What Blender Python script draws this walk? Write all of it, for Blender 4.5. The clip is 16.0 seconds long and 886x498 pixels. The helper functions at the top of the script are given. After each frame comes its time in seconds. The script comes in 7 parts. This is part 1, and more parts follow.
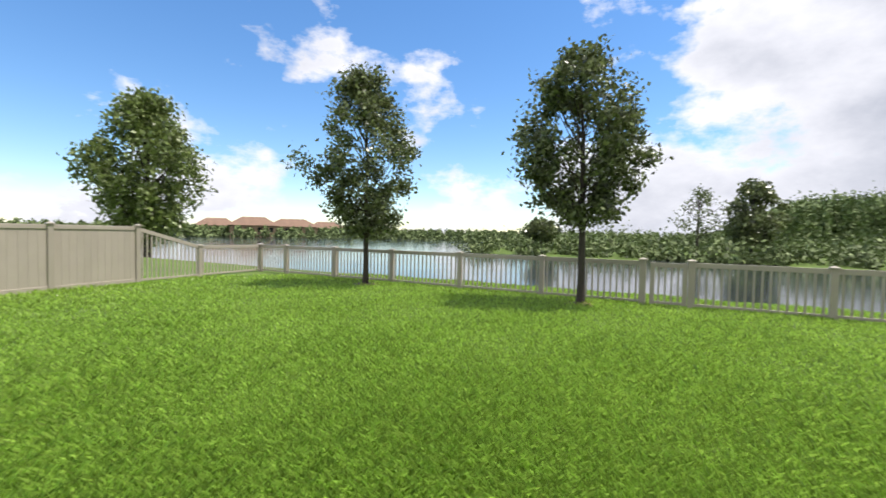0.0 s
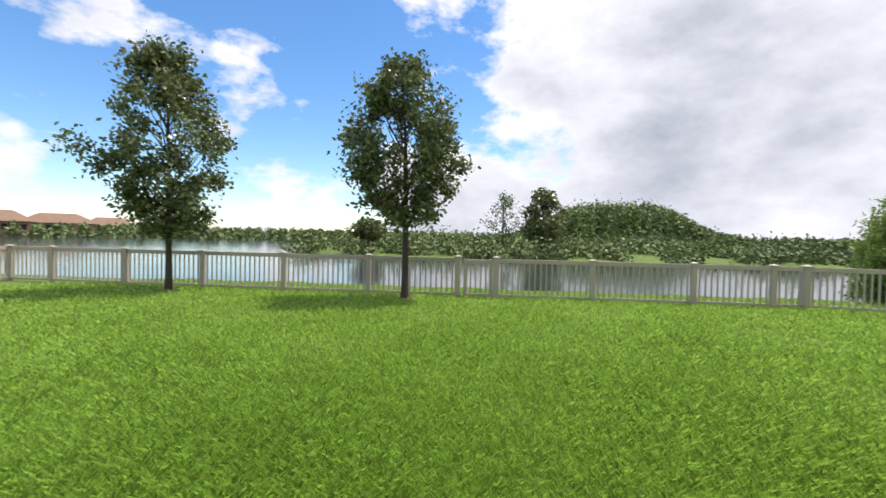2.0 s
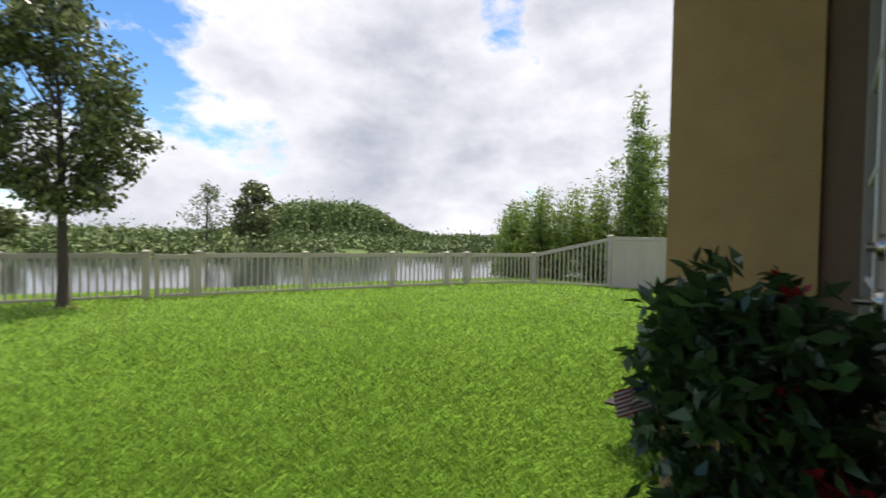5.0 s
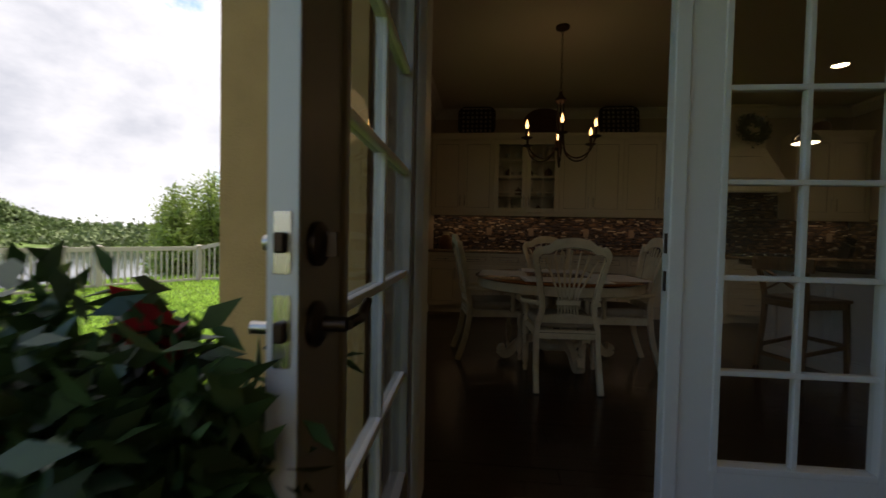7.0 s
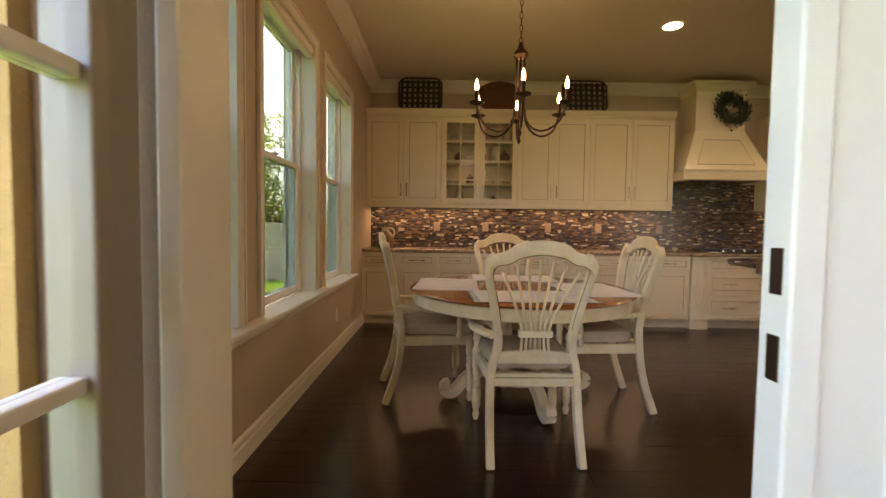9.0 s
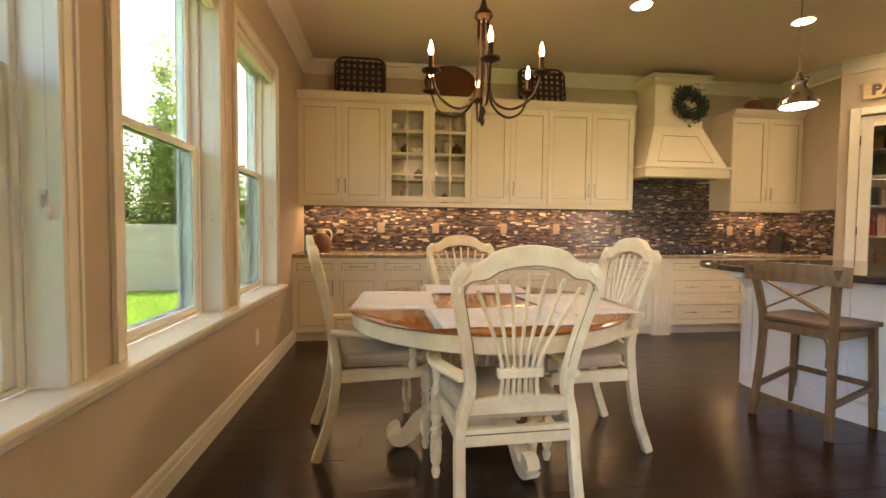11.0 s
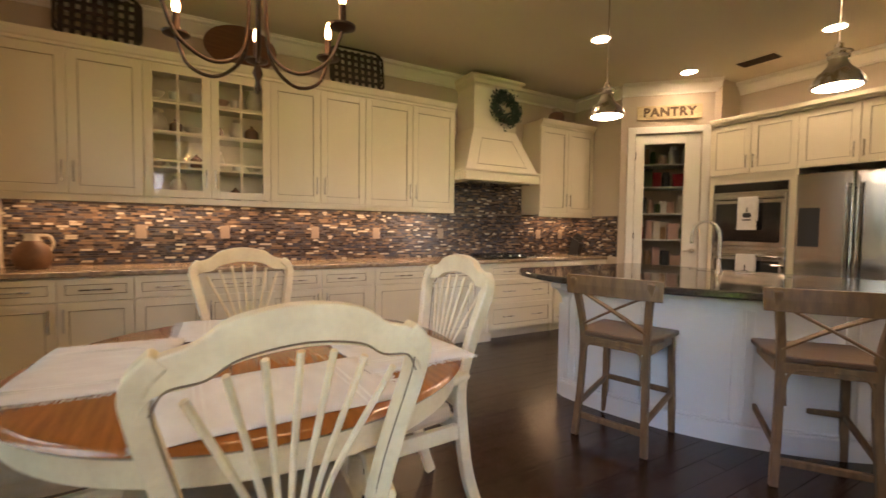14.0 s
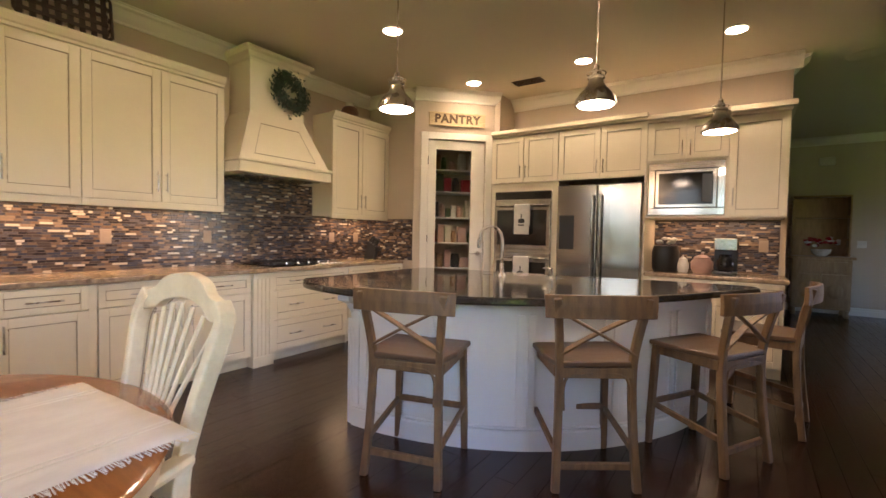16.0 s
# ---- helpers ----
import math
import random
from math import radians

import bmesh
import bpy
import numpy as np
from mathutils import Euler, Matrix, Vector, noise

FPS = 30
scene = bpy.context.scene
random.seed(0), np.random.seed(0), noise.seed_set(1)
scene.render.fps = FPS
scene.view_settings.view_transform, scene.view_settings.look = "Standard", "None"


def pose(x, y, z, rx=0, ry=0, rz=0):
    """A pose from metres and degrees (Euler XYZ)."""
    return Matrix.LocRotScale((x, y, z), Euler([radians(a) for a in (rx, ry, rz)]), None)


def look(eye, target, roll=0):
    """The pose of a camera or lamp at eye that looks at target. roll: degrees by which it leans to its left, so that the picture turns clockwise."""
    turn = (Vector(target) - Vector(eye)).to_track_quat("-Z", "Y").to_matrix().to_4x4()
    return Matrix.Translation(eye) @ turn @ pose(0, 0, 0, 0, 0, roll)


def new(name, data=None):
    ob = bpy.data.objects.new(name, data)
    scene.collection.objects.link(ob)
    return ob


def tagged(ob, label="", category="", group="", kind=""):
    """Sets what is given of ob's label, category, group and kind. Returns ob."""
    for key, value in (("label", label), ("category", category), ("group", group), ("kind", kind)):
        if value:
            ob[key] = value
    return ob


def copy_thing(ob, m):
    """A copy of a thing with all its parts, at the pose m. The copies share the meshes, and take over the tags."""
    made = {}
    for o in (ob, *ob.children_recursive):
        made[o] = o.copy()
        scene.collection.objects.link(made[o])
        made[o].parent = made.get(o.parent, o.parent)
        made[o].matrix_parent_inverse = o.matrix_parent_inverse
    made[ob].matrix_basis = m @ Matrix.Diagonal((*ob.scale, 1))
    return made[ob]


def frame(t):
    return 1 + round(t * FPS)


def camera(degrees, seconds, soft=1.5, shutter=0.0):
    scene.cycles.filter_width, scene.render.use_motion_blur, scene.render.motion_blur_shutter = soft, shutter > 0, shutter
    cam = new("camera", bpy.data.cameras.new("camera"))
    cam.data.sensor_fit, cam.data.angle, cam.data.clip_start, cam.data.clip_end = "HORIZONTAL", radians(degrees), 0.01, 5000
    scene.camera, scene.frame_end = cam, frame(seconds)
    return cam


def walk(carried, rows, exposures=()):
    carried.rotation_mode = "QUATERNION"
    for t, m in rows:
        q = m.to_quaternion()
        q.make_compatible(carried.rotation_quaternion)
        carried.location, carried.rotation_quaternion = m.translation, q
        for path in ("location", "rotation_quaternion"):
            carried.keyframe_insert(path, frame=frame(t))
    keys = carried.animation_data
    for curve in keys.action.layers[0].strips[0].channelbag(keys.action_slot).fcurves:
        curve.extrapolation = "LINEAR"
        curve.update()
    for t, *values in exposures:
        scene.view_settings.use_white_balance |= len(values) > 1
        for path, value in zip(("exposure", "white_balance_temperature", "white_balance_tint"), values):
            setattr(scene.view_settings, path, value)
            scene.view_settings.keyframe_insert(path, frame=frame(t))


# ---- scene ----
cam = camera(91.1, 16.0, soft=1.5, shutter=0.4)
PATH = [
    (0, (-7.703, -0.19, 1.197), (-8.148, 1.758, 1.13), 1.1),
    (0.5, (-7.685, -0.197, 1.185), (-7.905, 1.79, 1.12), 1.3),
    (1, (-7.67, -0.289, 1.195), (-7.696, 1.71, 1.135), 1.2),
    (1.5, (-7.692, -0.344, 1.185), (-7.532, 1.648, 1.13), 0.8),
    (2, (-7.68, -0.392, 1.209), (-7.347, 1.58, 1.154), 1.2),
    (2.5, (-7.705, -0.379, 1.218), (-7.188, 1.552, 1.165), 1.4),
    (3, (-7.802, -0.371, 1.202), (-7.073, 1.491, 1.145), 1.1),
    (3.2, (-7.814, -0.395, 1.22), (-7.007, 1.435, 1.173), 1.7),
    (5.5, (-7.562, -0.638, 1.073), (-5.924, 0.507, 1.024), 0.6),
    (6, (-7.35, -0.754, 1.078), (-5.523, 0.059, 1.042), 0.7),
    (6.5, (-7.13, -0.866, 1.08), (-5.192, -0.373, 1.048), 0.8),
    (7, (-6.89, -0.892, 1.105), (-4.901, -0.693, 1.046), 1.2),
    (7.5, (-6.65, -0.918, 1.13), (-4.653, -0.85, 1.053), 1.3),
    (8, (-6.347, -1.028, 1.162), (-4.35, -0.98, 1.071), 0.9),
    (8.2, (-6.235, -1.04, 1.165), (-4.237, -1.0, 1.074), 0.9),
    (10.3, (-5.341, -1.003, 1.148), (-3.347, -1.119, 1.062), 0.5),
    (10.5, (-5.289, -1.01, 1.15), (-3.296, -1.16, 1.068), 0.5),
    (11, (-5.204, -1.011, 1.156), (-3.221, -1.261, 1.075), 0.5),
    (11.5, (-5.143, -1.015, 1.145), (-3.175, -1.359, 1.066), 0.5),
    (12, (-5.08, -1.025, 1.132), (-3.131, -1.467, 1.053), 0.5),
    (12.5, (-4.973, -1.074, 1.141), (-3.045, -1.597, 1.059), 0.4),
    (13, (-4.851, -1.147, 1.193), (-2.954, -1.777, 1.108), 0.4),
    (13.5, (-4.739, -1.234, 1.216), (-2.903, -2.023, 1.13), 0.5),
    (14, (-4.583, -1.326, 1.245), (-2.848, -2.318, 1.155), 0.7),
    (14.5, (-4.484, -1.409, 1.225), (-2.91, -2.641, 1.15), 0.8),
    (15, (-4.414, -1.535, 1.249), (-3.03, -2.976, 1.17), 1.0),
    (15.5, (-4.362, -1.652, 1.272), (-3.126, -3.223, 1.199), 1.0),
    (16, (-4.308, -1.731, 1.267), (-3.17, -3.374, 1.197), 1.1),
]
EXPOSURES = [(0, 0.05, 6600, 13), (5.0, 0.05, 6700, 13), (6.5, 0.05, 6900, 13), (7.0, 0.35, 7000, 14), (7.5, 1.25, 7100, 18), (8.0, 2.4, 7400, 25), (8.4, 3.1, 7600, 25),
             (9.5, 4.05, 7800, 24), (10.3, 4.5, 7700, 23), (12.5, 4.5, 7400, 23), (13.5, 4.4, 7200, 23), (14.5, 4.2, 6800, 23), (15.2, 4.2, 6600, 24), (16, 4.45, 6400, 24)]
SUN, SKY, LAMPS = 4.9, 0.10, 0.0145
walk(cam, [(t, look(eye, target, roll)) for t, eye, target, roll in PATH], EXPOSURES)

# ---- world, sun, large lights ----
SUN_FROM = Vector((1.5, 0.5, 3.7)).normalized()
world = bpy.data.worlds.new("sky_world")
scene.world = world
world.use_nodes = True
wn, wl = world.node_tree.nodes, world.node_tree.links
wn.clear()
w_out, w_bg = wn.new("ShaderNodeOutputWorld"), wn.new("ShaderNodeBackground")
sky = wn.new("ShaderNodeTexSky")
sky.sky_type, sky.sun_disc = "NISHITA", False
sky.sun_elevation, sky.sun_rotation = math.asin(SUN_FROM.z), math.atan2(SUN_FROM.x, SUN_FROM.y)
sky.air_density, sky.dust_density, sky.ozone_density = 1.0, 0.15, 3.5
# cumulus cover: large banks broken up by finer puffs, mixed over the blue
coord, mapping = wn.new("ShaderNodeTexCoord"), wn.new("ShaderNodeMapping")
mapping.inputs["Scale"].default_value = (1.0, 1.0, 1.7)
mapping.inputs["Location"].default_value = (0.37, 0.21, 0.1)
wl.new(coord.outputs["Generated"], mapping.inputs["Vector"])
bank, puff = wn.new("ShaderNodeTexNoise"), wn.new("ShaderNodeTexNoise")
bank.inputs["Scale"].default_value, bank.inputs["Detail"].default_value, bank.inputs["Roughness"].default_value = 2.4, 12.0, 0.6
puff.inputs["Scale"].default_value, puff.inputs["Detail"].default_value = 3.4, 8.0
wl.new(mapping.outputs["Vector"], bank.inputs["Vector"])
wl.new(mapping.outputs["Vector"], puff.inputs["Vector"])
cover, shade = wn.new("ShaderNodeValToRGB"), wn.new("ShaderNodeValToRGB")
cover.color_ramp.elements[0].position, cover.color_ramp.elements[1].position = 0.485, 0.55
shade.color_ramp.elements[0].position, shade.color_ramp.elements[1].position = 0.62, 0.92
shade.color_ramp.elements[0].color, shade.color_ramp.elements[1].color = (10.2, 10.5, 11.2, 1), (4.3, 4.8, 5.8, 1)
lean, thick = wn.new("ShaderNodeMath"), wn.new("ShaderNodeMath")
lean.operation, thick.operation = "ADD", "MULTIPLY_ADD"
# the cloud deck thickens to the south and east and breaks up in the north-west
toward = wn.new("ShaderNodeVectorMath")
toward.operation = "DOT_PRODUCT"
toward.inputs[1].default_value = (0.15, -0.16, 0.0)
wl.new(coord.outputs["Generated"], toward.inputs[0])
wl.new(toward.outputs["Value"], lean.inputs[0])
base = wn.new("ShaderNodeMath")
base.operation, base.inputs[1].default_value = "ADD", 0.115
wl.new(bank.outputs["Fac"], base.inputs[0])
# cover closes up towards the horizon, where the banks stand behind one another
split, low, lowsum = wn.new("ShaderNodeSeparateXYZ"), wn.new("ShaderNodeMapRange"), wn.new("ShaderNodeMath")
wl.new(coord.outputs["Generated"], split.inputs[0])
low.inputs["From Min"].default_value, low.inputs["From Max"].default_value = 0.0, 0.42
low.inputs["To Min"].default_value, low.inputs["To Max"].default_value = 0.10, 0.0
wl.new(split.outputs["Z"], low.inputs["Value"])
lowsum.operation = "ADD"
wl.new(base.outputs[0], lowsum.inputs[0])
wl.new(low.outputs[0], lowsum.inputs[1])
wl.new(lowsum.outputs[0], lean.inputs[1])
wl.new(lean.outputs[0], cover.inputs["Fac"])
thick.inputs[1].default_value = 0.75
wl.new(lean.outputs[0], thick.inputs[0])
half = wn.new("ShaderNodeMath")
half.operation, half.inputs[1].default_value = "MULTIPLY", 0.5
wl.new(puff.outputs["Fac"], half.inputs[0])
wl.new(half.outputs[0], thick.inputs[2])
wl.new(thick.outputs[0], shade.inputs["Fac"])
w_mix = wn.new("ShaderNodeMix")
w_mix.data_type = "RGBA"
wl.new(cover.outputs["Color"], w_mix.inputs["Factor"])
deep = wn.new("ShaderNodeHueSaturation")
deep.inputs["Saturation"].default_value, deep.inputs["Value"].default_value = 1.2, 1.95
wl.new(sky.outputs["Color"], deep.inputs["Color"])
wl.new(deep.outputs["Color"], w_mix.inputs["A"])
wl.new(shade.outputs["Color"], w_mix.inputs["B"])
wl.new(w_mix.outputs["Result"], w_bg.inputs["Color"])
w_bg.inputs["Strength"].default_value = SKY
wl.new(w_bg.outputs["Background"], w_out.inputs["Surface"])

sun = new("sun", bpy.data.lights.new("sun", "SUN"))
sun.data.energy, sun.data.angle, sun.data.color = SUN, radians(0.6), (1.0, 0.95, 0.87)
sun.matrix_world = look(SUN_FROM * 40, (0, 0, 0))


def lamp(kind, energy, colour, m, size=0.1, size_y=None):
    data = bpy.data.lights.new("lamp", kind)
    data.energy, data.color = energy, colour
    if kind == "AREA":
        data.size = size
        data.shape = "RECTANGLE" if size_y else "DISK"
        if size_y:
            data.size_y = size_y
    else:
        data.shadow_soft_size = size
    ob = new("lamp", data)
    ob.matrix_world = m
    return ob


# ---- materials ----
def material(name, colour, rough=0.6, metal=0.0, second=None, scale=6.0, amount=0.5, fine=60.0, bump=0.1, stretch=(1, 1, 1),
             vary=0.0, islands=False, coat=0.0, spec=0.5, detail=4.0, translucent=0.0):
    """A surface with its colour broken up at two scales, a little uneven gloss, and fine relief."""
    m = bpy.data.materials.new(name)
    m.use_nodes = True
    n, l = m.node_tree.nodes, m.node_tree.links
    b = n["Principled BSDF"]
    b.inputs["Metallic"].default_value, b.inputs["Roughness"].default_value = metal, rough
    b.inputs["Coat Weight"].default_value, b.inputs["Specular IOR Level"].default_value = coat, spec
    tc, mp = n.new("ShaderNodeTexCoord"), n.new("ShaderNodeMapping")
    mp.inputs["Scale"].default_value = stretch
    l.new(tc.outputs["Object"], mp.inputs["Vector"])
    big, small = n.new("ShaderNodeTexNoise"), n.new("ShaderNodeTexNoise")
    big.inputs["Scale"].default_value, big.inputs["Detail"].default_value = scale, detail
    small.inputs["Scale"].default_value, small.inputs["Detail"].default_value = fine, 3.0
    l.new(mp.outputs["Vector"], big.inputs["Vector"])
    l.new(mp.outputs["Vector"], small.inputs["Vector"])
    if vary:
        rnd = n.new("ShaderNodeNewGeometry" if islands else "ShaderNodeObjectInfo")
        rsock = rnd.outputs["Random Per Island" if islands else "Random"]
        off = n.new("ShaderNodeVectorMath")
        off.operation = "MULTIPLY_ADD"
        cmb = n.new("ShaderNodeCombineXYZ")
        for k in range(3):
            l.new(rsock, cmb.inputs[k])
        off.inputs[1].default_value = (17.0, 31.0, 23.0)
        l.new(cmb.outputs[0], off.inputs[0])
        l.new(mp.outputs["Vector"], off.inputs[2])
        l.new(off.outputs[0], big.inputs["Vector"])
    add = n.new("ShaderNodeMath")
    add.operation = "MULTIPLY_ADD"
    add.inputs[1].default_value, add.inputs[2].default_value = 0.35, -0.175
    l.new(small.outputs["Fac"], add.inputs[0])
    tot = n.new("ShaderNodeMath")
    tot.operation = "ADD"
    l.new(big.outputs["Fac"], tot.inputs[0])
    l.new(add.outputs[0], tot.inputs[1])
    ramp = n.new("ShaderNodeValToRGB")
    ramp.color_ramp.elements[0].position, ramp.color_ramp.elements[1].position = 0.5 - amount * 0.5, 0.5 + amount * 0.5
    second = second or tuple(c * 0.78 for c in colour)
    ramp.color_ramp.elements[0].color, ramp.color_ramp.elements[1].color = (*second, 1), (*colour, 1)
    l.new(tot.outputs[0], ramp.inputs["Fac"])
    col = ramp.outputs["Color"]
    if vary:
        hsv = n.new("ShaderNodeHueSaturation")
        val = n.new("ShaderNodeMapRange")
        val.inputs["To Min"].default_value, val.inputs["To Max"].default_value = 1 - vary, 1 + vary
        l.new(rsock, val.inputs["Value"])
        l.new(val.outputs[0], hsv.inputs["Value"])
        l.new(col, hsv.inputs["Color"])
        col = hsv.outputs["Color"]
    l.new(col, b.inputs["Base Color"])
    rr = n.new("ShaderNodeMapRange")
    rr.inputs["To Min"].default_value, rr.inputs["To Max"].default_value = max(0.02, rough - 0.09), min(1, rough + 0.09)
    l.new(tot.outputs[0], rr.inputs["Value"])
    l.new(rr.outputs[0], b.inputs["Roughness"])
    if bump:
        bp = n.new("ShaderNodeBump")
        bp.inputs["Strength"].default_value, bp.inputs["Distance"].default_value = bump, 0.01
        l.new(tot.outputs[0], bp.inputs["Height"])
        l.new(bp.outputs[0], b.inputs["Normal"])
    if translucent:
        tr, mx = n.new("ShaderNodeBsdfTranslucent"), n.new("ShaderNodeMixShader")
        l.new(col, tr.inputs["Color"])
        mx.inputs[0].default_value = translucent
        out = n["Material Output"]
        l.new(b.outputs[0], mx.inputs[1])
        l.new(tr.outputs[0], mx.inputs[2])
        l.new(mx.outputs[0], out.inputs["Surface"])
    return m


def glow(name, colour, strength):
    m = bpy.data.materials.new(name)
    m.use_nodes = True
    b = m.node_tree.nodes["Principled BSDF"]
    b.inputs["Base Color"].default_value = (*colour, 1)
    b.inputs["Emission Color"].default_value, b.inputs["Emission Strength"].default_value = (*colour, 1), strength
    return m


def clear_glass(name, tint=(0.97, 0.98, 0.97), gloss=0.9):
    m = bpy.data.materials.new(name)
    m.use_nodes = True
    n, l = m.node_tree.nodes, m.node_tree.links
    n.remove(n["Principled BSDF"])
    t, g, mx = n.new("ShaderNodeBsdfTransparent"), n.new("ShaderNodeBsdfGlossy"), n.new("ShaderNodeMixShader")
    t.inputs["Color"].default_value = (*tint, 1)
    g.inputs["Roughness"].default_value, g.inputs["Color"].default_value = 0.01, (gloss, gloss, gloss, 1)
    lw, pw, ad = n.new("ShaderNodeLayerWeight"), n.new("ShaderNodeMath"), n.new("ShaderNodeMath")
    lw.inputs["Blend"].default_value = 0.5
    pw.operation, ad.operation = "POWER", "MULTIPLY_ADD"
    pw.inputs[1].default_value, ad.inputs[1].default_value, ad.inputs[2].default_value = 4.0, 0.7, 0.035
    l.new(lw.outputs["Facing"], pw.inputs[0])
    l.new(pw.outputs[0], ad.inputs[0])
    l.new(ad.outputs[0], mx.inputs[0])
    l.new(t.outputs[0], mx.inputs[1])
    l.new(g.outputs[0], mx.inputs[2])
    l.new(mx.outputs[0], n["Material Output"].inputs["Surface"])
    return m


GREIGE = material("wall_paint", (0.52, 0.43, 0.33), 0.75, second=(0.49, 0.405, 0.31), scale=1.2, fine=180, bump=0.12)
CEILING = material("ceiling_paint", (0.62, 0.55, 0.43), 0.85, second=(0.59, 0.52, 0.405), scale=1.0, fine=120, bump=0.15)
TRIM = material("trim_paint", (0.78, 0.74, 0.66), 0.38, second=(0.74, 0.70, 0.62), scale=2.0, fine=90, bump=0.03)
WINDOW_WHITE = material("vinyl_window", (0.80, 0.79, 0.75), 0.35, second=(0.76, 0.75, 0.71), scale=3, bump=0.02)
CABINET = material("cream_cabinet_paint", (0.74, 0.66, 0.50), 0.36, second=(0.70, 0.62, 0.465), scale=3.0, fine=70, bump=0.03)
GLAZE = material("dark_glaze_line", (0.30, 0.22, 0.13), 0.5, scale=8, bump=0.0)
ISLAND_WHITE = material("island_paint", (0.76, 0.75, 0.71), 0.38, second=(0.71, 0.70, 0.66), scale=2.5, bump=0.03)
NICKEL = material("brushed_nickel", (0.55, 0.50, 0.43), 0.28, 1.0, scale=20, fine=300, bump=0.03, stretch=(1, 1, 0.1))
STEEL = material("stainless_steel", (0.50, 0.48, 0.45), 0.15, 1.0, scale=4, fine=420, amount=0.8, bump=0.02, stretch=(1, 1, 0.03))
BRONZE = material("dark_bronze", (0.06, 0.035, 0.022), 0.42, 0.8, scale=14, bump=0.06)
BLACK = material("black_glass", (0.012, 0.012, 0.013), 0.08, scale=4, bump=0.0)
BLACK_PLASTIC = material("black_plastic", (0.02, 0.02, 0.021), 0.35, scale=9, bump=0.02)
GRANITE = material("black_granite", (0.018, 0.017, 0.017), 0.07, second=(0.06, 0.055, 0.05), scale=70, fine=260, amount=0.5, bump=0.0, coat=0.3)
STONE = material("tan_granite", (0.46, 0.34, 0.22), 0.2, second=(0.14, 0.10, 0.075), scale=26, fine=160, amount=0.5, bump=0.0, detail=8)
FLOORWOOD = material("dark_stained_floor", (0.037, 0.0155, 0.010), 0.2, second=(0.018, 0.008, 0.0055), scale=5.0, fine=55, bump=0.10,
                     stretch=(9.0, 1.0, 1.0), vary=0.3, amount=0.7)
GAP = material("floor_gap", (0.016, 0.008, 0.006), 0.8, bump=0)
STOOLWOOD = material("weathered_oak", (0.24, 0.135, 0.054), 0.5, second=(0.09, 0.049, 0.023), scale=6, fine=60, bump=0.2, stretch=(6, 6, 1.0), amount=0.6, detail=7)
SEATWOOD = material("stool_seat_wood", (0.13, 0.072, 0.035), 0.42, second=(0.08, 0.044, 0.022), scale=5, fine=60, bump=0.2, stretch=(1, 6, 6), amount=0.6)
CREAMWOOD = material("antiqued_cream_wood", (0.80, 0.69, 0.46), 0.42, second=(0.68, 0.56, 0.35), scale=9, fine=70, bump=0.1, amount=0.35, detail=7)
WORN = material("worn_edge", (0.20, 0.13, 0.07), 0.6, scale=20, bump=0.1)
TABLEWOOD = material("honey_table_top", (0.36, 0.12, 0.026), 0.2, second=(0.17, 0.05, 0.012), scale=4, fine=45, bump=0.04, stretch=(1, 12, 1), coat=0.4, amount=0.8)
CUSHION = material("taupe_cushion", (0.52, 0.42, 0.29), 0.95, second=(0.43, 0.34, 0.23), scale=12, fine=500, bump=0.4)
LINEN = material("woven_linen", (0.70, 0.67, 0.63), 0.95, second=(0.60, 0.56, 0.52), scale=24, fine=420, bump=0.5, stretch=(1, 0.35, 1))
LINEN_DARK = material("dark_hem", (0.20, 0.17, 0.16), 0.95, scale=30, fine=300, bump=0.3)
WICKER = material("dark_wicker", (0.035, 0.022, 0.015), 0.6, scale=30, fine=200, bump=0.3)
PLATTER = material("red_brown_platter", (0.14, 0.055, 0.024), 0.35, second=(0.08, 0.03, 0.014), scale=6, fine=60, bump=0.1, stretch=(1, 1, 8))
CERAMIC = material("cream_ceramic", (0.70, 0.64, 0.52), 0.25, second=(0.55, 0.48, 0.37), scale=11, bump=0.04)
CLAY = material("brown_clay", (0.20, 0.10, 0.05), 0.55, second=(0.11, 0.055, 0.03), scale=9, bump=0.12)
SIGNBOARD = material("distressed_sign_board", (0.62, 0.50, 0.30), 0.7, second=(0.42, 0.31, 0.17), scale=12, fine=80, bump=0.15, stretch=(1, 1, 4))
SIGNLETTER = material("sign_letter_paint", (0.07, 0.04, 0.02), 0.7, second=(0.13, 0.08, 0.04), scale=30, bump=0.1)
SIGNLETTER_PALE = material("pale_letter_paint", (0.55, 0.47, 0.34), 0.7, second=(0.45, 0.37, 0.25), scale=30, bump=0.1)
OUTLET = material("outlet_plate", (0.30, 0.225, 0.17), 0.4, second=(0.28, 0.21, 0.155), scale=5, bump=0)
WREATHLEAF = material("grey_green_foliage", (0.055, 0.085, 0.055), 0.7, second=(0.025, 0.045, 0.03), scale=30, vary=0.4, islands=True)
STUCCO = material("ochre_stucco", (0.52, 0.31, 0.125), 0.92, second=(0.43, 0.25, 0.095), scale=5, fine=130, bump=0.9, detail=8)
STUCCO_DARK = material("brown_trim_stucco", (0.21, 0.125, 0.075), 0.9, second=(0.17, 0.10, 0.06), scale=5, fine=130, bump=0.6)
DOORTAUPE = material("taupe_door_face", (0.30, 0.25, 0.20), 0.45, second=(0.26, 0.215, 0.17), scale=3, fine=60, bump=0.04)
DOORWHITE = material("white_door_paint", (0.76, 0.72, 0.66), 0.4, second=(0.72, 0.68, 0.62), scale=3, fine=60, bump=0.04)
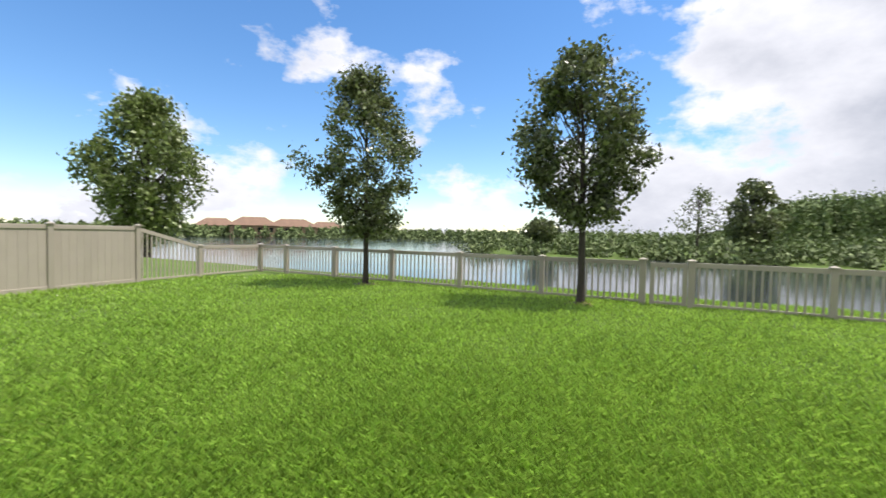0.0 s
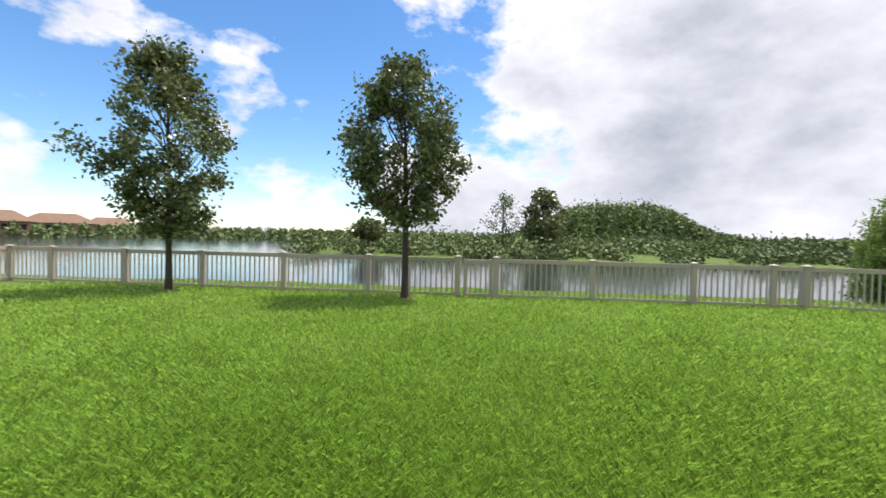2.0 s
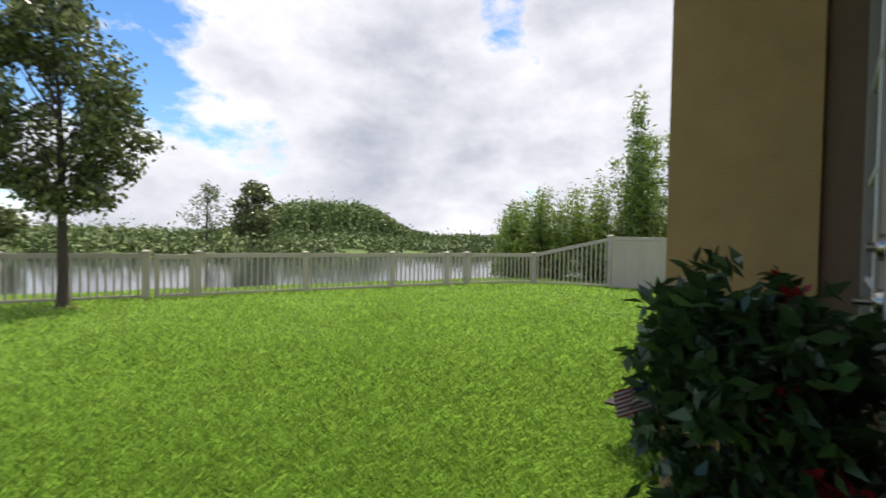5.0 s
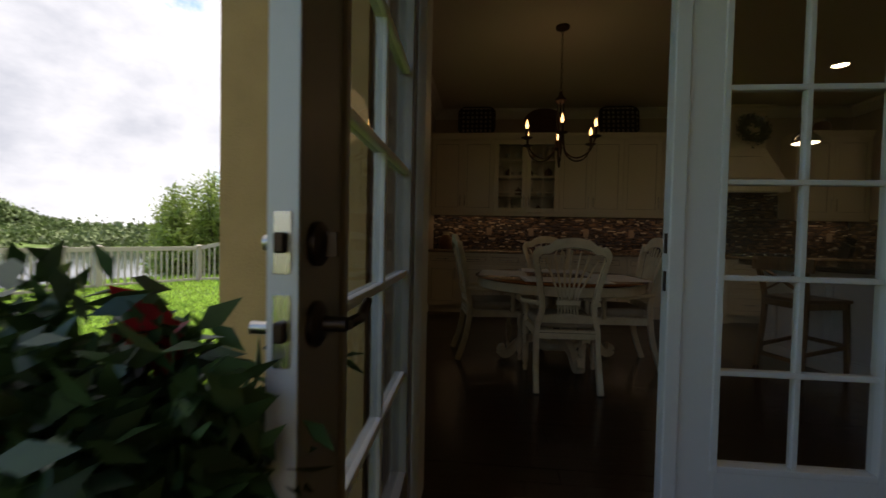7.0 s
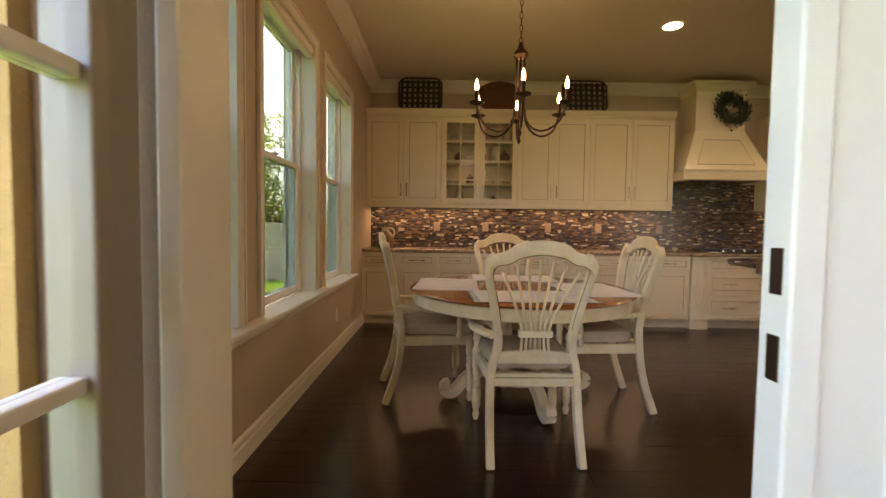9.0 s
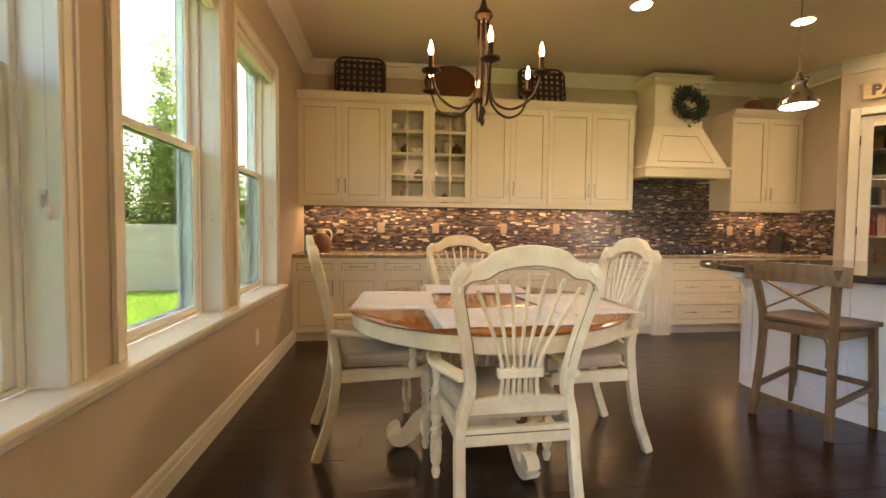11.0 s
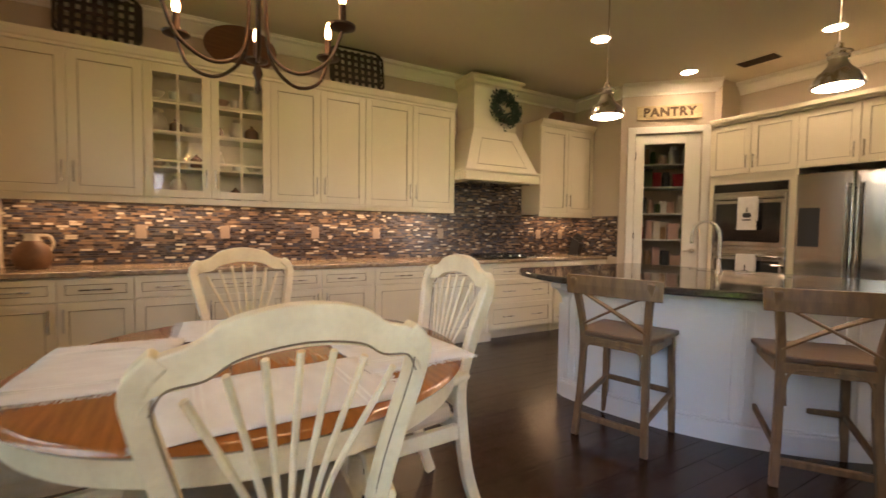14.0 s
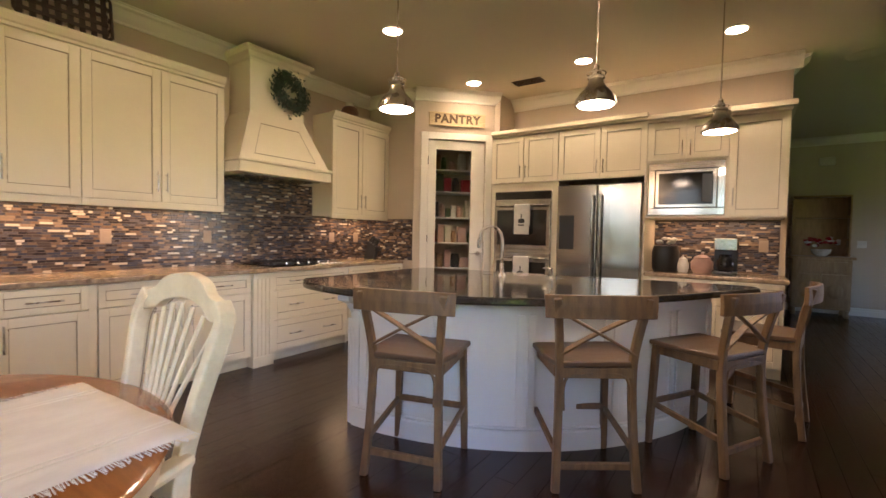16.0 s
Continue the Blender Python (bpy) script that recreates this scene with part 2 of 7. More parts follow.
FENCE = material("tan_vinyl_fence", (0.46, 0.41, 0.35), 0.45, second=(0.42, 0.37, 0.315), scale=2, fine=40, bump=0.03, vary=0.03)
BARK = material("grey_bark", (0.10, 0.082, 0.066), 0.9, second=(0.045, 0.037, 0.03), scale=14, fine=90, bump=1.0, stretch=(2, 2, 0.6), amount=0.7)
LEAF = material("maple_leaf", (0.22, 0.26, 0.10), 0.3, second=(0.08, 0.11, 0.045), scale=1.1, vary=0.6, islands=True, translucent=0.25, bump=0)
LEAF_B = material("light_tree_leaf", (0.24, 0.30, 0.09), 0.4, second=(0.11, 0.16, 0.05), scale=1.1, vary=0.4, islands=True, translucent=0.25, bump=0)
HEDGE = material("hedge_leaf", (0.32, 0.42, 0.09), 0.4, second=(0.15, 0.22, 0.05), scale=1.5, vary=0.4, islands=True, translucent=0.3, bump=0)
POTLEAF = material("shrub_leaf", (0.068, 0.125, 0.035), 0.33, second=(0.03, 0.062, 0.02), scale=4, vary=0.4, islands=True, translucent=0.2, bump=0)
BLOOM = material("red_bloom", (0.42, 0.01, 0.015), 0.55, second=(0.2, 0.004, 0.008), scale=20, vary=0.2, islands=True, translucent=0.2)
POTCLAY = material("tan_pot", (0.40, 0.28, 0.19), 0.8, second=(0.31, 0.21, 0.14), scale=7, bump=0.3)
GRASS = material("lawn_blade", (0.41, 0.60, 0.105), 0.25, second=(0.23, 0.39, 0.055), scale=0.7, spec=0.5, vary=0.5, islands=True, translucent=0.5, bump=0)
SOIL = material("lawn_ground", (0.13, 0.21, 0.028), 0.95, second=(0.07, 0.12, 0.016), scale=0.9, fine=30, bump=0.6, detail=8)
SCRUB = material("shore_scrub", (0.20, 0.26, 0.085), 0.7, second=(0.065, 0.095, 0.032), scale=0.12, fine=2.0, vary=0.35, islands=True, bump=0.8, detail=8)
WOODS = material("far_woods", (0.25, 0.32, 0.12), 0.8, second=(0.11, 0.165, 0.06), scale=0.2, fine=1.2, vary=0.3, islands=True, bump=0.8, detail=8)
MEADOW = material("far_meadow", (0.16, 0.20, 0.055), 0.95, second=(0.09, 0.12, 0.035), scale=0.05, fine=1.0, bump=0.4, detail=8)
ROOFTILE = material("terracotta_roof", (0.27, 0.17, 0.115), 0.8, second=(0.20, 0.125, 0.085), scale=0.6, fine=6)
FARWALL = material("far_house_wall", (0.50, 0.36, 0.23), 0.9, scale=0.4, fine=5)
WATER = material("pond_water", (0.045, 0.055, 0.06), 0.06, second=(0.035, 0.045, 0.05), scale=0.3, fine=3.2, bump=0.9, stretch=(0.5, 1.6, 1), spec=0.9, detail=6)
GLASS = clear_glass("window_glass")
# tints deepened to dim the view outside and hold back daylight indoors
WINDOW_GLASS = clear_glass("tinted_window_glass", (0.50, 0.53, 0.50), 0.5)
SCREENED = clear_glass("screened_glass", (0.36, 0.39, 0.36), 0.5)
CABINET_GLASS = clear_glass("cabinet_glass", gloss=0.35)
FLAG_RED, FLAG_WHITE, FLAG_BLUE = (material("flag_red", (0.28, 0.02, 0.03), 0.8, fine=400), material("flag_white", (0.62, 0.58, 0.55), 0.8, fine=400),
                                   material("flag_blue", (0.03, 0.035, 0.10), 0.8, fine=400))
PINK = material("pink_jar", (0.55, 0.34, 0.28), 0.35, bump=0)
WHITE = material("plain_white", (0.75, 0.73, 0.68), 0.5, bump=0.02)
HUTCH = material("hutch_pine", (0.42, 0.26, 0.13), 0.5, second=(0.28, 0.16, 0.075), scale=5, stretch=(5, 5, 1), bump=0.1)
BULB = glow("warm_bulb", (1.0, 0.55, 0.20), 3.5)
CANGLOW = glow("recessed_lamp", (1.0, 0.78, 0.50), 10)
SHADEGLOW = glow("pendant_diffuser", (1.0, 0.80, 0.55), 4.5)


# ---- shaping helpers ----
class Shape:
    """Vertices and faces gathered for one mesh."""

    def __init__(self):
        self.v, self.f = [], []

    def add(self, verts, faces, m=None):
        k = len(self.v)
        self.v += [tuple(m @ Vector(p)) if m else tuple(p) for p in verts]
        self.f += [tuple(k + i for i in face) for face in faces]
        return self

    def box(self, x0, x1, y0, y1, z0, z1, m=None):
        x0, x1, y0, y1, z0, z1 = min(x0, x1), max(x0, x1), min(y0, y1), max(y0, y1), min(z0, z1), max(z0, z1)
        v = [(x, y, z) for z in (z0, z1) for x, y in ((x0, y0), (x1, y0), (x1, y1), (x0, y1))]
        return self.add(v, [(3, 2, 1, 0), (4, 5, 6, 7), (0, 1, 5, 4), (1, 2, 6, 5), (2, 3, 7, 6), (3, 0, 4, 7)], m)

    def lathe(self, profile, n=16, m=None):
        """profile: (radius, height) from the bottom up."""
        v = [(r * math.cos(2 * math.pi * k / n), r * math.sin(2 * math.pi * k / n), z) for r, z in profile for k in range(n)]
        f = [(a * n + k, a * n + (k + 1) % n, (a + 1) * n + (k + 1) % n, (a + 1) * n + k) for a in range(len(profile) - 1) for k in range(n)]
        f += [tuple(reversed(range(n))), tuple(range((len(profile) - 1) * n, len(profile) * n))]
        return self.add(v, f, m)

    def sweep(self, path, section, up=(0, 0, 1), scale=None, m=None, closed=False):
        """A section (points across, up) carried along a path."""
        path, n = [Vector(p) for p in path], len(section)
        v, f = [], []
        for k, p in enumerate(path):
            a, b = (path[k - 1], path[(k + 1) % len(path)]) if closed else (path[max(0, k - 1)], path[min(len(path) - 1, k + 1)])
            t = (b - a).normalized()
            side = t.cross(Vector(up))
            side = side.normalized() if side.length > 1e-6 else Vector((1, 0, 0))
            over = side.cross(t)
            s = scale[k] if scale else 1
            v += [p + side * (x * s) + over * (y * s) for x, y in section]
        rings = len(path) if closed else len(path) - 1
        for a in range(rings):
            b = (a + 1) % len(path)
            f += [(a * n + k, a * n + (k + 1) % n, b * n + (k + 1) % n, b * n + k) for k in range(n)]
        if not closed:
            f += [tuple(reversed(range(n))), tuple(range((len(path) - 1) * n, len(path) * n))]
        return self.add(v, f, m)

    def tube(self, path, r, n=8, up=(0, 0, 1), scale=None, m=None, closed=False):
        return self.sweep(path, [(r * math.cos(2 * math.pi * k / n), r * math.sin(2 * math.pi * k / n)) for k in range(n)], up, scale, m, closed)

    def slab(self, outline, z0, z1, m=None):
        n = len(outline)
        v = [(x, y, z) for z in (z0, z1) for x, y in outline]
        return self.add(v, [tuple(reversed(range(n))), tuple(range(n, 2 * n))] + [(k, (k + 1) % n, n + (k + 1) % n, n + k) for k in range(n)], m)

    def mesh(self, name):
        me = bpy.data.meshes.new(name)
        me.from_pydata(self.v, [], self.f)
        return me


def part(name, shape, mat, parent=None, label="", bevel=0.0, smooth=False, m=None):
    me = shape.mesh(name)
    me.materials.append(mat)
    b = bmesh.new()
    b.from_mesh(me)
    bmesh.ops.recalc_face_normals(b, faces=b.faces)
    b.to_mesh(me)
    b.free()
    if smooth:
        me.polygons.foreach_set("use_smooth", [True] * len(me.polygons))
        me.set_sharp_from_angle(angle=radians(38))
    ob = new(name, me)
    if parent:
        ob.parent = parent
    if m:
        ob.matrix_basis = m
    if label:
        tagged(ob, label)
    if bevel:
        mod = ob.modifiers.new("edge", "BEVEL")
        mod.width, mod.segments, mod.limit_method, mod.angle_limit = bevel, 2, "ANGLE", radians(40)
    return ob


def thing(name, label, category, m=None, group=""):
    ob = new(name)
    ob.empty_display_size = 0.1
    if m:
        ob.matrix_basis = m
    return tagged(ob, label, category, group)


def setting(name, shape, mat, label="", bevel=0.0, smooth=False):
    return tagged(part(name, shape, mat, None, "", bevel, smooth), label, name.split("_")[0], kind="structure")


def arc(cx, cy, r, a0, a1, n):
    return [(cx + r * math.cos(radians(a0 + (a1 - a0) * k / n)), cy + r * math.sin(radians(a0 + (a1 - a0) * k / n))) for k in range(n + 1)]


def curve(points, n=8):
    """A smooth line through points."""
    p = [Vector(q) for q in points]
    p = [2 * p[0] - p[1]] + p + [2 * p[-1] - p[-2]]
    out = []
    for k in range(1, len(p) - 2):
        for j in range(n):
            t = j / n
            out.append(0.5 * (2 * p[k] + (p[k + 1] - p[k - 1]) * t + (2 * p[k - 1] - 5 * p[k] + 4 * p[k + 1] - p[k + 2]) * t * t
                              + (3 * p[k] - 3 * p[k + 1] + p[k + 2] - p[k - 1]) * t ** 3))
    return out + [p[-2]]

# ---- the house shell ----
CEIL_Z = 3.08
NORTH = -0.045  # inner face of the window wall
WINDOWS = [(-4.73, -3.77), (-3.495, -2.535), (-2.265, -1.295)]
SILL_Z, HEAD_Z = 0.675, 2.505

wall = Shape()
edges = [-5.2] + [x for w in WINDOWS for x in w] + [0.15]
for a, b in zip(edges[::2], edges[1::2]):
    wall.box(a, b, NORTH, 0.17, -0.45, 3.3)
for a, b in WINDOWS:
    wall.box(a, b, NORTH, 0.17, -0.45, SILL_Z - 0.03).box(a, b, NORTH, 0.17, HEAD_Z, 3.3)
setting("wall_north", wall, GREIGE, "warm greige painted wall with three tall windows")
skin = Shape()
for a, b in zip(edges[::2], edges[1::2]):
    skin.box(a, b, 0.17, 0.19, -0.45, 3.3)
for a, b in WINDOWS:
    skin.box(a, b, 0.17, 0.19, -0.45, SILL_Z - 0.03).box(a, b, 0.17, 0.19, HEAD_Z, 3.3)
setting("wall_north_outside", skin, STUCCO, "ochre stucco outer skin of the window wall")

DOOR_Y0, DOOR_Y1, DOOR_H = -2.62, -0.61, 2.19
inner = Shape().box(-5.13, -5.05, DOOR_Y1, 0, -0.45, 3.3).box(-5.13, -5.05, -3.2, DOOR_Y0, -0.45, 3.3).box(-5.13, -5.05, DOOR_Y0, DOOR_Y1, DOOR_H, 3.3)
setting("wall_west", inner, GREIGE, "greige wall around the French doors")
outer = Shape().box(-5.22, -5.133, -0.42, 0.19, -0.45, 3.3).box(-5.22, -5.133, -3.3, DOOR_Y0, -0.45, 3.3).box(-5.22, -5.133, DOOR_Y0, -0.42, DOOR_H, 3.3)
setting("wall_west_outside", outer, STUCCO, "sand-textured ochre stucco beside the patio doors")
# the reveal is browner and darker than the stucco beside it
setting("trim_door_outside", Shape().box(-5.19, -5.134, DOOR_Y1 + 0.002, -0.424, -0.45, DOOR_H - 0.002), STUCCO_DARK, "darker brown stucco reveal of the doorway")
setting("wall_living", Shape().box(-10, -5.225, -3.3, -3.2, -0.45, 3.3), STUCCO, "ochre stucco wall of the living wing")
# the opening is invented, out of view, to let daylight reach the hall
setting("wall_living_west", Shape().box(-10.1, -10, -12, -9.2, -0.45, 3.3).box(-10.1, -10, -7.9, -3.2, -0.45, 3.3).box(-10.1, -10, -9.2, -7.9, -0.45, 0.9).box(-10.1, -10, -9.2, -7.9, 2.1, 3.3), GREIGE, "greige painted wall, unseen, with an opening added to light the hall")
setting("wall_east", Shape().box(0, 0.15, -7.4, 0, -0.45, 3.3), GREIGE, "greige wall behind the long cabinet run")
setting("wall_pantry_side", Shape().box(-0.84, 0, -6.24, -6.12, -0.05, 3.3), GREIGE, "short greige return wall beside the pantry")
setting("wall_fridge", Shape().box(-4.65, -1.66, -7.37, -7.22, -0.05, 3.3), GREIGE, "greige wall behind the refrigerator cabinets")
setting("wall_pantry_end", Shape().box(-1.658, -1.56, -7.22, -6.80, -0.05, 3.3), GREIGE, "greige wall stub beside the oven tower")
setting("wall_hall_end", Shape().box(-10, 0.15, -12.0, -11.85, -0.05, 3.3), GREIGE, "greige end wall of the hall")
setting("wall_hall_side", Shape().box(-0.0, 0.15, -11.85, -7.4, -0.05, 3.3), GREIGE, "greige side wall of the hall")
setting("ceiling", Shape().box(-10.1, 0.15, -12, -0.0, CEIL_Z, CEIL_Z + 0.12), CEILING, "cream painted ceiling")
roof = Shape().box(-5.75, 0.7, -12.3, 0.6, 3.3, 3.42).box(-10.5, -5.75, -12.3, -2.75, 3.3, 3.42)
setting("roof", roof, STUCCO_DARK, "low roof edge with deep eaves")
setting("trim_fascia", Shape().box(-5.8, -5.752, -2.75, 0.75, 3.26, 3.46).box(-10.5, -5.8, -2.75, -2.70, 3.26, 3.46), DOORWHITE, "white painted fascia board")
# soffit and west wall are added out of view to hold daylight off the doors
setting("roof_patio", Shape().box(-10.1, -5.225, -3.2, -0.5, 3.002, 3.12), STUCCO_DARK, "plain unseen soffit added to shade the patio doors")
setting("wall_patio_west", Shape().box(-10.1, -10.0, -3.195, -0.6, -0.45, 3.0), STUCCO, "plain unseen ochre stucco wall added to cut western light")
floor = setting("floor", Shape().box(-10, 0.1, -11.9, 0.0, -0.3, -0.014), GAP, "dark stained hardwood plank floor")
setting("threshold", Shape().box(-5.25, -5.06, DOOR_Y0, DOOR_Y1, -0.16, 0.012), BRONZE, "bronze metal door threshold", 0.004)
setting("patio_step", Shape().box(-6.0, -5.23, -3.2, -0.40, -0.45, -0.14), POTCLAY, "tan concrete step outside the doors", 0.01)


def moulding(name, runs, profile, mat, label):
    """runs: (start, end, inward normal); profile: (away from the wall, height)."""
    s = Shape()
    for (x0, y0), (x1, y1), (nx, ny) in runs:
        n = len(profile)
        v = [(x + nx * a, y + ny * a, z) for x, y in ((x0, y0), (x1, y1)) for a, z in profile]
        s.add(v, [tuple(range(n)), tuple(reversed(range(n, 2 * n)))] + [(k, n + k, n + (k + 1) % n, (k + 1) % n) for k in range(n)])
    return setting(name, s, mat, label)


CROWN = [(0.0, CEIL_Z - 0.135), (0.018, CEIL_Z - 0.135), (0.022, CEIL_Z - 0.115), (0.05, CEIL_Z - 0.085), (0.085, CEIL_Z - 0.04),
         (0.115, CEIL_Z - 0.03), (0.12, CEIL_Z - 0.012), (0.135, CEIL_Z - 0.01), (0.135, CEIL_Z - 0.002), (0.0, CEIL_Z - 0.002)]
D = math.sqrt(0.5)
PA, PB = (-0.84, -6.06), (-1.62, -6.84)
moulding("trim_crown", [((-5.05, NORTH), (0, NORTH), (0, -1)), ((0, NORTH), (0, -6.12), (-1, 0)), ((0, -6.12), (-0.84, -6.12), (0, 1)), (PA, PB, (-D, D)),
                        ((-1.66, -7.22), (-4.72, -7.22), (0, 1)), ((-4.65, -7.22), (-4.65, -7.5), (-1, 0)), ((-10, -11.85), (0, -11.85), (0, 1)),
                        ((-5.05, -3.2), (-5.05, NORTH), (1, 0))], CROWN, TRIM, "cream stepped crown moulding")
BASE = [(0, 0), (0.018, 0), (0.018, 0.085), (0.013, 0.09), (0.013, 0.12), (0.006, 0.135), (0, 0.135)]
moulding("baseboard", [((-5.05, NORTH), (-0.57, NORTH), (0, -1)), ((-10, -11.85), (-4.4, -11.85), (0, 1)), ((-5.05, -3.2), (-5.05, DOOR_Y0 - 0.1), (1, 0))], BASE, TRIM,
         "cream painted baseboard")

# windows, each with frame, two sashes, panes, casing
setting("window_sill", Shape().box(-5.05, -1.175, NORTH - 0.08, 0.05, SILL_Z - 0.03, SILL_Z), TRIM, "deep white window stool under three windows", 0.008)
setting("trim_apron", Shape().box(-5.04, -1.20, NORTH - 0.016, NORTH, SILL_Z - 0.085, SILL_Z - 0.032), TRIM, "cream apron moulding below the sill", 0.004)
for k, (a, b) in enumerate(WINDOWS):
    win = tagged(new("window_%d" % (k + 1)), "tall white double-hung window looking onto the lawn", "window", kind="structure")
    c, w, f = NORTH, 0.058, NORTH + 0.10
    for name, x0, x1, z0, z1 in (("casing", a - w, a - 0.002, SILL_Z + 0.002, HEAD_Z + w), ("casing", b + 0.002, b + w, SILL_Z + 0.002, HEAD_Z + w), ("casing", a - 0.002, b + 0.002, HEAD_Z + 0.002, HEAD_Z + w)):
        part(name, Shape().box(x0, x1, c - 0.013, c, z0, z1), TRIM, win, bevel=0.004)
    e = 0.014
    part("casing_bead", Shape().box(a - w, a - w + e, c - 0.021, c - 0.0135, SILL_Z + 0.002, HEAD_Z + w).box(b + w - e, b + w, c - 0.021, c - 0.0135, SILL_Z + 0.002, HEAD_Z + w)
         .box(a - w + e, b + w - e, c - 0.021, c - 0.0135, HEAD_Z + w - e, HEAD_Z + w), TRIM, win, bevel=0.003)
    part("jamb", Shape().box(a, a + 0.015, c - 0.012, f, SILL_Z, HEAD_Z).box(b - 0.015, b, c - 0.012, f, SILL_Z, HEAD_Z)
         .box(a + 0.015, b - 0.015, c - 0.012, f, HEAD_Z - 0.015, HEAD_Z), TRIM, win, bevel=0.003)
    part("window_frame", Shape().box(a + 0.015, a + 0.042, f, 0.165, SILL_Z, HEAD_Z - 0.015).box(b - 0.042, b - 0.015, f, 0.165, SILL_Z, HEAD_Z - 0.015)
         .box(a + 0.042, b - 0.042, f, 0.165, SILL_Z, SILL_Z + 0.018).box(a + 0.042, b - 0.042, f, 0.165, HEAD_Z - 0.045, HEAD_Z - 0.015), WINDOW_WHITE, win, bevel=0.004)
    mid = 1.60
    for name, y0, z0, z1 in (("lower_sash", f + 0.008, SILL_Z + 0.018, mid + 0.022), ("upper_sash", f + 0.04, mid - 0.018, HEAD_Z - 0.045)):
        l, r = a + 0.044, b - 0.044
        sash = part(name, Shape().box(l, l + 0.04, y0, y0 + 0.028, z0, z1).box(r - 0.04, r, y0, y0 + 0.028, z0, z1)
                    .box(l + 0.04, r - 0.04, y0, y0 + 0.028, z0, z0 + 0.035).box(l + 0.04, r - 0.04, y0, y0 + 0.028, z1 - 0.036, z1), WINDOW_WHITE, win, bevel=0.004)
        part("pane", Shape().box(l + 0.041, r - 0.041, y0 + 0.012, y0 + 0.016, z0 + 0.036, z1 - 0.037), SCREENED if name == "lower_sash" else WINDOW_GLASS, sash)
    # the insect screen's frame stands outside the lower sash
    part("screen_frame", Shape().box(a + 0.042, a + 0.066, 0.150, 0.164, SILL_Z + 0.019, mid).box(b - 0.066, b - 0.042, 0.150, 0.164, SILL_Z + 0.019, mid)
         .box(a + 0.066, b - 0.066, 0.150, 0.164, SILL_Z + 0.019, SILL_Z + 0.04), WINDOW_WHITE, win, bevel=0.002)
    part("sash_lock", Shape().box((a + b) / 2 - 0.03, (a + b) / 2 + 0.03, f - 0.004, f + 0.03, mid + 0.024, mid + 0.037), WINDOW_WHITE, win, bevel=0.004)
    blind = thing("rolled_blind", "cream cellular shade rolled up at the window head", "window blind", group="window shades")
    part("headrail", Shape().box(a + 0.018, b - 0.018, c + 0.004, c + 0.062, HEAD_Z - 0.075, HEAD_Z - 0.018), TRIM, blind, bevel=0.02)
    part("bottom_rail", Shape().box(a + 0.02, b - 0.02, c + 0.012, c + 0.052, HEAD_Z - 0.105, HEAD_Z - 0.078), TRIM, blind, bevel=0.008)
    part("pull_cord", Shape().tube([(b - 0.027, c + 0.02, HEAD_Z - 0.1), (b - 0.027, c + 0.02, 1.22)], 0.0015, 5, up=(1, 0, 0)).lathe([(0.006, 1.18), (0.008, 1.19), (0.003, 1.225)], 8, pose(b - 0.027, c + 0.02, 0)),
         WHITE, blind)
    part("cord_cleat", Shape().box(b - 0.019, b - 0.0155, c + 0.03, c + 0.05, 1.20, 1.27).box(b - 0.03, b - 0.019, c + 0.036, c + 0.044, 1.215, 1.255), WHITE, blind, bevel=0.002)


# French doors: ten lights each, one shut, one swung out
def french_leaf(name, label, m, flip, W, x0, x1):
    """A leaf in its own axes: x from the hinge to the lock edge, y the thickness, z up."""
    leaf = tagged(new(name), label, "door", kind="structure")
    leaf.matrix_basis = m
    H, T = 2.15, 0.045
    zs = [0.22, 0.592, 0.966, 1.338, 1.70, 2.07]
    # the open leaf takes a darker taupe face than the shut one
    face = DOORWHITE if not flip else DOORTAUPE
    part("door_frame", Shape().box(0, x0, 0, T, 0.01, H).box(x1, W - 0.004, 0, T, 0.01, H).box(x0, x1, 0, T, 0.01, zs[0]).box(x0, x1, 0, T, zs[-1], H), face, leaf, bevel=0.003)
    part("lock_edge", Shape().box(W - 0.004, W, 0.001, T - 0.001, 0.01, H), DOORWHITE, leaf)
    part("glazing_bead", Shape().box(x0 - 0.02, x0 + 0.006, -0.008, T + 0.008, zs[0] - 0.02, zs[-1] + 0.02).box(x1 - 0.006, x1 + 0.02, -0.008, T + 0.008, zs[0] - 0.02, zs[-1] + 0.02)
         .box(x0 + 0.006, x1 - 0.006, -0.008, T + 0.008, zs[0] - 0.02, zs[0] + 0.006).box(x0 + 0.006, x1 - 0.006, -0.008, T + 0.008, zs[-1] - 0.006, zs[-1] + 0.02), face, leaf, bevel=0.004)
    for x in ((x0 + x1) / 2,):
        part("muntin", Shape().box(x - 0.011, x + 0.011, 0.006, T - 0.006, zs[0] + 0.006, zs[-1] - 0.006), DOORWHITE, leaf, bevel=0.004)
    for z in zs[1:-1]:
        part("muntin", Shape().box(x0 + 0.006, x1 - 0.006, 0.004, T - 0.004, z - 0.011, z + 0.011), DOORWHITE, leaf, bevel=0.004)
    for i in range(2):
        for j in range(5):
            a, b = x0 + (x1 - x0) * i / 2, x0 + (x1 - x0) * (i + 1) / 2
            pane = part("pane", Shape().box(a + 0.012, b - 0.012, T / 2 - 0.003, T / 2 + 0.003, zs[j] + 0.012, zs[j + 1] - 0.012), CABINET_GLASS if flip else GLASS, leaf)
            pane.visible_shadow = False
    for z in (0.25, 1.08, 1.9):
        part("hinge", Shape().tube([(-0.006, T / 2, z - 0.05), (-0.006, T / 2, z + 0.05)], 0.007, 8, up=(0, 1, 0)), NICKEL, leaf)
    return leaf


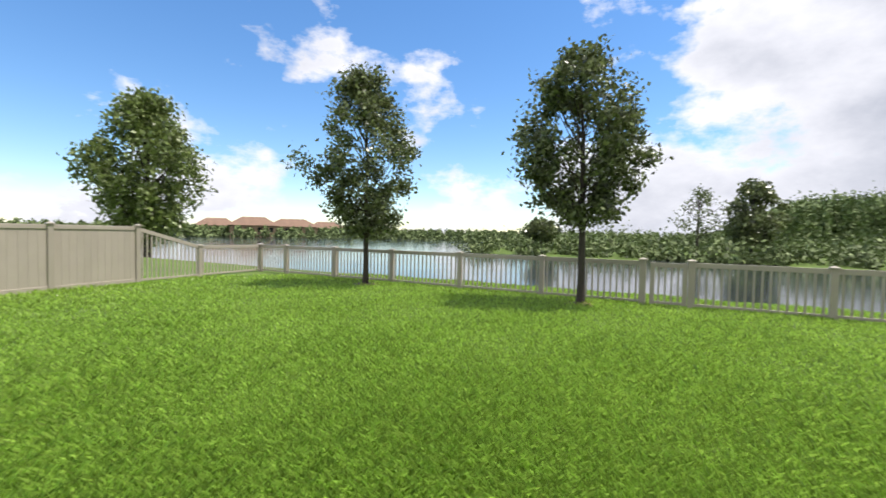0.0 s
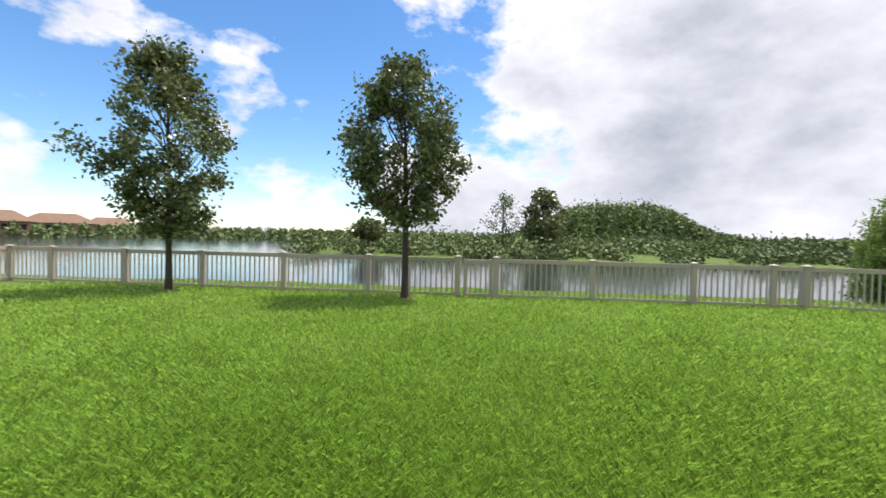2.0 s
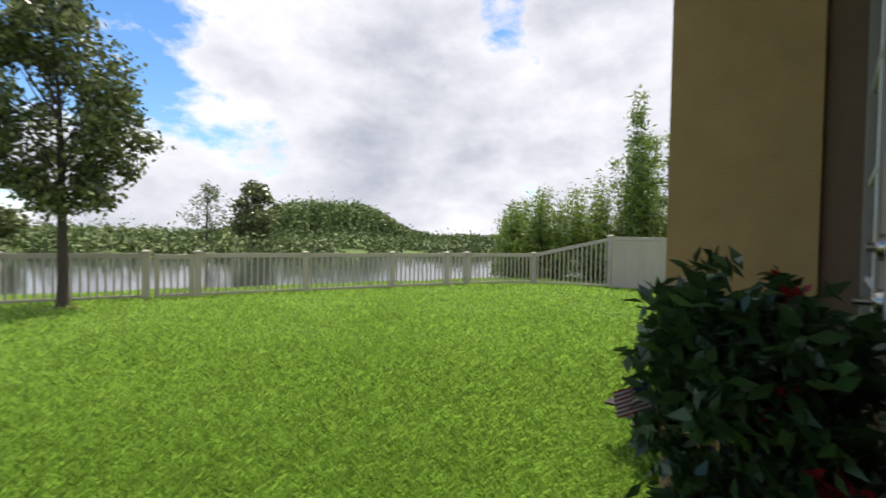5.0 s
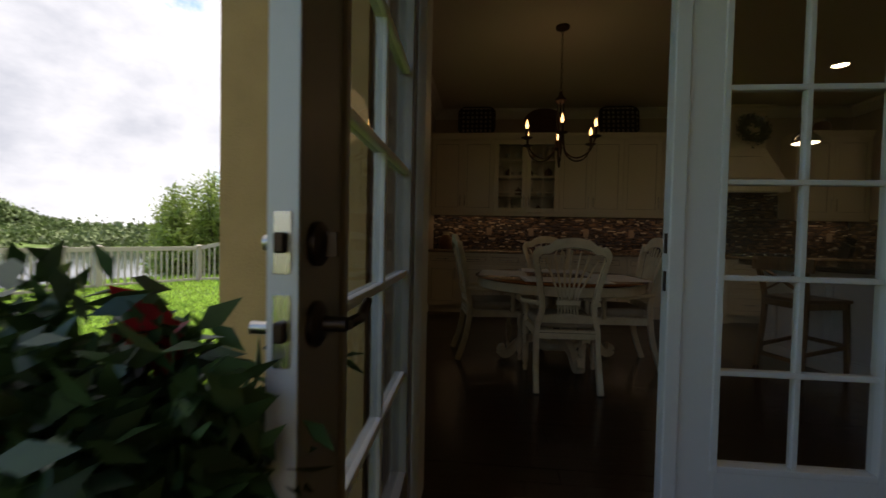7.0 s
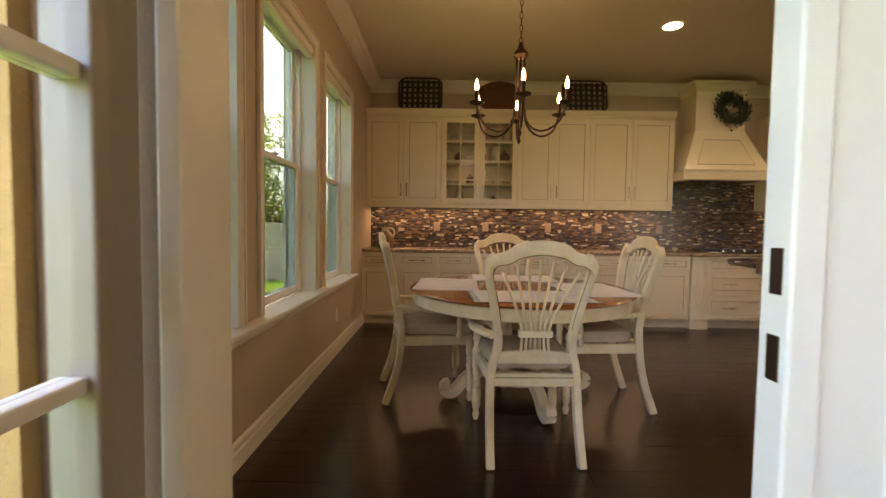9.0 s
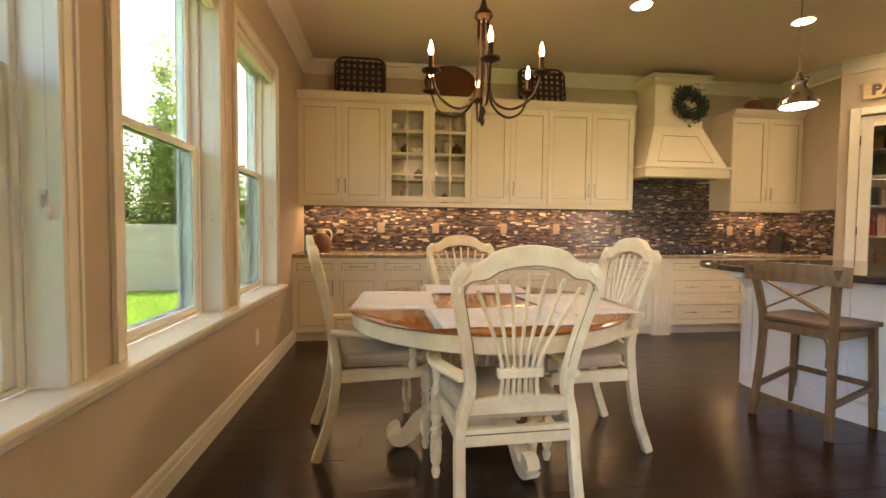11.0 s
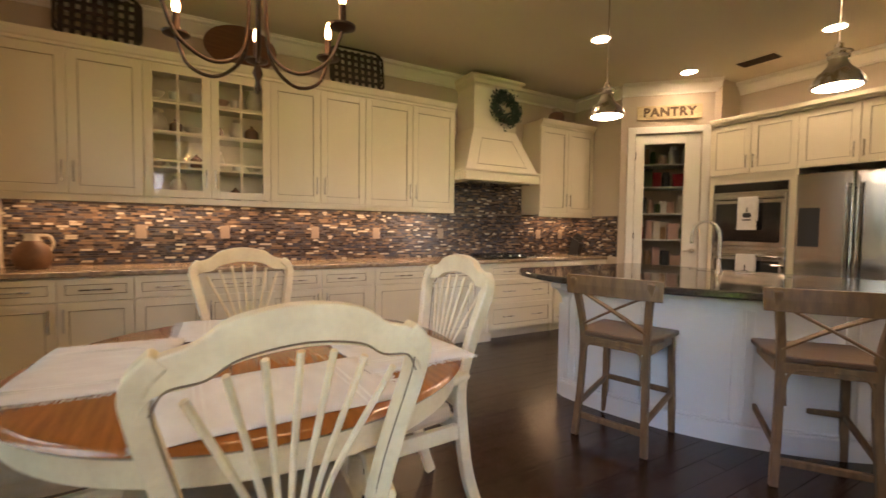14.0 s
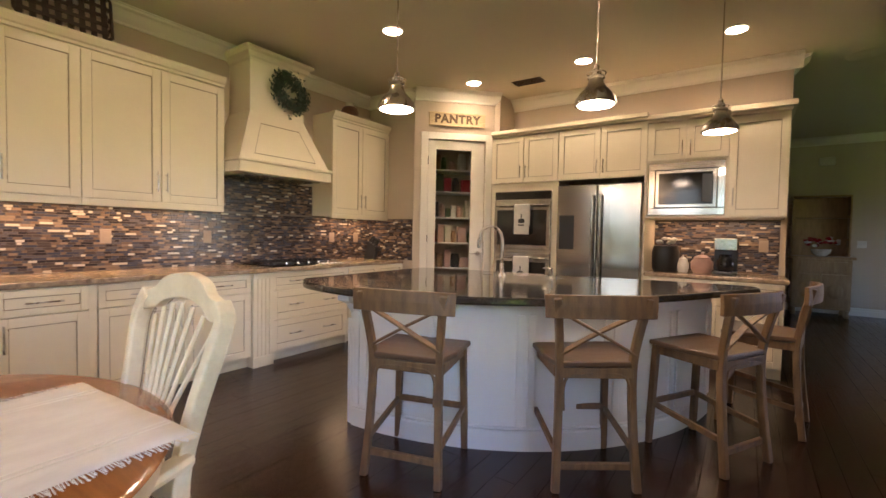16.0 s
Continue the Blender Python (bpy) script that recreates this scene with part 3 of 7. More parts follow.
T = 0.045
open_angle = 182.0
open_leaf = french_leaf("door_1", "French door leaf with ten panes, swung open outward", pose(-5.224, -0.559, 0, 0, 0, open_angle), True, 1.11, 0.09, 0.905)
for z, tall in ((0.972, 0.10), (1.092, 0.085)):
    part("strike_plate", Shape().box(1.1105, 1.112, 0.010, 0.035, z - tall / 2, z + tall / 2), NICKEL, open_leaf, "brushed latch plate", bevel=0.003)
    part("latch_bolt", Shape().box(1.112, 1.124, 0.015, 0.030, z - 0.014, z + 0.014), BRONZE, open_leaf, bevel=0.003)
rose = part("door_handle", Shape().lathe([(0.034, 0), (0.034, 0.008), (0.026, 0.014), (0.012, 0.016), (0.011, 0.05)], 20, pose(1.05, T, 0.972, -90)), BRONZE, open_leaf, "dark bronze lever handle", smooth=True)
part("lever", Shape().tube(curve([(1.05, T + 0.05, 0.972), (1.02, T + 0.055, 0.974), (0.98, T + 0.052, 0.970), (0.945, T + 0.05, 0.980), (0.925, T + 0.05, 0.988)]), 0.009, 8), BRONZE, rose, smooth=True)
part("deadbolt", Shape().lathe([(0.033, 0), (0.033, 0.01), (0.022, 0.018), (0.0, 0.019)], 20, pose(1.05, T, 1.09, -90)).box(1.044, 1.056, T + 0.018, T + 0.034, 1.072, 1.108), BRONZE, open_leaf, smooth=True)
part("outside_knob", Shape().lathe([(0.032, 0), (0.030, 0.012), (0.012, 0.016), (0.012, 0.03), (0.0, 0.031)], 18, pose(1.05, 0, 1.09, 90)).lathe([(0.032, 0), (0.028, 0.012), (0.01, 0.018), (0.01, 0.05), (0.0, 0.051)], 18, pose(1.05, 0, 0.963, 90)), NICKEL, open_leaf, smooth=True)
shut_leaf = french_leaf("door_2", "white French door leaf with ten panes, shut", pose(-5.06, -2.605, 0, 0, 0, 90), False, 0.95, 0.21, 0.80)
part("astragal", Shape().box(0.945, 1.005, -0.012, 0.058, 0.012, 2.15), DOORWHITE, shut_leaf, "white meeting strip", bevel=0.006)
for z in (0.945, 1.095):
    part("strike_plate", Shape().box(1.004, 1.0075, 0.012, 0.040, z - 0.04, z + 0.04), BRONZE, shut_leaf, bevel=0.002)
setting("door_jamb", Shape().box(-5.2, -5.05, DOOR_Y1 - 0.035, DOOR_Y1, 0, DOOR_H).box(-5.2, -5.05, DOOR_Y0, DOOR_Y0 + 0.012, 0, DOOR_H)
        .box(-5.2, -5.05, DOOR_Y0, DOOR_Y1, DOOR_H - 0.03, DOOR_H), DOORWHITE, "white painted door jamb", 0.004)
setting("trim_door_casing", Shape().box(-5.049, -5.03, DOOR_Y1, DOOR_Y1 + 0.09, 0, DOOR_H + 0.09).box(-5.049, -5.03, DOOR_Y0 - 0.09, DOOR_Y0, 0, DOOR_H + 0.09)
        .box(-5.049, -5.03, DOOR_Y0, DOOR_Y1, DOOR_H, DOOR_H + 0.09), TRIM, "cream casing round the doors", 0.005)

# ---- outdoors: ground, pond, fence ----
FD, FN = Vector((2.357, -0.70)).normalized(), Vector((0.285, 0.9585))
F6 = Vector((-7.7, 11.70))


def smooth(a, b, x):
    t = np.clip((x - a) / (b - a), 0, 1)
    return t * t * (3 - 2 * t)


def ground_height(x, y):
    x, y = np.asarray(x, float), np.asarray(y, float)
    s = (x - F6.x) * FN.x + (y - F6.y) * FN.y
    u = (x - F6.x) * FD.x + (y - F6.y) * FD.y
    lawn = -0.32 - 0.006 * np.clip(y, -5, 14)
    far = 36 + 120 * smooth(20, 42, -u) + 90 * smooth(40, 62, u) + 2.5 * np.sin(u * 0.31) + 1.5 * np.sin(u * 0.83)
    bank = -1.05 + 0.5 * smooth(0, 10, s - far) + 0.6 * smooth(10, 90, s - far)
    z = lawn + (-1.10 - lawn) * smooth(1.0, 7.0, s)
    z = z - 0.6 * smooth(7.0, 9.0, s)
    return np.where(s > far - 3, np.maximum(np.where(s > far, bank, -1.6 + 0.55 * smooth(-3, 0, s - far)), -1.7), z)


rings = np.concatenate([[0.0], np.geomspace(1.5, 2600, 110)])
turns = np.linspace(0, 2 * math.pi, 160, endpoint=False)
gx = -6 + np.outer(rings, np.cos(turns))
gy = 4 + np.outer(rings, np.sin(turns))
gz = ground_height(gx, gy)
g = Shape()
g.v = [tuple(p) for p in np.stack([gx, gy, gz], -1).reshape(-1, 3)]
g.f = [(a * 160 + k, a * 160 + (k + 1) % 160, (a + 1) * 160 + (k + 1) % 160, (a + 1) * 160 + k) for a in range(len(rings) - 1) for k in range(160)]
setting("ground", g, SOIL, "mown green lawn falling to a pond shore", smooth=True)
pw = Shape().add([(F6.x + FD.x * u + FN.x * s, F6.y + FD.y * u + FN.y * s, -1.02) for u, s in ((-420, 5.2), (420, 5.2), (420, 260), (-420, 260))], [(0, 1, 2, 3)])
setting("water", pw, WATER, "rippled grey-blue pond water reflecting the sky")


def fence_post(parent, x, y, top, wide=0.125):
    zb = float(ground_height(x, y))
    rz = math.degrees(math.atan2(FD.y, FD.x))
    p = part("post", Shape().box(-wide / 2, wide / 2, -wide / 2, wide / 2, zb - 0.1, top - 0.03), FENCE, parent, bevel=0.006, m=pose(x, y, 0, 0, 0, rz))
    part("post_cap", Shape().box(-wide / 2 - 0.025, wide / 2 + 0.025, -wide / 2 - 0.025, wide / 2 + 0.025, top - 0.03, top - 0.005)
         .add([(-wide / 2 - 0.02, -wide / 2 - 0.02, top - 0.005), (wide / 2 + 0.02, -wide / 2 - 0.02, top - 0.005), (wide / 2 + 0.02, wide / 2 + 0.02, top - 0.005), (-wide / 2 - 0.02, wide / 2 + 0.02, top - 0.005), (0, 0, top + 0.03)],
              [(0, 1, 4), (1, 2, 4), (2, 3, 4), (3, 0, 4), (3, 2, 1, 0)]), FENCE, p)
    return p


slat_mesh = Shape().box(-0.02, 0.02, -0.011, 0.011, 0, 1).mesh("slat")
slat_mesh.materials.append(FENCE)


def picket_panel(parent, a, b, ta, tb, pitch=0.145):
    """Rails and slats between two post centres, with the top rail falling from ta to tb."""
    a, b = Vector(a), Vector(b)
    d = b - a
    n = max(2, round(d.length / pitch))
    rz = math.degrees(math.atan2(d.y, d.x))
    za, zb = float(ground_height(*a)) + 0.05, float(ground_height(*b)) + 0.05
    for lo, hi, off in ((-0.07, 0.0, -0.05), (None, None, 0)):
        path = [(a.x, a.y, ta - 0.085), (b.x, b.y, tb - 0.085)] if lo is not None else [(a.x, a.y, za + 0.03), (b.x, b.y, zb + 0.03)]
        h = 0.055 if lo is not None else 0.03
        part("rail", Shape().sweep(path, [(-0.024, -h), (0.024, -h), (0.024, h), (-0.024, h)]), FENCE, parent, bevel=0.005)
    for k in range(1, n):
        p = a + d * (k / n)
        t = ta + (tb - ta) * k / n - 0.1
        z = za + (zb - za) * k / n + 0.03
        ob = new("slat", slat_mesh)
        ob.parent = parent
        ob.matrix_basis = pose(p.x, p.y, z, 0, 0, rz) @ Matrix.Diagonal((1, 1, t - z, 1))


def fence_at(u):
    return (F6.x + FD.x * 2.459 * (u - 4), F6.y + FD.y * 2.459 * (u - 4))


back = thing("back_fence", "tan vinyl picket fence along the pond side of the lawn", "fence")
US = [-0.6, 0, 1, 2, 3, 4, 5, 5.415, 6.42, 7.42, 8.17, 8.47]
TOP = 0.69
for u in US:
    fence_post(back, *fence_at(u), TOP + (0.02 if 4 < u < 6 else 0), 0.15 if u in (5, 5.415, -0.6, 8.47) else 0.125)
for u, v in zip(US, US[1:]):
    if u == 5:
        continue
    picket_panel(back, fence_at(u), fence_at(v), TOP, TOP)
gate = thing("fence_gate", "narrow tan vinyl picket gate set in the back fence", "gate")
ga, gb = Vector(fence_at(5.085)), Vector(fence_at(5.36))
for p in (ga, gb):
    part("gate_stile", Shape().box(-0.05, 0.05, -0.035, 0.035, float(ground_height(*p)) + 0.04, TOP - 0.05), FENCE, gate, bevel=0.005, m=pose(p.x, p.y, 0, 0, 0, -16.5))
picket_panel(gate, ga, gb, TOP - 0.03, TOP - 0.03)

# side fences: a low picket bay, a raked bay, then solid privacy panels
QL = [fence_at(-0.6), (-18.95, 12.25), (-19.12, 10.1), (-19.33, 7.95), (-19.55, 5.5), (-19.8, 3.0), (-20.05, 0.5)]
QR = [fence_at(8.47), (5.0, 7.45), (5.72, 5.15), (6.3, 2.8), (6.85, 0.45), (7.4, -1.9)]
for name, label, q in (("side_fence", "tan vinyl privacy fence stepping down to pickets", QL), ("side_fence", "tan vinyl fence with raked picket bay and solid panels", QR)):
    f = thing(name, label, "fence")
    for k, p in enumerate(q[1:]):
        fence_post(f, *p, TOP if k == 0 else 1.30)
    picket_panel(f, q[0], q[1], TOP, TOP)
    picket_panel(f, q[1], q[2], TOP, 1.27)
    for a, b in zip(q[2:], q[3:]):
        a, b = Vector(a), Vector(b)
        rz = math.degrees(math.atan2((b - a).y, (b - a).x))
        z0 = min(float(ground_height(*a)), float(ground_height(*b)))
        m = pose(a.x, a.y, 0, 0, 0, rz)
        w = (b - a).length
        n = 12
        for j in range(n):
            part("panel_board", Shape().box(0.06 + (w - 0.12) * j / n + 0.002, 0.06 + (w - 0.12) * (j + 1) / n - 0.002, -0.01, 0.01, z0 + 0.1, 1.17), FENCE, f, m=m)
        part("rail", Shape().box(0.05, w - 0.05, -0.03, 0.03, 1.15, 1.26), FENCE, f, bevel=0.008, m=m)
        part("rail", Shape().box(0.05, w - 0.05, -0.03, 0.03, z0 + 0.0, z0 + 0.13), FENCE, f, bevel=0.006, m=m)


# ---- kitchen cabinets ----
def pull(parent, x, z, length, upright, out=-0.03):
    """A bar pull on two posts, in the axes of a cabinet front."""
    a, b = ((x, z - length / 2), (x, z + length / 2)) if upright else ((x - length / 2, z), (x + length / 2, z))
    s = Shape().tube([(a[0], out, a[1]), (b[0], out, b[1])], 0.0055, 8, up=(0, 1, 0))
    for k in (0.12, 0.88):
        px, pz = a[0] + (b[0] - a[0]) * k, a[1] + (b[1] - a[1]) * k
        s.tube([(px, out, pz), (px, 0.001, pz)], 0.004, 6)
    return part("handle", s, NICKEL, parent, "brushed nickel bar pull", smooth=True)


def front(name, parent, x0, x1, z0, z1, mat=None, rail=0.062, handle=None, glazed=False):
    """A framed door or drawer front, its panel sunk and its inner edge lined with dark glaze."""
    mat, t = mat or CABINET, 0.022
    x0, x1, z0, z1 = x0 + 0.0025, x1 - 0.0025, z0 + 0.0025, z1 - 0.0025
    rail = min(rail, (z1 - z0) * 0.27)
    d = part(name, Shape().box(x0, x0 + rail, -t, -0.001, z0, z1).box(x1 - rail, x1, -t, -0.001, z0, z1)
             .box(x0 + rail, x1 - rail, -t, -0.001, z0, z0 + rail).box(x0 + rail, x1 - rail, -t, -0.001, z1 - rail, z1), mat, parent, bevel=0.0025)
    a, b, c, e = x0 + rail, x1 - rail, z0 + rail, z1 - rail
    if not glazed:
        part("panel", Shape().box(a, b, -0.012, -0.001, c, e), mat, d)
        g = 0.0045
        part("glaze_line", Shape().box(a, a + g, -0.0165, -0.0125, c, e).box(b - g, b, -0.0165, -0.0125, c, e).box(a + g, b - g, -0.0165, -0.0125, c, c + g)
             .box(a + g, b - g, -0.0165, -0.0125, e - g, e), GLAZE if mat is CABINET else mat, d)
    else:
        pane = part("pane", Shape().box(a, b, -0.012, -0.009, c, e), CABINET_GLASS, d)
        pane.visible_shadow = False
        part("muntin", Shape().box((a + b) / 2 - 0.009, (a + b) / 2 + 0.009, -0.021, -0.0125, c, e), mat, d, bevel=0.002)
        for k in (1, 2, 3):
            z = c + (e - c) * k / 4
            part("muntin", Shape().box(a, b, -0.0205, -0.0128, z - 0.009, z + 0.009), mat, d, bevel=0.002)
    if handle:
        pull(d, *handle, out=-t - 0.028)
    return d


EAST = pose(-0.61, 0, 0, 0, 0, -90)


def base_cabinet(y0, y1, label, doors=2, drawers=1, m=None, depth=0.61, three=False):
    """A base unit between two distances along its run, measured to the right of the run's start."""
    w = y1 - y0
    c = thing("base_cabinet", label, "cabinet", (m or EAST) @ pose(y0, 0, 0), "kitchen base cabinets")
    part("body", Shape().box(0.001, w - 0.001, 0, depth - 0.004, 0.10, 0.872), CABINET, c)
    part("toe_kick", Shape().box(0.001, w - 0.001, 0.05, 0.07, 0.0, 0.10).box(0.001, w - 0.001, 0.046, 0.05, 0.0, 0.045), CABINET, c)
    if three:
        for z0, z1 in ((0.105, 0.405), (0.405, 0.685), (0.685, 0.865)):
            d = front("drawer_front", c, 0, w, z0, z1)
            pull(d, w * 0.28, (z0 + z1) / 2, 0.16, False, -0.05)
            pull(d, w * 0.72, (z0 + z1) / 2, 0.16, False, -0.05)
        return c
    for k in range(doors):
        a, b = w * k / doors, w * (k + 1) / doors
        front("drawer_front", c, a, b, 0.70, 0.865, handle=((a + b) / 2, 0.782, 0.19, False))
        hx = b - 0.04 if k % 2 == 0 else a + 0.04
        front("door", c, a, b, 0.105, 0.698, handle=(hx, 0.57, 0.17, True))
    return c


for a, b, n in ((0.035, 0.93, 2), (0.93, 1.86, 2), (1.86, 2.79, 2), (2.84, 3.985, 2)):
    base_cabinet(a, b, "cream painted base cabinet with drawers above two doors", n)
base_cabinet(4.19, 5.15, "cream three-drawer base cabinet under the cooktop", three=True)
base_cabinet(5.17, 6.115, "cream painted base cabinet in the far corner", 2)
setting("trim_filler", Shape().box(-0.61, -0.004, -0.034, -0.001, 0, 0.872).box(-0.615, -0.004, -2.839, -2.791, 0, 0.872).box(-0.60, -0.004, -5.169, -5.151, 0, 0.872), CABINET, "cream cabinet filler strips", 0.003)


def fluted(parent, w, h, d, mat, m):
    part("column_base", Shape().box(0, w, 0, d, 0, 0.10), mat, parent, bevel=0.003, m=m)
    part("column_cap", Shape().box(0, w, 0, d, h - 0.05, h), mat, parent, bevel=0.003, m=m)
    part("column_core", Shape().box(0.004, w - 0.004, 0.008, d - 0.002, 0.10, h - 0.05), mat, parent, m=m)
    n = 5
    for k in range(n):
        a, b = w * k / n, w * (k + 1) / n
        part("flute", Shape().box(a + (0.005 if k else 0), b - (0.005 if k < n - 1 else 0), 0, 0.03, 0.10, h - 0.05), mat, parent, bevel=0.003, m=m)


pil = thing("cabinet_pilaster", "cream fluted pilaster beside the cooktop drawers", "pilaster", EAST @ pose(3.988, -0.05, 0))
fluted(pil, 0.198, 0.872, 0.6, CABINET, Matrix())
part("plinth", Shape().box(-0.008, 0.206, -0.008, 0.0, 0, 0.095), CABINET, pil, bevel=0.003)

counter = thing("countertop", "tan and brown granite countertop along the cabinet wall", "countertop", pose(0, 0, 0.874))
part("slab", Shape().slab([(-0.002, -0.002), (-0.645, -0.002), (-0.645, -2.77), (-0.66, -2.79), (-0.66, -3.95), (-0.70, -3.97), (-0.70, -4.2), (-0.66, -4.22), (-0.66, -5.15), (-0.645, -5.17), (-0.645, -6.114), (-0.002, -6.114)], 0, 0.04), STONE, counter, bevel=0.008)


def upper_cabinet(name, label, m, w, z0, z1, doors, depth=0.335, glazed=False, crown=0.085, handle_low=True):
    c = thing(name, label, "cabinet", m, "kitchen wall cabinets")
    if glazed:
        part("body", Shape().box(0.001, 0.02, 0, depth, z0, z1).box(w - 0.02, w - 0.001, 0, depth, z0, z1).box(0.02, w - 0.02, 0, depth, z0, z0 + 0.02)
             .box(0.02, w - 0.02, 0, depth, z1 - 0.02, z1).box(0.02, w - 0.02, depth - 0.012, depth, z0 + 0.02, z1 - 0.02).box(w / 2 - 0.02, w / 2 + 0.02, 0, 0.02, z0, z1), CABINET, c)
        for k in (1, 2, 3):
            z = z0 + (z1 - z0) * k / 4
            part("shelf", Shape().box(0.02, w - 0.02, 0.03, depth - 0.012, z - 0.009, z + 0.009), CABINET, c)
    else:
        part("body", Shape().box(0.001, w - 0.001, 0, depth, z0, z1), CABINET, c)
    for k in range(doors):
        a, b = w * k / doors, w * (k + 1) / doors
        hx = b - 0.035 if k % 2 == 0 else a + 0.035
        front("door", c, a, b, z0 + 0.025, z1 - 0.012, handle=(hx, z0 + 0.19 if handle_low else z1 - 0.19, 0.16, True), glazed=glazed)
    part("light_rail", Shape().box(0.001, w - 0.001, -0.018, 0.006, z0 - 0.028, z0 + 0.022), CABINET, c, bevel=0.004)
    if crown:
        pr = [(0.0, z1), (-0.024, z1), (-0.026, z1 + 0.02), (-0.04, z1 + 0.03), (-0.058, z1 + crown - 0.02), (-0.062, z1 + crown), (0.0, z1 + crown)]
        n = len(pr)
        v = [(x, y, z) for x in (0.0, w) for y, z in pr]
        part("crown", Shape().add(v, [tuple(range(n)), tuple(reversed(range(n, 2 * n)))] + [(k, n + k, n + (k + 1) % n, (k + 1) % n) for k in range(n)]).box(0.0, w, 0.0005, depth, z1, z1 + crown - 0.01), CABINET, c)
    return c


UP = pose(-0.34, 0, 0, 0, 0, -90)
UZ0, UZ1 = 1.455, 2.56
upper_cabinet("wall_cabinet", "cream wall cabinet with two framed doors", UP @ pose(0.045, 0, 0), 0.935, UZ0, UZ1, 2)
glazed = upper_cabinet("glass_wall_cabinet", "cream wall cabinet with two glazed doors showing dishes", UP @ pose(0.98, 0, 0), 0.95, UZ0, UZ1, 2, glazed=True)
upper_cabinet("wall_cabinet", "cream wall cabinet with two framed doors", UP @ pose(1.93, 0, 0), 0.90, UZ0, UZ1, 2)
upper_cabinet("wall_cabinet", "cream wall cabinet with two framed doors", UP @ pose(2.83, 0, 0), 1.05, UZ0, UZ1, 2)
upper_cabinet("wall_cabinet", "cream wall cabinet with two framed doors by the hood", UP @ pose(5.15, 0, 0), 0.965, UZ0, UZ1 + 0.02, 2)

# dishes behind the glass doors
random.seed(5)
JUG = [(0.03, 0), (0.05, 0.02), (0.062, 0.07), (0.05, 0.12), (0.03, 0.15), (0.038, 0.175), (0.03, 0.172)]
BOWL = [(0.025, 0), (0.03, 0.008), (0.055, 0.04), (0.07, 0.065), (0.064, 0.064), (0.03, 0.02)]
CUP = [(0.025, 0), (0.036, 0.015), (0.04, 0.08), (0.036, 0.079), (0.03, 0.02)]
TIN = [(0.05, 0), (0.052, 0.01), (0.05, 0.09), (0.03, 0.11), (0.01, 0.12), (0.012, 0.135), (0.0, 0.137)]
for k in range(4):
    z = UZ0 + (UZ1 - UZ0) * k / 4 + (0.0095 if k else 0.0205)
    for j in range(2):
        for i in range(3):
            y = -0.98 - 0.06 - 0.465 * j - 0.14 * i - random.uniform(0, 0.03)
            kind, prof, col = random.choice((("jug", JUG, CERAMIC), ("bowl", BOWL, CERAMIC), ("cup", CUP, WHITE), ("canister", TIN, CLAY), ("bowl", BOWL, PINK)))
            s = random.uniform(0.85, 1.15)
            ob = part(kind, Shape().lathe([(r * s, h * s) for r, h in prof], 18), col, smooth=True, m=pose(-0.17 - random.uniform(0, 0.07), y, z, 0, 0, random.uniform(0, 360)))
            tagged(ob, "small glazed %s on a glass-front cabinet shelf" % kind, kind, "dishes in the glass cabinet")

# range hood
hood = thing("range_hood", "tall cream mantel hood with a flared skirt and panel", "range hood", UP @ pose(3.90, 0, 0))
HW = 1.06
body = Shape()
prof = [1.93, 2.42, 2.90]
prof = [(HW / 2 - (HW / 2 - 0.02) * (1 - 0.40 * min(1, (z - 1.93) / 0.49)), HW / 2 + (HW / 2 - 0.02) * (1 - 0.40 * min(1, (z - 1.93) / 0.49)), -0.20 + 0.17 * min(1, (z - 1.93) / 0.49), z) for z in prof]
v = [p for a, b, y, z in prof for p in ((a, y, z), (b, y, z), (b, 0.335, z), (a, 0.335, z))]
body.add(v, [(3, 2, 1, 0), tuple(4 * (len(prof) - 1) + k for k in range(4))] + [(4 * r + k, 4 * r + (k + 1) % 4, 4 * r + 4 + (k + 1) % 4, 4 * r + 4 + k) for r in range(len(prof) - 1) for k in range(4)])
part("hood_body", body, CABINET, hood)
part("skirt", Shape().box(0.0, HW, -0.225, 0.335, 1.80, 1.90).box(-0.012, HW + 0.012, -0.237, 0.335, 1.90, 1.93), CABINET, hood, bevel=0.006)
part("vent_insert", Shape().box(0.10, HW - 0.10, -0.16, 0.28, 1.788, 1.799), STEEL, hood)
top = [(0.0, 2.90), (0.01, 2.92), (0.03, 2.935), (0.045, 2.97), (0.075, 2.99), (0.08, 3.015)]
cs = Shape()
ca, cb, cy = prof[-1][0], prof[-1][1], -0.03
v = [p for o, z in top for p in ((ca - o, cy - o, z), (cb + o, cy - o, z), (cb + o, 0.335, z), (ca - o, 0.335, z))]
cs.add(v, [(3, 2, 1, 0), tuple(4 * (len(top) - 1) + k for k in range(4))] + [(4 * r + k, 4 * r + (k + 1) % 4, 4 * r + 4 + (k + 1) % 4, 4 * r + 4 + k) for r in range(len(top) - 1) for k in range(4)])
part("hood_crown", cs, CABINET, hood)
g = Shape()
for a, b, z in ((0.18, 0.88, 1.985), (0.31, 0.75, 2.30)):
    y = -0.20 + 0.17 * (z - 1.93) / 0.49
    g.box(a, b, y - 0.004, y + 0.012, z, z + 0.006)
for a, b in ((0.18, 0.31), (0.88, 0.75)):
    g.tube([(a, -0.20 + 0.17 * 0.055 / 0.49 - 0.001, 1.985), (b, -0.20 + 0.17 * 0.37 / 0.49 - 0.001, 2.30)], 0.002, 4, up=(0, 1, 0))
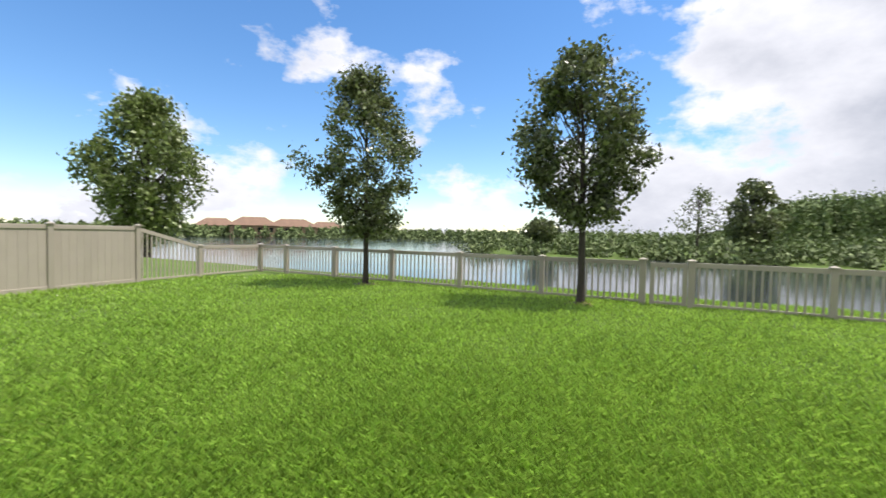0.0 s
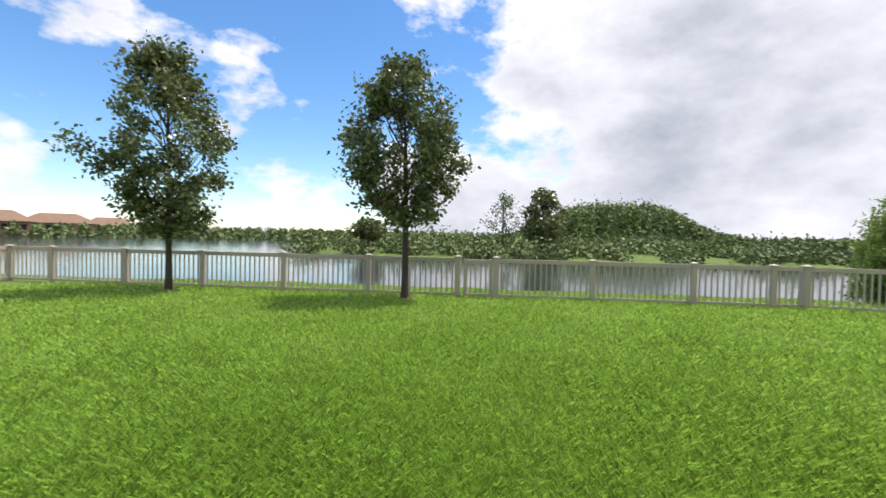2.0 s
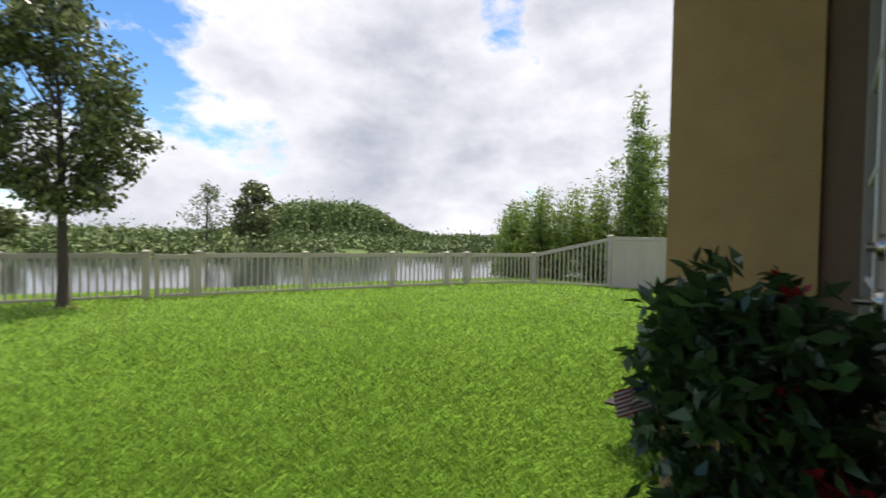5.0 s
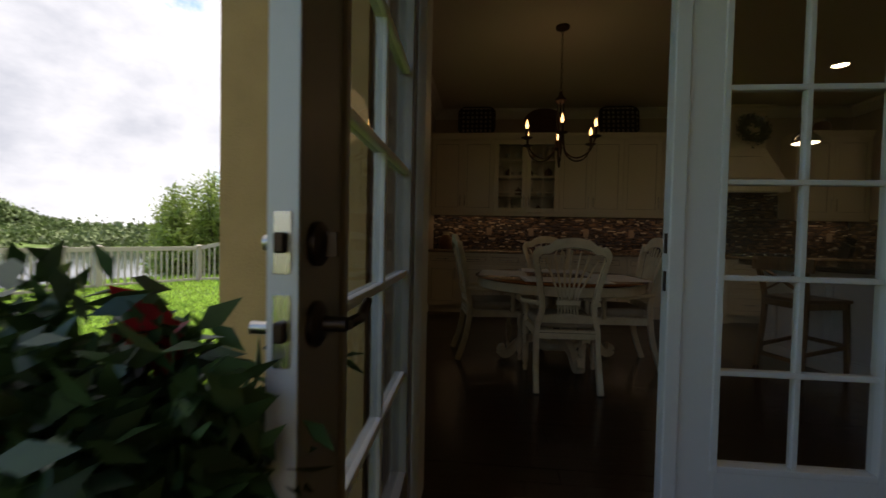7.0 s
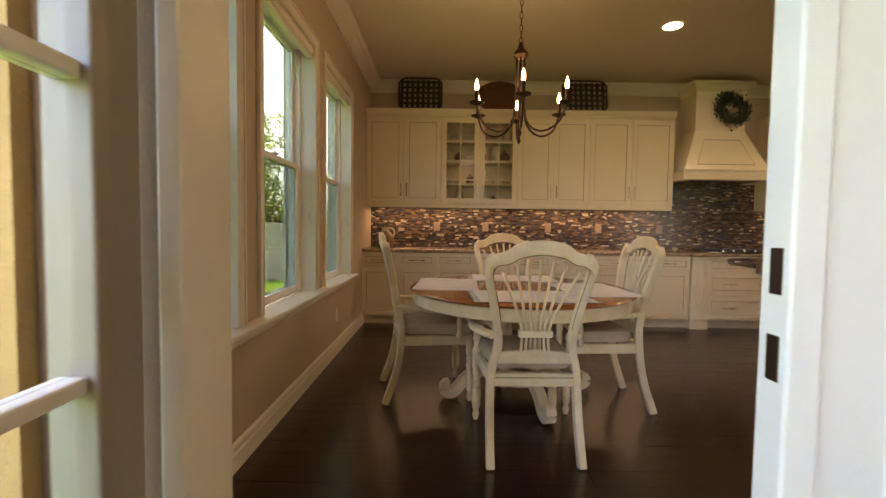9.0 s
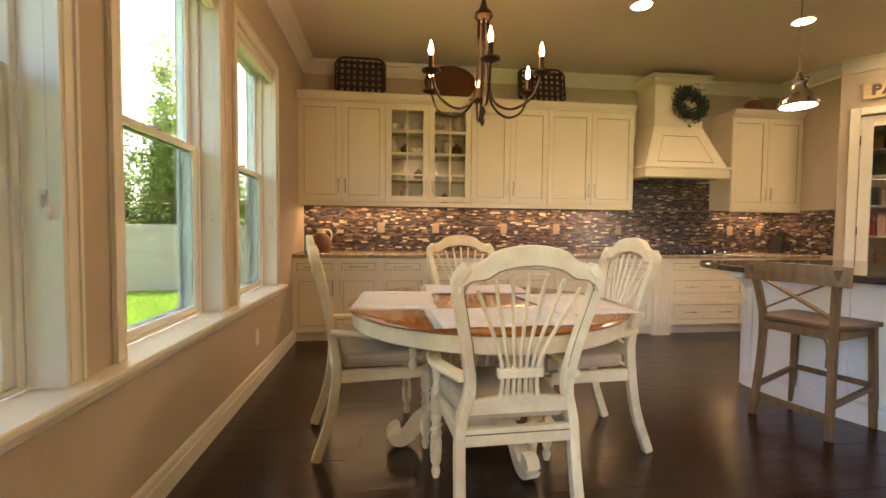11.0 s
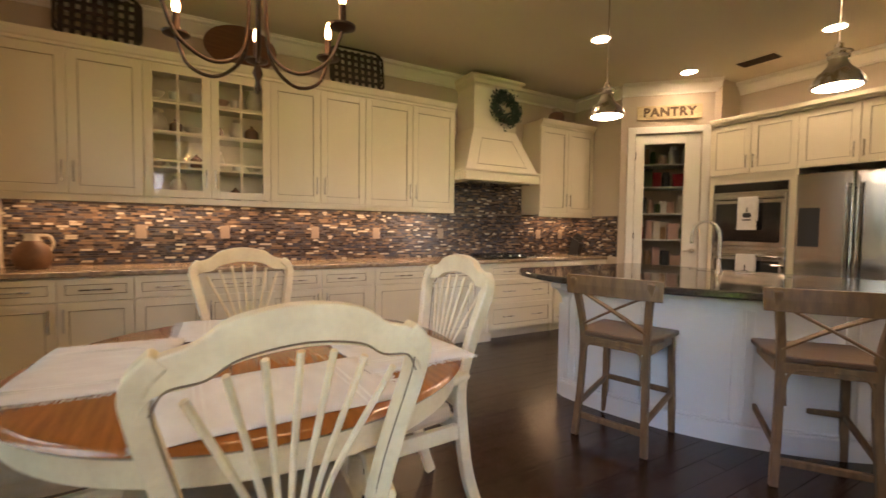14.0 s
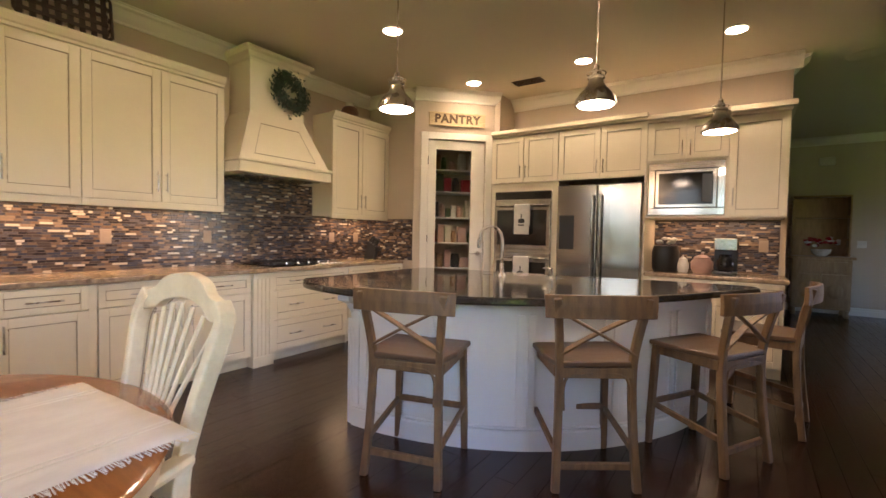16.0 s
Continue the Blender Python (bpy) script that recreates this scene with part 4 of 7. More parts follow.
tagged(part("panel_line", g, GLAZE, hood), kind="stuff")

random.seed(11)
wr = Shape()
for k in range(1150):
    a, r = random.uniform(0, 2 * math.pi), random.gauss(0.15, 0.033)
    p = Vector((r * math.cos(a), random.uniform(-0.045, 0.03), r * math.sin(a)))
    m = Matrix.Translation(p) @ Euler((random.uniform(-1, 1), a + random.uniform(0.5, 2.2), random.uniform(-1, 1))).to_matrix().to_4x4()
    l, w = random.uniform(0.035, 0.06), random.uniform(0.008, 0.014)
    wr.add([(0, 0, 0), (l * 0.5, w, 0.004), (l, 0, 0), (l * 0.5, -w, 0.004)], [(0, 1, 2, 3)], m)
wreath = thing("wreath", "round grey-green leaf wreath hung on the range hood", "wreath", UP @ pose(4.53, -0.085, 2.68))
part("leaves", wr, WREATHLEAF, wreath)
part("ring", Shape().tube([(0.15 * math.cos(2 * math.pi * k / 24), 0, 0.15 * math.sin(2 * math.pi * k / 24)) for k in range(24)], 0.012, 6, up=(0, 1, 0), closed=True), BARK, wreath)

# cooktop
ct = thing("cooktop", "black gas cooktop with steel knobs set in the counter", "cooktop", pose(-0.34, -4.67, 0.914))
part("plate", Shape().box(-0.25, 0.25, -0.45, 0.45, 0.0005, 0.012), BLACK, ct, bevel=0.004)
for y in (-0.28, 0.0, 0.28):
    s = Shape()
    for q in (-0.10, 0.0, 0.10):
        s.box(-0.20, 0.20, y + q - 0.006, y + q + 0.006, 0.032, 0.044)
    for q in (-0.19, 0.19):
        s.box(q - 0.006, q + 0.006, y - 0.12, y + 0.12, 0.030, 0.042).box(q - 0.008, q + 0.008, y - 0.12, y - 0.10, 0.012, 0.034).box(q - 0.008, q + 0.008, y + 0.10, y + 0.12, 0.012, 0.034)
    part("grate", s, BLACK_PLASTIC, ct, bevel=0.002)
for k in range(5):
    part("knob", Shape().lathe([(0.02, 0), (0.022, 0.006), (0.017, 0.01), (0.016, 0.03), (0.0, 0.031)], 14, pose(-0.215, -0.26 + 0.13 * k, 0.012)), STEEL, ct, smooth=True)

# things above and on the counters
def basket(y, w, h, label):
    b = thing("wicker_basket", label, "basket", pose(-0.25, y, 2.648, 0, 9, 0), "baskets over the cabinets")
    o = [(0, w / 2 * c, h / 2 + h / 2 * s) for c, s in [(max(-1, min(1, 1.25 * math.cos(a))), max(-1, min(1, 1.25 * math.sin(a)))) for a in [2 * math.pi * k / 32 for k in range(32)]]]
    part("rim", Shape().tube([(p[0] - 0.03, p[1], p[2] + 0.004) for p in o], 0.012, 6, up=(1, 0, 0), closed=True), WICKER, b)
    s = Shape()
    for k in range(8):
        q = -w / 2 + w * (k + 0.5) / 8
        s.box(0.004, 0.010, q - w / 30, q + w / 30, 0.02, h - 0.005)
    for k in range(6):
        z = h * (k + 0.5) / 6
        s.box(0.0, 0.006, -w / 2 + 0.01, w / 2 - 0.01, z - h / 30, z + h / 30)
    for y0 in (-w / 2 + 0.01, w / 2 - 0.01):
        for z in (0.3, 0.5, 0.7):
            s.box(-0.03, 0.005, y0 - 0.004, y0 + 0.004, h * z - 0.012, h * z + 0.012)
    part("weave", s, WICKER, b)


basket(-0.70, 0.54, 0.42, "dark woven tray basket leaning above the cabinets")
basket(-2.78, 0.55, 0.41, "dark woven tray basket leaning above the cabinets")
pl = thing("wooden_platter", "oval red-brown wooden platter leaning above the cabinets", "platter", pose(-0.23, -1.71, 2.648, 0, 6, 0) @ Matrix.Diagonal((1, 1.42, 0.97, 1)))
part("disc", Shape().lathe([(0.0, 0), (0.16, 0.0), (0.20, 0.02), (0.212, 0.028), (0.20, 0.03), (0.15, 0.012), (0.0, 0.011)], 40, pose(0.03, 0, 0.212, 0, -90, 0)), PLATTER, pl, smooth=True)
vs = thing("stoneware_vase", "brown and cream stoneware jar on the corner cabinet", "vase", pose(-0.19, -5.57, 2.662))
part("jar", Shape().lathe([(0.08, 0), (0.105, 0.02), (0.11, 0.10), (0.09, 0.15), (0.055, 0.17), (0.05, 0.172)], 20), CLAY, vs, smooth=True)
part("neck", Shape().lathe([(0.055, 0.172), (0.05, 0.19), (0.052, 0.215), (0.03, 0.215)], 20), CERAMIC, vs, smooth=True)
jg = thing("stoneware_jug", "brown clay jug with a pale shoulder on the counter", "jug", pose(-0.24, -0.27, 0.914, 0, 0, -60))
part("jug_body", Shape().lathe([(0.075, 0), (0.1, 0.02), (0.118, 0.09), (0.10, 0.16), (0.05, 0.21)], 22), CLAY, jg, smooth=True)
part("shoulder", Shape().lathe([(0.05, 0.21), (0.045, 0.24), (0.055, 0.262), (0.045, 0.26)], 22), CERAMIC, jg, smooth=True)
part("jug_handle", Shape().tube(curve([(0.045, 0, 0.25), (0.10, 0, 0.245), (0.125, 0, 0.19), (0.108, 0, 0.13)]), 0.011, 8, up=(0, 1, 0)), CERAMIC, jg, smooth=True)
kb = thing("knife_block", "black knife block with dark handles in the counter corner", "knife block", pose(-0.24, -5.92, 0.914, 0, 0, 20))
part("block", Shape().add([(-0.06, -0.05, 0), (0.08, -0.05, 0), (0.08, 0.05, 0), (-0.06, 0.05, 0), (-0.10, -0.05, 0.16), (0.02, -0.05, 0.24), (0.02, 0.05, 0.24), (-0.10, 0.05, 0.16)],
     [(3, 2, 1, 0), (4, 5, 6, 7), (0, 1, 5, 4), (1, 2, 6, 5), (2, 3, 7, 6), (3, 0, 4, 7)]), BLACK_PLASTIC, kb, bevel=0.005)
for k in range(6):
    part("knife_handle", Shape().box(-0.012, 0.012, -0.008, 0.008, 0, 0.1), BLACK_PLASTIC, kb, bevel=0.003, m=pose(-0.06 + 0.035 * (k % 3), -0.022 + 0.044 * (k // 3), 0.17 + 0.022 * (k % 3), 0, -30, 0))

for y in (-0.925, -1.575, -2.41, -3.08, -3.90, -5.45, -5.86):
    o = thing("wall_outlet", "tan outlet plate on the mosaic backsplash", "outlet", pose(-0.013, y, 1.195), "backsplash outlets")
    part("plate", Shape().box(-0.006, 0, -0.04, 0.04, -0.06, 0.06), OUTLET, o, bevel=0.003)
    part("socket", Shape().box(-0.009, -0.0065, -0.017, 0.017, 0.01, 0.038).box(-0.009, -0.0065, -0.017, 0.017, -0.038, -0.01), OUTLET, o, bevel=0.002)
for x, y, z in ((-1.86, NORTH - 0.006, 0.36), (-3.92, NORTH - 0.006, 0.33)):
    o = thing("wall_outlet", "cream outlet plate low on the window wall", "outlet", pose(x, y, z), "window wall outlets")
    part("plate", Shape().box(-0.04, 0.04, 0, 0.006, -0.06, 0.06), TRIM, o, bevel=0.003)
    part("socket", Shape().box(-0.017, 0.017, -0.003, -0.0005, 0.006, 0.04), TRIM, o, bevel=0.002)
    part("socket", Shape().box(-0.017, 0.017, -0.003, -0.0005, -0.04, -0.006), TRIM, o, bevel=0.002)

# ---- pantry corner ----
PM = pose(PA[0], PA[1], 0, 0, 0, -135)  # x along the wall from the cabinet side, -y into the room
PL = math.dist(PA, PB)
pw = Shape()
for a, b, z0, z1 in ((0, 0.175, 0, 3.3), (0.925, PL, 0, 3.3), (0.175, 0.925, 2.47, 3.3)):
    pw.box(a, b, 0, 0.11, z0, z1, PM)
setting("wall_pantry", pw, GREIGE, "angled greige wall with the pantry door")
pd = tagged(new("door_3"), "cream pantry door with one tall clear glass pane", "door", kind="structure")
pd.matrix_basis = PM
part("casing", Shape().box(0.085, 0.173, -0.02, 0, 0, 2.555).box(0.927, 1.015, -0.02, 0, 0, 2.555).box(0.173, 0.927, -0.02, 0, 2.472, 2.555), TRIM, pd, bevel=0.005)
part("door_frame", Shape().box(0.18, 0.285, 0.01, 0.05, 0.01, 2.46).box(0.745, 0.92, 0.01, 0.05, 0.01, 2.46).box(0.285, 0.745, 0.01, 0.05, 0.01, 0.26).box(0.285, 0.745, 0.01, 0.05, 2.345, 2.46), TRIM, pd, bevel=0.004)
pn = part("pane", Shape().box(0.285, 0.745, 0.028, 0.032, 0.26, 2.345), CABINET_GLASS, pd)
pn.visible_shadow = False
kn = part("door_handle", Shape().lathe([(0.03, 0), (0.028, 0.01), (0.011, 0.014), (0.011, 0.05), (0.0, 0.051)], 16, pose(0.855, 0.01, 1.02, 90)), NICKEL, pd, smooth=True)
part("lever", Shape().tube(curve([(0.855, -0.04, 1.02), (0.82, -0.045, 1.022), (0.77, -0.042, 1.015), (0.745, -0.04, 1.022)]), 0.008, 8), NICKEL, kn, smooth=True)
for z in (0.3, 1.2, 2.2):
    part("hinge", Shape().box(0.172, 0.184, -0.004, 0.012, z - 0.05, z + 0.05), BRONZE, pd, bevel=0.002)
setting("wall_pantry_inside", Shape().box(-0.2, 1.4, 0.75, 0.80, 0, 3.3, PM), GREIGE, "pantry back wall")
random.seed(21)
for k, z in enumerate((0.45, 0.8, 1.15, 1.5, 1.85, 2.15)):
    sh = thing("pantry_shelf", "white pantry shelf stocked with jars and boxes", "shelf", PM @ pose(0, 0, z), "pantry shelves")
    part("board", Shape().box(0.05, 1.05, 0.38, 0.745, -0.02, 0), WHITE, sh, bevel=0.003)
    x = 0.12
    while x < 0.98:
        w, h = random.uniform(0.06, 0.13), random.uniform(0.12, 0.27)
        col = random.choice((CERAMIC, CLAY, PINK, BLACK_PLASTIC, WHITE, FLAG_RED, HUTCH, POTLEAF))
        if random.random() < 0.5:
            ob = part("food_jar", Shape().lathe([(w / 2, 0), (w / 2, h * 0.75), (w / 2.6, h * 0.82), (w / 2.6, h), (0, h)], 14), col, smooth=True, m=PM @ pose(x + w / 2, 0.5, z + 0.0005))
            tagged(ob, "jar of food on a pantry shelf", "jar", "pantry goods")
        else:
            ob = part("food_box", Shape().box(0, w, 0, 0.09, 0, h), col, bevel=0.003, m=PM @ pose(x, 0.44, z + 0.0005))
            tagged(ob, "carton of food on a pantry shelf", "box", "pantry goods")
        x += w + random.uniform(0.005, 0.03)
sg = thing("pantry_sign", "distressed wooden sign that reads PANTRY over the door", "sign", PM @ pose(0.545, -0.022, 2.725))
part("board", Shape().box(-0.365, 0.365, 0, 0.02, -0.085, 0.085), SIGNBOARD, sg, bevel=0.004)
part("border", Shape().box(-0.365, 0.365, -0.008, -0.0005, 0.068, 0.085).box(-0.365, 0.365, -0.008, -0.0005, -0.085, -0.068).box(-0.365, -0.348, -0.008, -0.0005, -0.068, 0.068).box(0.348, 0.365, -0.008, -0.0005, -0.068, 0.068), SIGNBOARD, sg, bevel=0.002)


def lettering(text, size, mat, parent, m, depth=0.003, bold=0.0, space=1.0):
    cu = bpy.data.curves.new("lettering", "FONT")
    cu.body, cu.size, cu.extrude, cu.align_x, cu.align_y, cu.offset, cu.space_character = text, size, depth, "CENTER", "CENTER", bold, space
    tmp = bpy.data.objects.new("tmp", cu)
    me = bpy.data.meshes.new_from_object(tmp)
    bpy.data.objects.remove(tmp)
    me.materials.append(mat)
    ob = new("lettering", me)
    ob.parent = parent
    ob.matrix_basis = m
    return ob


lettering("PANTRY", 0.145, SIGNLETTER, sg, pose(0, -0.004, 0.0, 90, 0, 0), bold=0.006, space=1.12)

# ---- refrigerator wall ----
FW = pose(-1.66, -6.62, 0, 0, 0, 180)  # x to the right of the run, -y into the room
ot = thing("oven_tower", "cream tall cabinet holding a double wall oven", "cabinet", FW)
part("body", Shape().box(0.001, 0.859, 0, 0.59, 0.10, 2.47), CABINET, ot)
part("toe_kick", Shape().box(0.001, 0.859, 0.05, 0.07, 0, 0.10), CABINET, ot)
front("drawer_front", ot, 0, 0.86, 0.105, 0.42, handle=(0.43, 0.27, 0.25, False))
front("door", ot, 0, 0.43, 1.90, 2.46, handle=(0.395, 2.03, 0.15, True))
front("door", ot, 0.43, 0.86, 1.90, 2.46, handle=(0.465, 2.03, 0.15, True))
ov = thing("double_oven", "stainless double wall oven with two hanging towels", "oven", FW @ pose(0.06, -0.001, 0))
part("surround", Shape().box(0, 0.74, -0.02, 0, 0.46, 1.80), STEEL, ov, bevel=0.004)
part("control_panel", Shape().box(0.01, 0.73, -0.028, -0.021, 1.70, 1.79), BLACK, ov, bevel=0.002)
for z0, z1 in ((0.48, 1.06), (1.10, 1.68)):
    d = part("oven_door", Shape().box(0.01, 0.73, -0.05, -0.021, z0, z1), STEEL, ov, bevel=0.005)
    part("oven_glass", Shape().box(0.05, 0.69, -0.054, -0.0505, z0 + 0.05, z1 - 0.11), BLACK, d, bevel=0.003)
    part("handle", Shape().tube([(0.05, -0.10, z1 - 0.06), (0.69, -0.10, z1 - 0.06)], 0.011, 10).tube([(0.08, -0.10, z1 - 0.06), (0.08, -0.051, z1 - 0.06)], 0.008, 8).tube([(0.66, -0.10, z1 - 0.06), (0.66, -0.051, z1 - 0.06)], 0.008, 8), STEEL, d, smooth=True)
    tw = thing("oven_towel", "cream kitchen towel with a dark printed motif", "towel", FW @ pose(0.06, 0, 0), "oven towels")
    part("cloth", Shape().sweep([(0.31, -0.116, z1 - 0.40), (0.31, -0.118, z1 - 0.2), (0.31, -0.115, z1 - 0.055), (0.31, -0.10, z1 - 0.044), (0.31, -0.086, z1 - 0.06), (0.31, -0.088, z1 - 0.3)],
                                [(-0.002, 0), (0.002, 0), (0.002, 0.19), (-0.002, 0.19)], up=(1, 0, 0)), LINEN, tw)
    part("motif", Shape().lathe([(0.03, 0), (0.045, 0.02), (0.04, 0.05), (0.0, 0.06)], 12, pose(0.405, -0.1195, z1 - 0.27) @ Matrix.Diagonal((1, 0.02, 1, 1))).box(0.365, 0.445, -0.1215, -0.1205, z1 - 0.30, z1 - 0.285)
         .box(0.398, 0.412, -0.1215, -0.1205, z1 - 0.21, z1 - 0.16), BLACK_PLASTIC, tw)

fc = thing("fridge_surround", "cream panels and deep cabinet round the refrigerator", "cabinet", FW)
part("side_panel", Shape().box(0.862, 0.879, -0.03, 0.59, 0.0, 1.90), CABINET, fc, bevel=0.002)
part("side_panel", Shape().box(1.782, 1.80, -0.03, 0.59, 0.0, 1.90), CABINET, fc, bevel=0.002)
part("body", Shape().box(0.862, 1.80, 0, 0.59, 1.901, 2.47), CABINET, fc)
front("door", fc, 0.862, 1.331, 1.905, 2.46, handle=(1.295, 2.03, 0.15, True))
front("door", fc, 1.331, 1.80, 1.905, 2.46, handle=(1.367, 2.03, 0.15, True))
fr = thing("refrigerator", "stainless French-door refrigerator with a dark dispenser", "refrigerator", FW @ pose(0.885, 0, 0))
part("case", Shape().box(0, 0.893, 0.0, 0.58, 0.02, 1.83), BLACK_PLASTIC, fr)
ld = part("fridge_door", Shape().box(0.002, 0.445, -0.085, -0.004, 0.66, 1.835), STEEL, fr, bevel=0.012)
part("dispenser", Shape().box(0.03, 0.20, -0.0885, -0.0855, 1.12, 1.50), BLACK_PLASTIC, ld, "black water dispenser", bevel=0.004)
rd = part("fridge_door", Shape().box(0.449, 0.891, -0.085, -0.004, 0.66, 1.835), STEEL, fr, bevel=0.012)
bd = part("freezer_drawer", Shape().box(0.002, 0.891, -0.085, -0.004, 0.05, 0.655), STEEL, fr, bevel=0.012)
for par, x in ((ld, 0.405), (rd, 0.49)):
    part("handle", Shape().tube([(x, -0.135, 0.80), (x, -0.135, 1.72)], 0.012, 10, up=(0, 1, 0)).tube([(x, -0.135, 0.85), (x, -0.086, 0.85)], 0.009, 8).tube([(x, -0.135, 1.67), (x, -0.086, 1.67)], 0.009, 8), STEEL, par, smooth=True)
part("handle", Shape().tube([(0.1, -0.135, 0.59), (0.79, -0.135, 0.59)], 0.012, 10).tube([(0.15, -0.135, 0.59), (0.15, -0.086, 0.59)], 0.009, 8).tube([(0.74, -0.135, 0.59), (0.74, -0.086, 0.59)], 0.009, 8), STEEL, bd, smooth=True)

mc = thing("microwave_cabinet", "cream wall cabinet with two doors over a built-in microwave", "cabinet", FW @ pose(1.802, 0, 0))
part("body", Shape().box(0, 0.70, 0.0, 0.59, 2.02, 2.43).box(0, 0.70, 0.0, 0.59, 1.47, 1.495).box(0, 0.02, 0, 0.59, 1.495, 2.02).box(0.68, 0.70, 0, 0.59, 1.495, 2.02), CABINET, mc)
front("door", mc, 0, 0.35, 2.04, 2.42, handle=(0.315, 2.15, 0.15, True))
front("door", mc, 0.35, 0.70, 2.04, 2.42, handle=(0.385, 2.15, 0.15, True))
mw = thing("microwave", "stainless built-in microwave oven with a dark window", "microwave", FW @ pose(1.822, 0, 1.497))
part("trim_frame", Shape().box(0.0, 0.66, -0.02, 0.0, 0, 0.07).box(0, 0.66, -0.02, 0, 0.45, 0.52).box(0, 0.06, -0.02, 0, 0.07, 0.45).box(0.60, 0.66, -0.02, 0, 0.07, 0.45), STEEL, mw, bevel=0.004)
part("case", Shape().box(0.06, 0.60, -0.012, 0.35, 0.07, 0.45), BLACK_PLASTIC, mw)
md = part("microwave_door", Shape().box(0.065, 0.595, -0.03, -0.013, 0.075, 0.445), STEEL, mw, bevel=0.004)
part("window", Shape().box(0.095, 0.565, -0.033, -0.0305, 0.105, 0.415), BLACK, md)
part("keypad", Shape().box(0.475, 0.555, -0.0355, -0.0335, 0.125, 0.395), BLACK_PLASTIC, mw)
tc = thing("tall_wall_cabinet", "cream tall single-door wall cabinet at the run's end", "cabinet", FW @ pose(2.504, 0, 0))
part("body", Shape().box(0, 0.446, 0.0, 0.59, 1.47, 2.41), CABINET, tc)
front("door", tc, 0, 0.446, 1.48, 2.40, handle=(0.04, 1.66, 0.16, True))
setting("trim_cabinet_crown", Shape().box(0, 1.80, -0.03, 0.58, 2.472, 2.50, FW).box(-0.0, 1.80, -0.06, 0.58, 2.50, 2.545, FW).box(1.802, 2.503, -0.03, 0.58, 2.432, 2.46, FW).box(1.802, 2.503, -0.065, 0.58, 2.46, 2.505, FW)
        .box(2.504, 2.96, -0.03, 0.59, 2.412, 2.44, FW).box(2.504, 2.99, -0.068, 0.59, 2.44, 2.49, FW), CABINET, "cream crown moulding on the cabinets", 0.006)
for a, b in ((1.805, 2.38), (2.38, 2.96)):
    base_cabinet(a, b, "cream base cabinet under the coffee counter", 1, m=FW, depth=0.59)
c2 = thing("coffee_countertop", "tan granite counter below the microwave", "countertop", FW @ pose(0, 0, 0.874))
part("slab", Shape().box(1.803, 2.99, -0.035, 0.585, 0, 0.04), STONE, c2, bevel=0.008)
CT = FW @ pose(0, 0, 0.9145)
cof = thing("coffee_maker", "black drip coffee maker with a glass pot", "coffee maker", CT @ pose(2.50, 0.30, 0))
part("base", Shape().box(-0.10, 0.10, -0.12, 0.10, 0, 0.03), BLACK_PLASTIC, cof, bevel=0.008)
part("tower", Shape().box(-0.10, 0.10, 0.02, 0.10, 0.03, 0.33), BLACK_PLASTIC, cof, bevel=0.008)
part("brew_head", Shape().box(-0.10, 0.10, -0.11, 0.10, 0.24, 0.36), STEEL, cof, bevel=0.01)
pt = part("carafe", Shape().lathe([(0.06, 0), (0.075, 0.02), (0.078, 0.09), (0.05, 0.15), (0.055, 0.17)], 20, pose(0, -0.05, 0.032)), BLACK, cof, smooth=True)
can = thing("black_crock", "black ceramic crock holding white blooms", "crock", CT @ pose(1.96, 0.28, 0))
part("crock", Shape().lathe([(0.11, 0), (0.13, 0.03), (0.135, 0.20), (0.12, 0.25), (0.125, 0.27), (0.1, 0.268)], 22), BLACK_PLASTIC, can, smooth=True)
random.seed(4)
bl = Shape()
for k in range(14):
    bl.lathe([(0.0, -0.02), (0.022, -0.008), (0.028, 0.004), (0.012, 0.018), (0.0, 0.02)], 8, pose(random.uniform(-0.09, 0.09), random.uniform(-0.08, 0.08), 0.29 + random.uniform(0, 0.06)))
part("blooms", bl, WHITE, can, smooth=True)
for x, r, h, col, name in ((2.13, 0.055, 0.16, WHITE, "small white jar with a lid"), (2.30, 0.10, 0.19, PINK, "pink ceramic cookie jar with a lid")):
    j = thing("lidded_jar", name + " on the counter", "jar", CT @ pose(x, 0.26, 0))
    part("jar", Shape().lathe([(r * 0.75, 0), (r, h * 0.25), (r, h * 0.6), (r * 0.7, h * 0.8)], 18), col, j, smooth=True)
    part("lid", Shape().lathe([(r * 0.74, h * 0.8), (r * 0.78, h * 0.84), (r * 0.4, h * 0.97), (r * 0.12, h), (r * 0.14, h * 1.1), (0, h * 1.12)], 18), col, j, smooth=True)
o = thing("wall_outlet", "pale outlet plate behind the coffee maker", "outlet", pose(-4.47, -7.202, 1.2), "backsplash outlets")
part("plate", Shape().box(-0.04, 0.04, 0, 0.006, -0.06, 0.06), OUTLET, o, bevel=0.003)

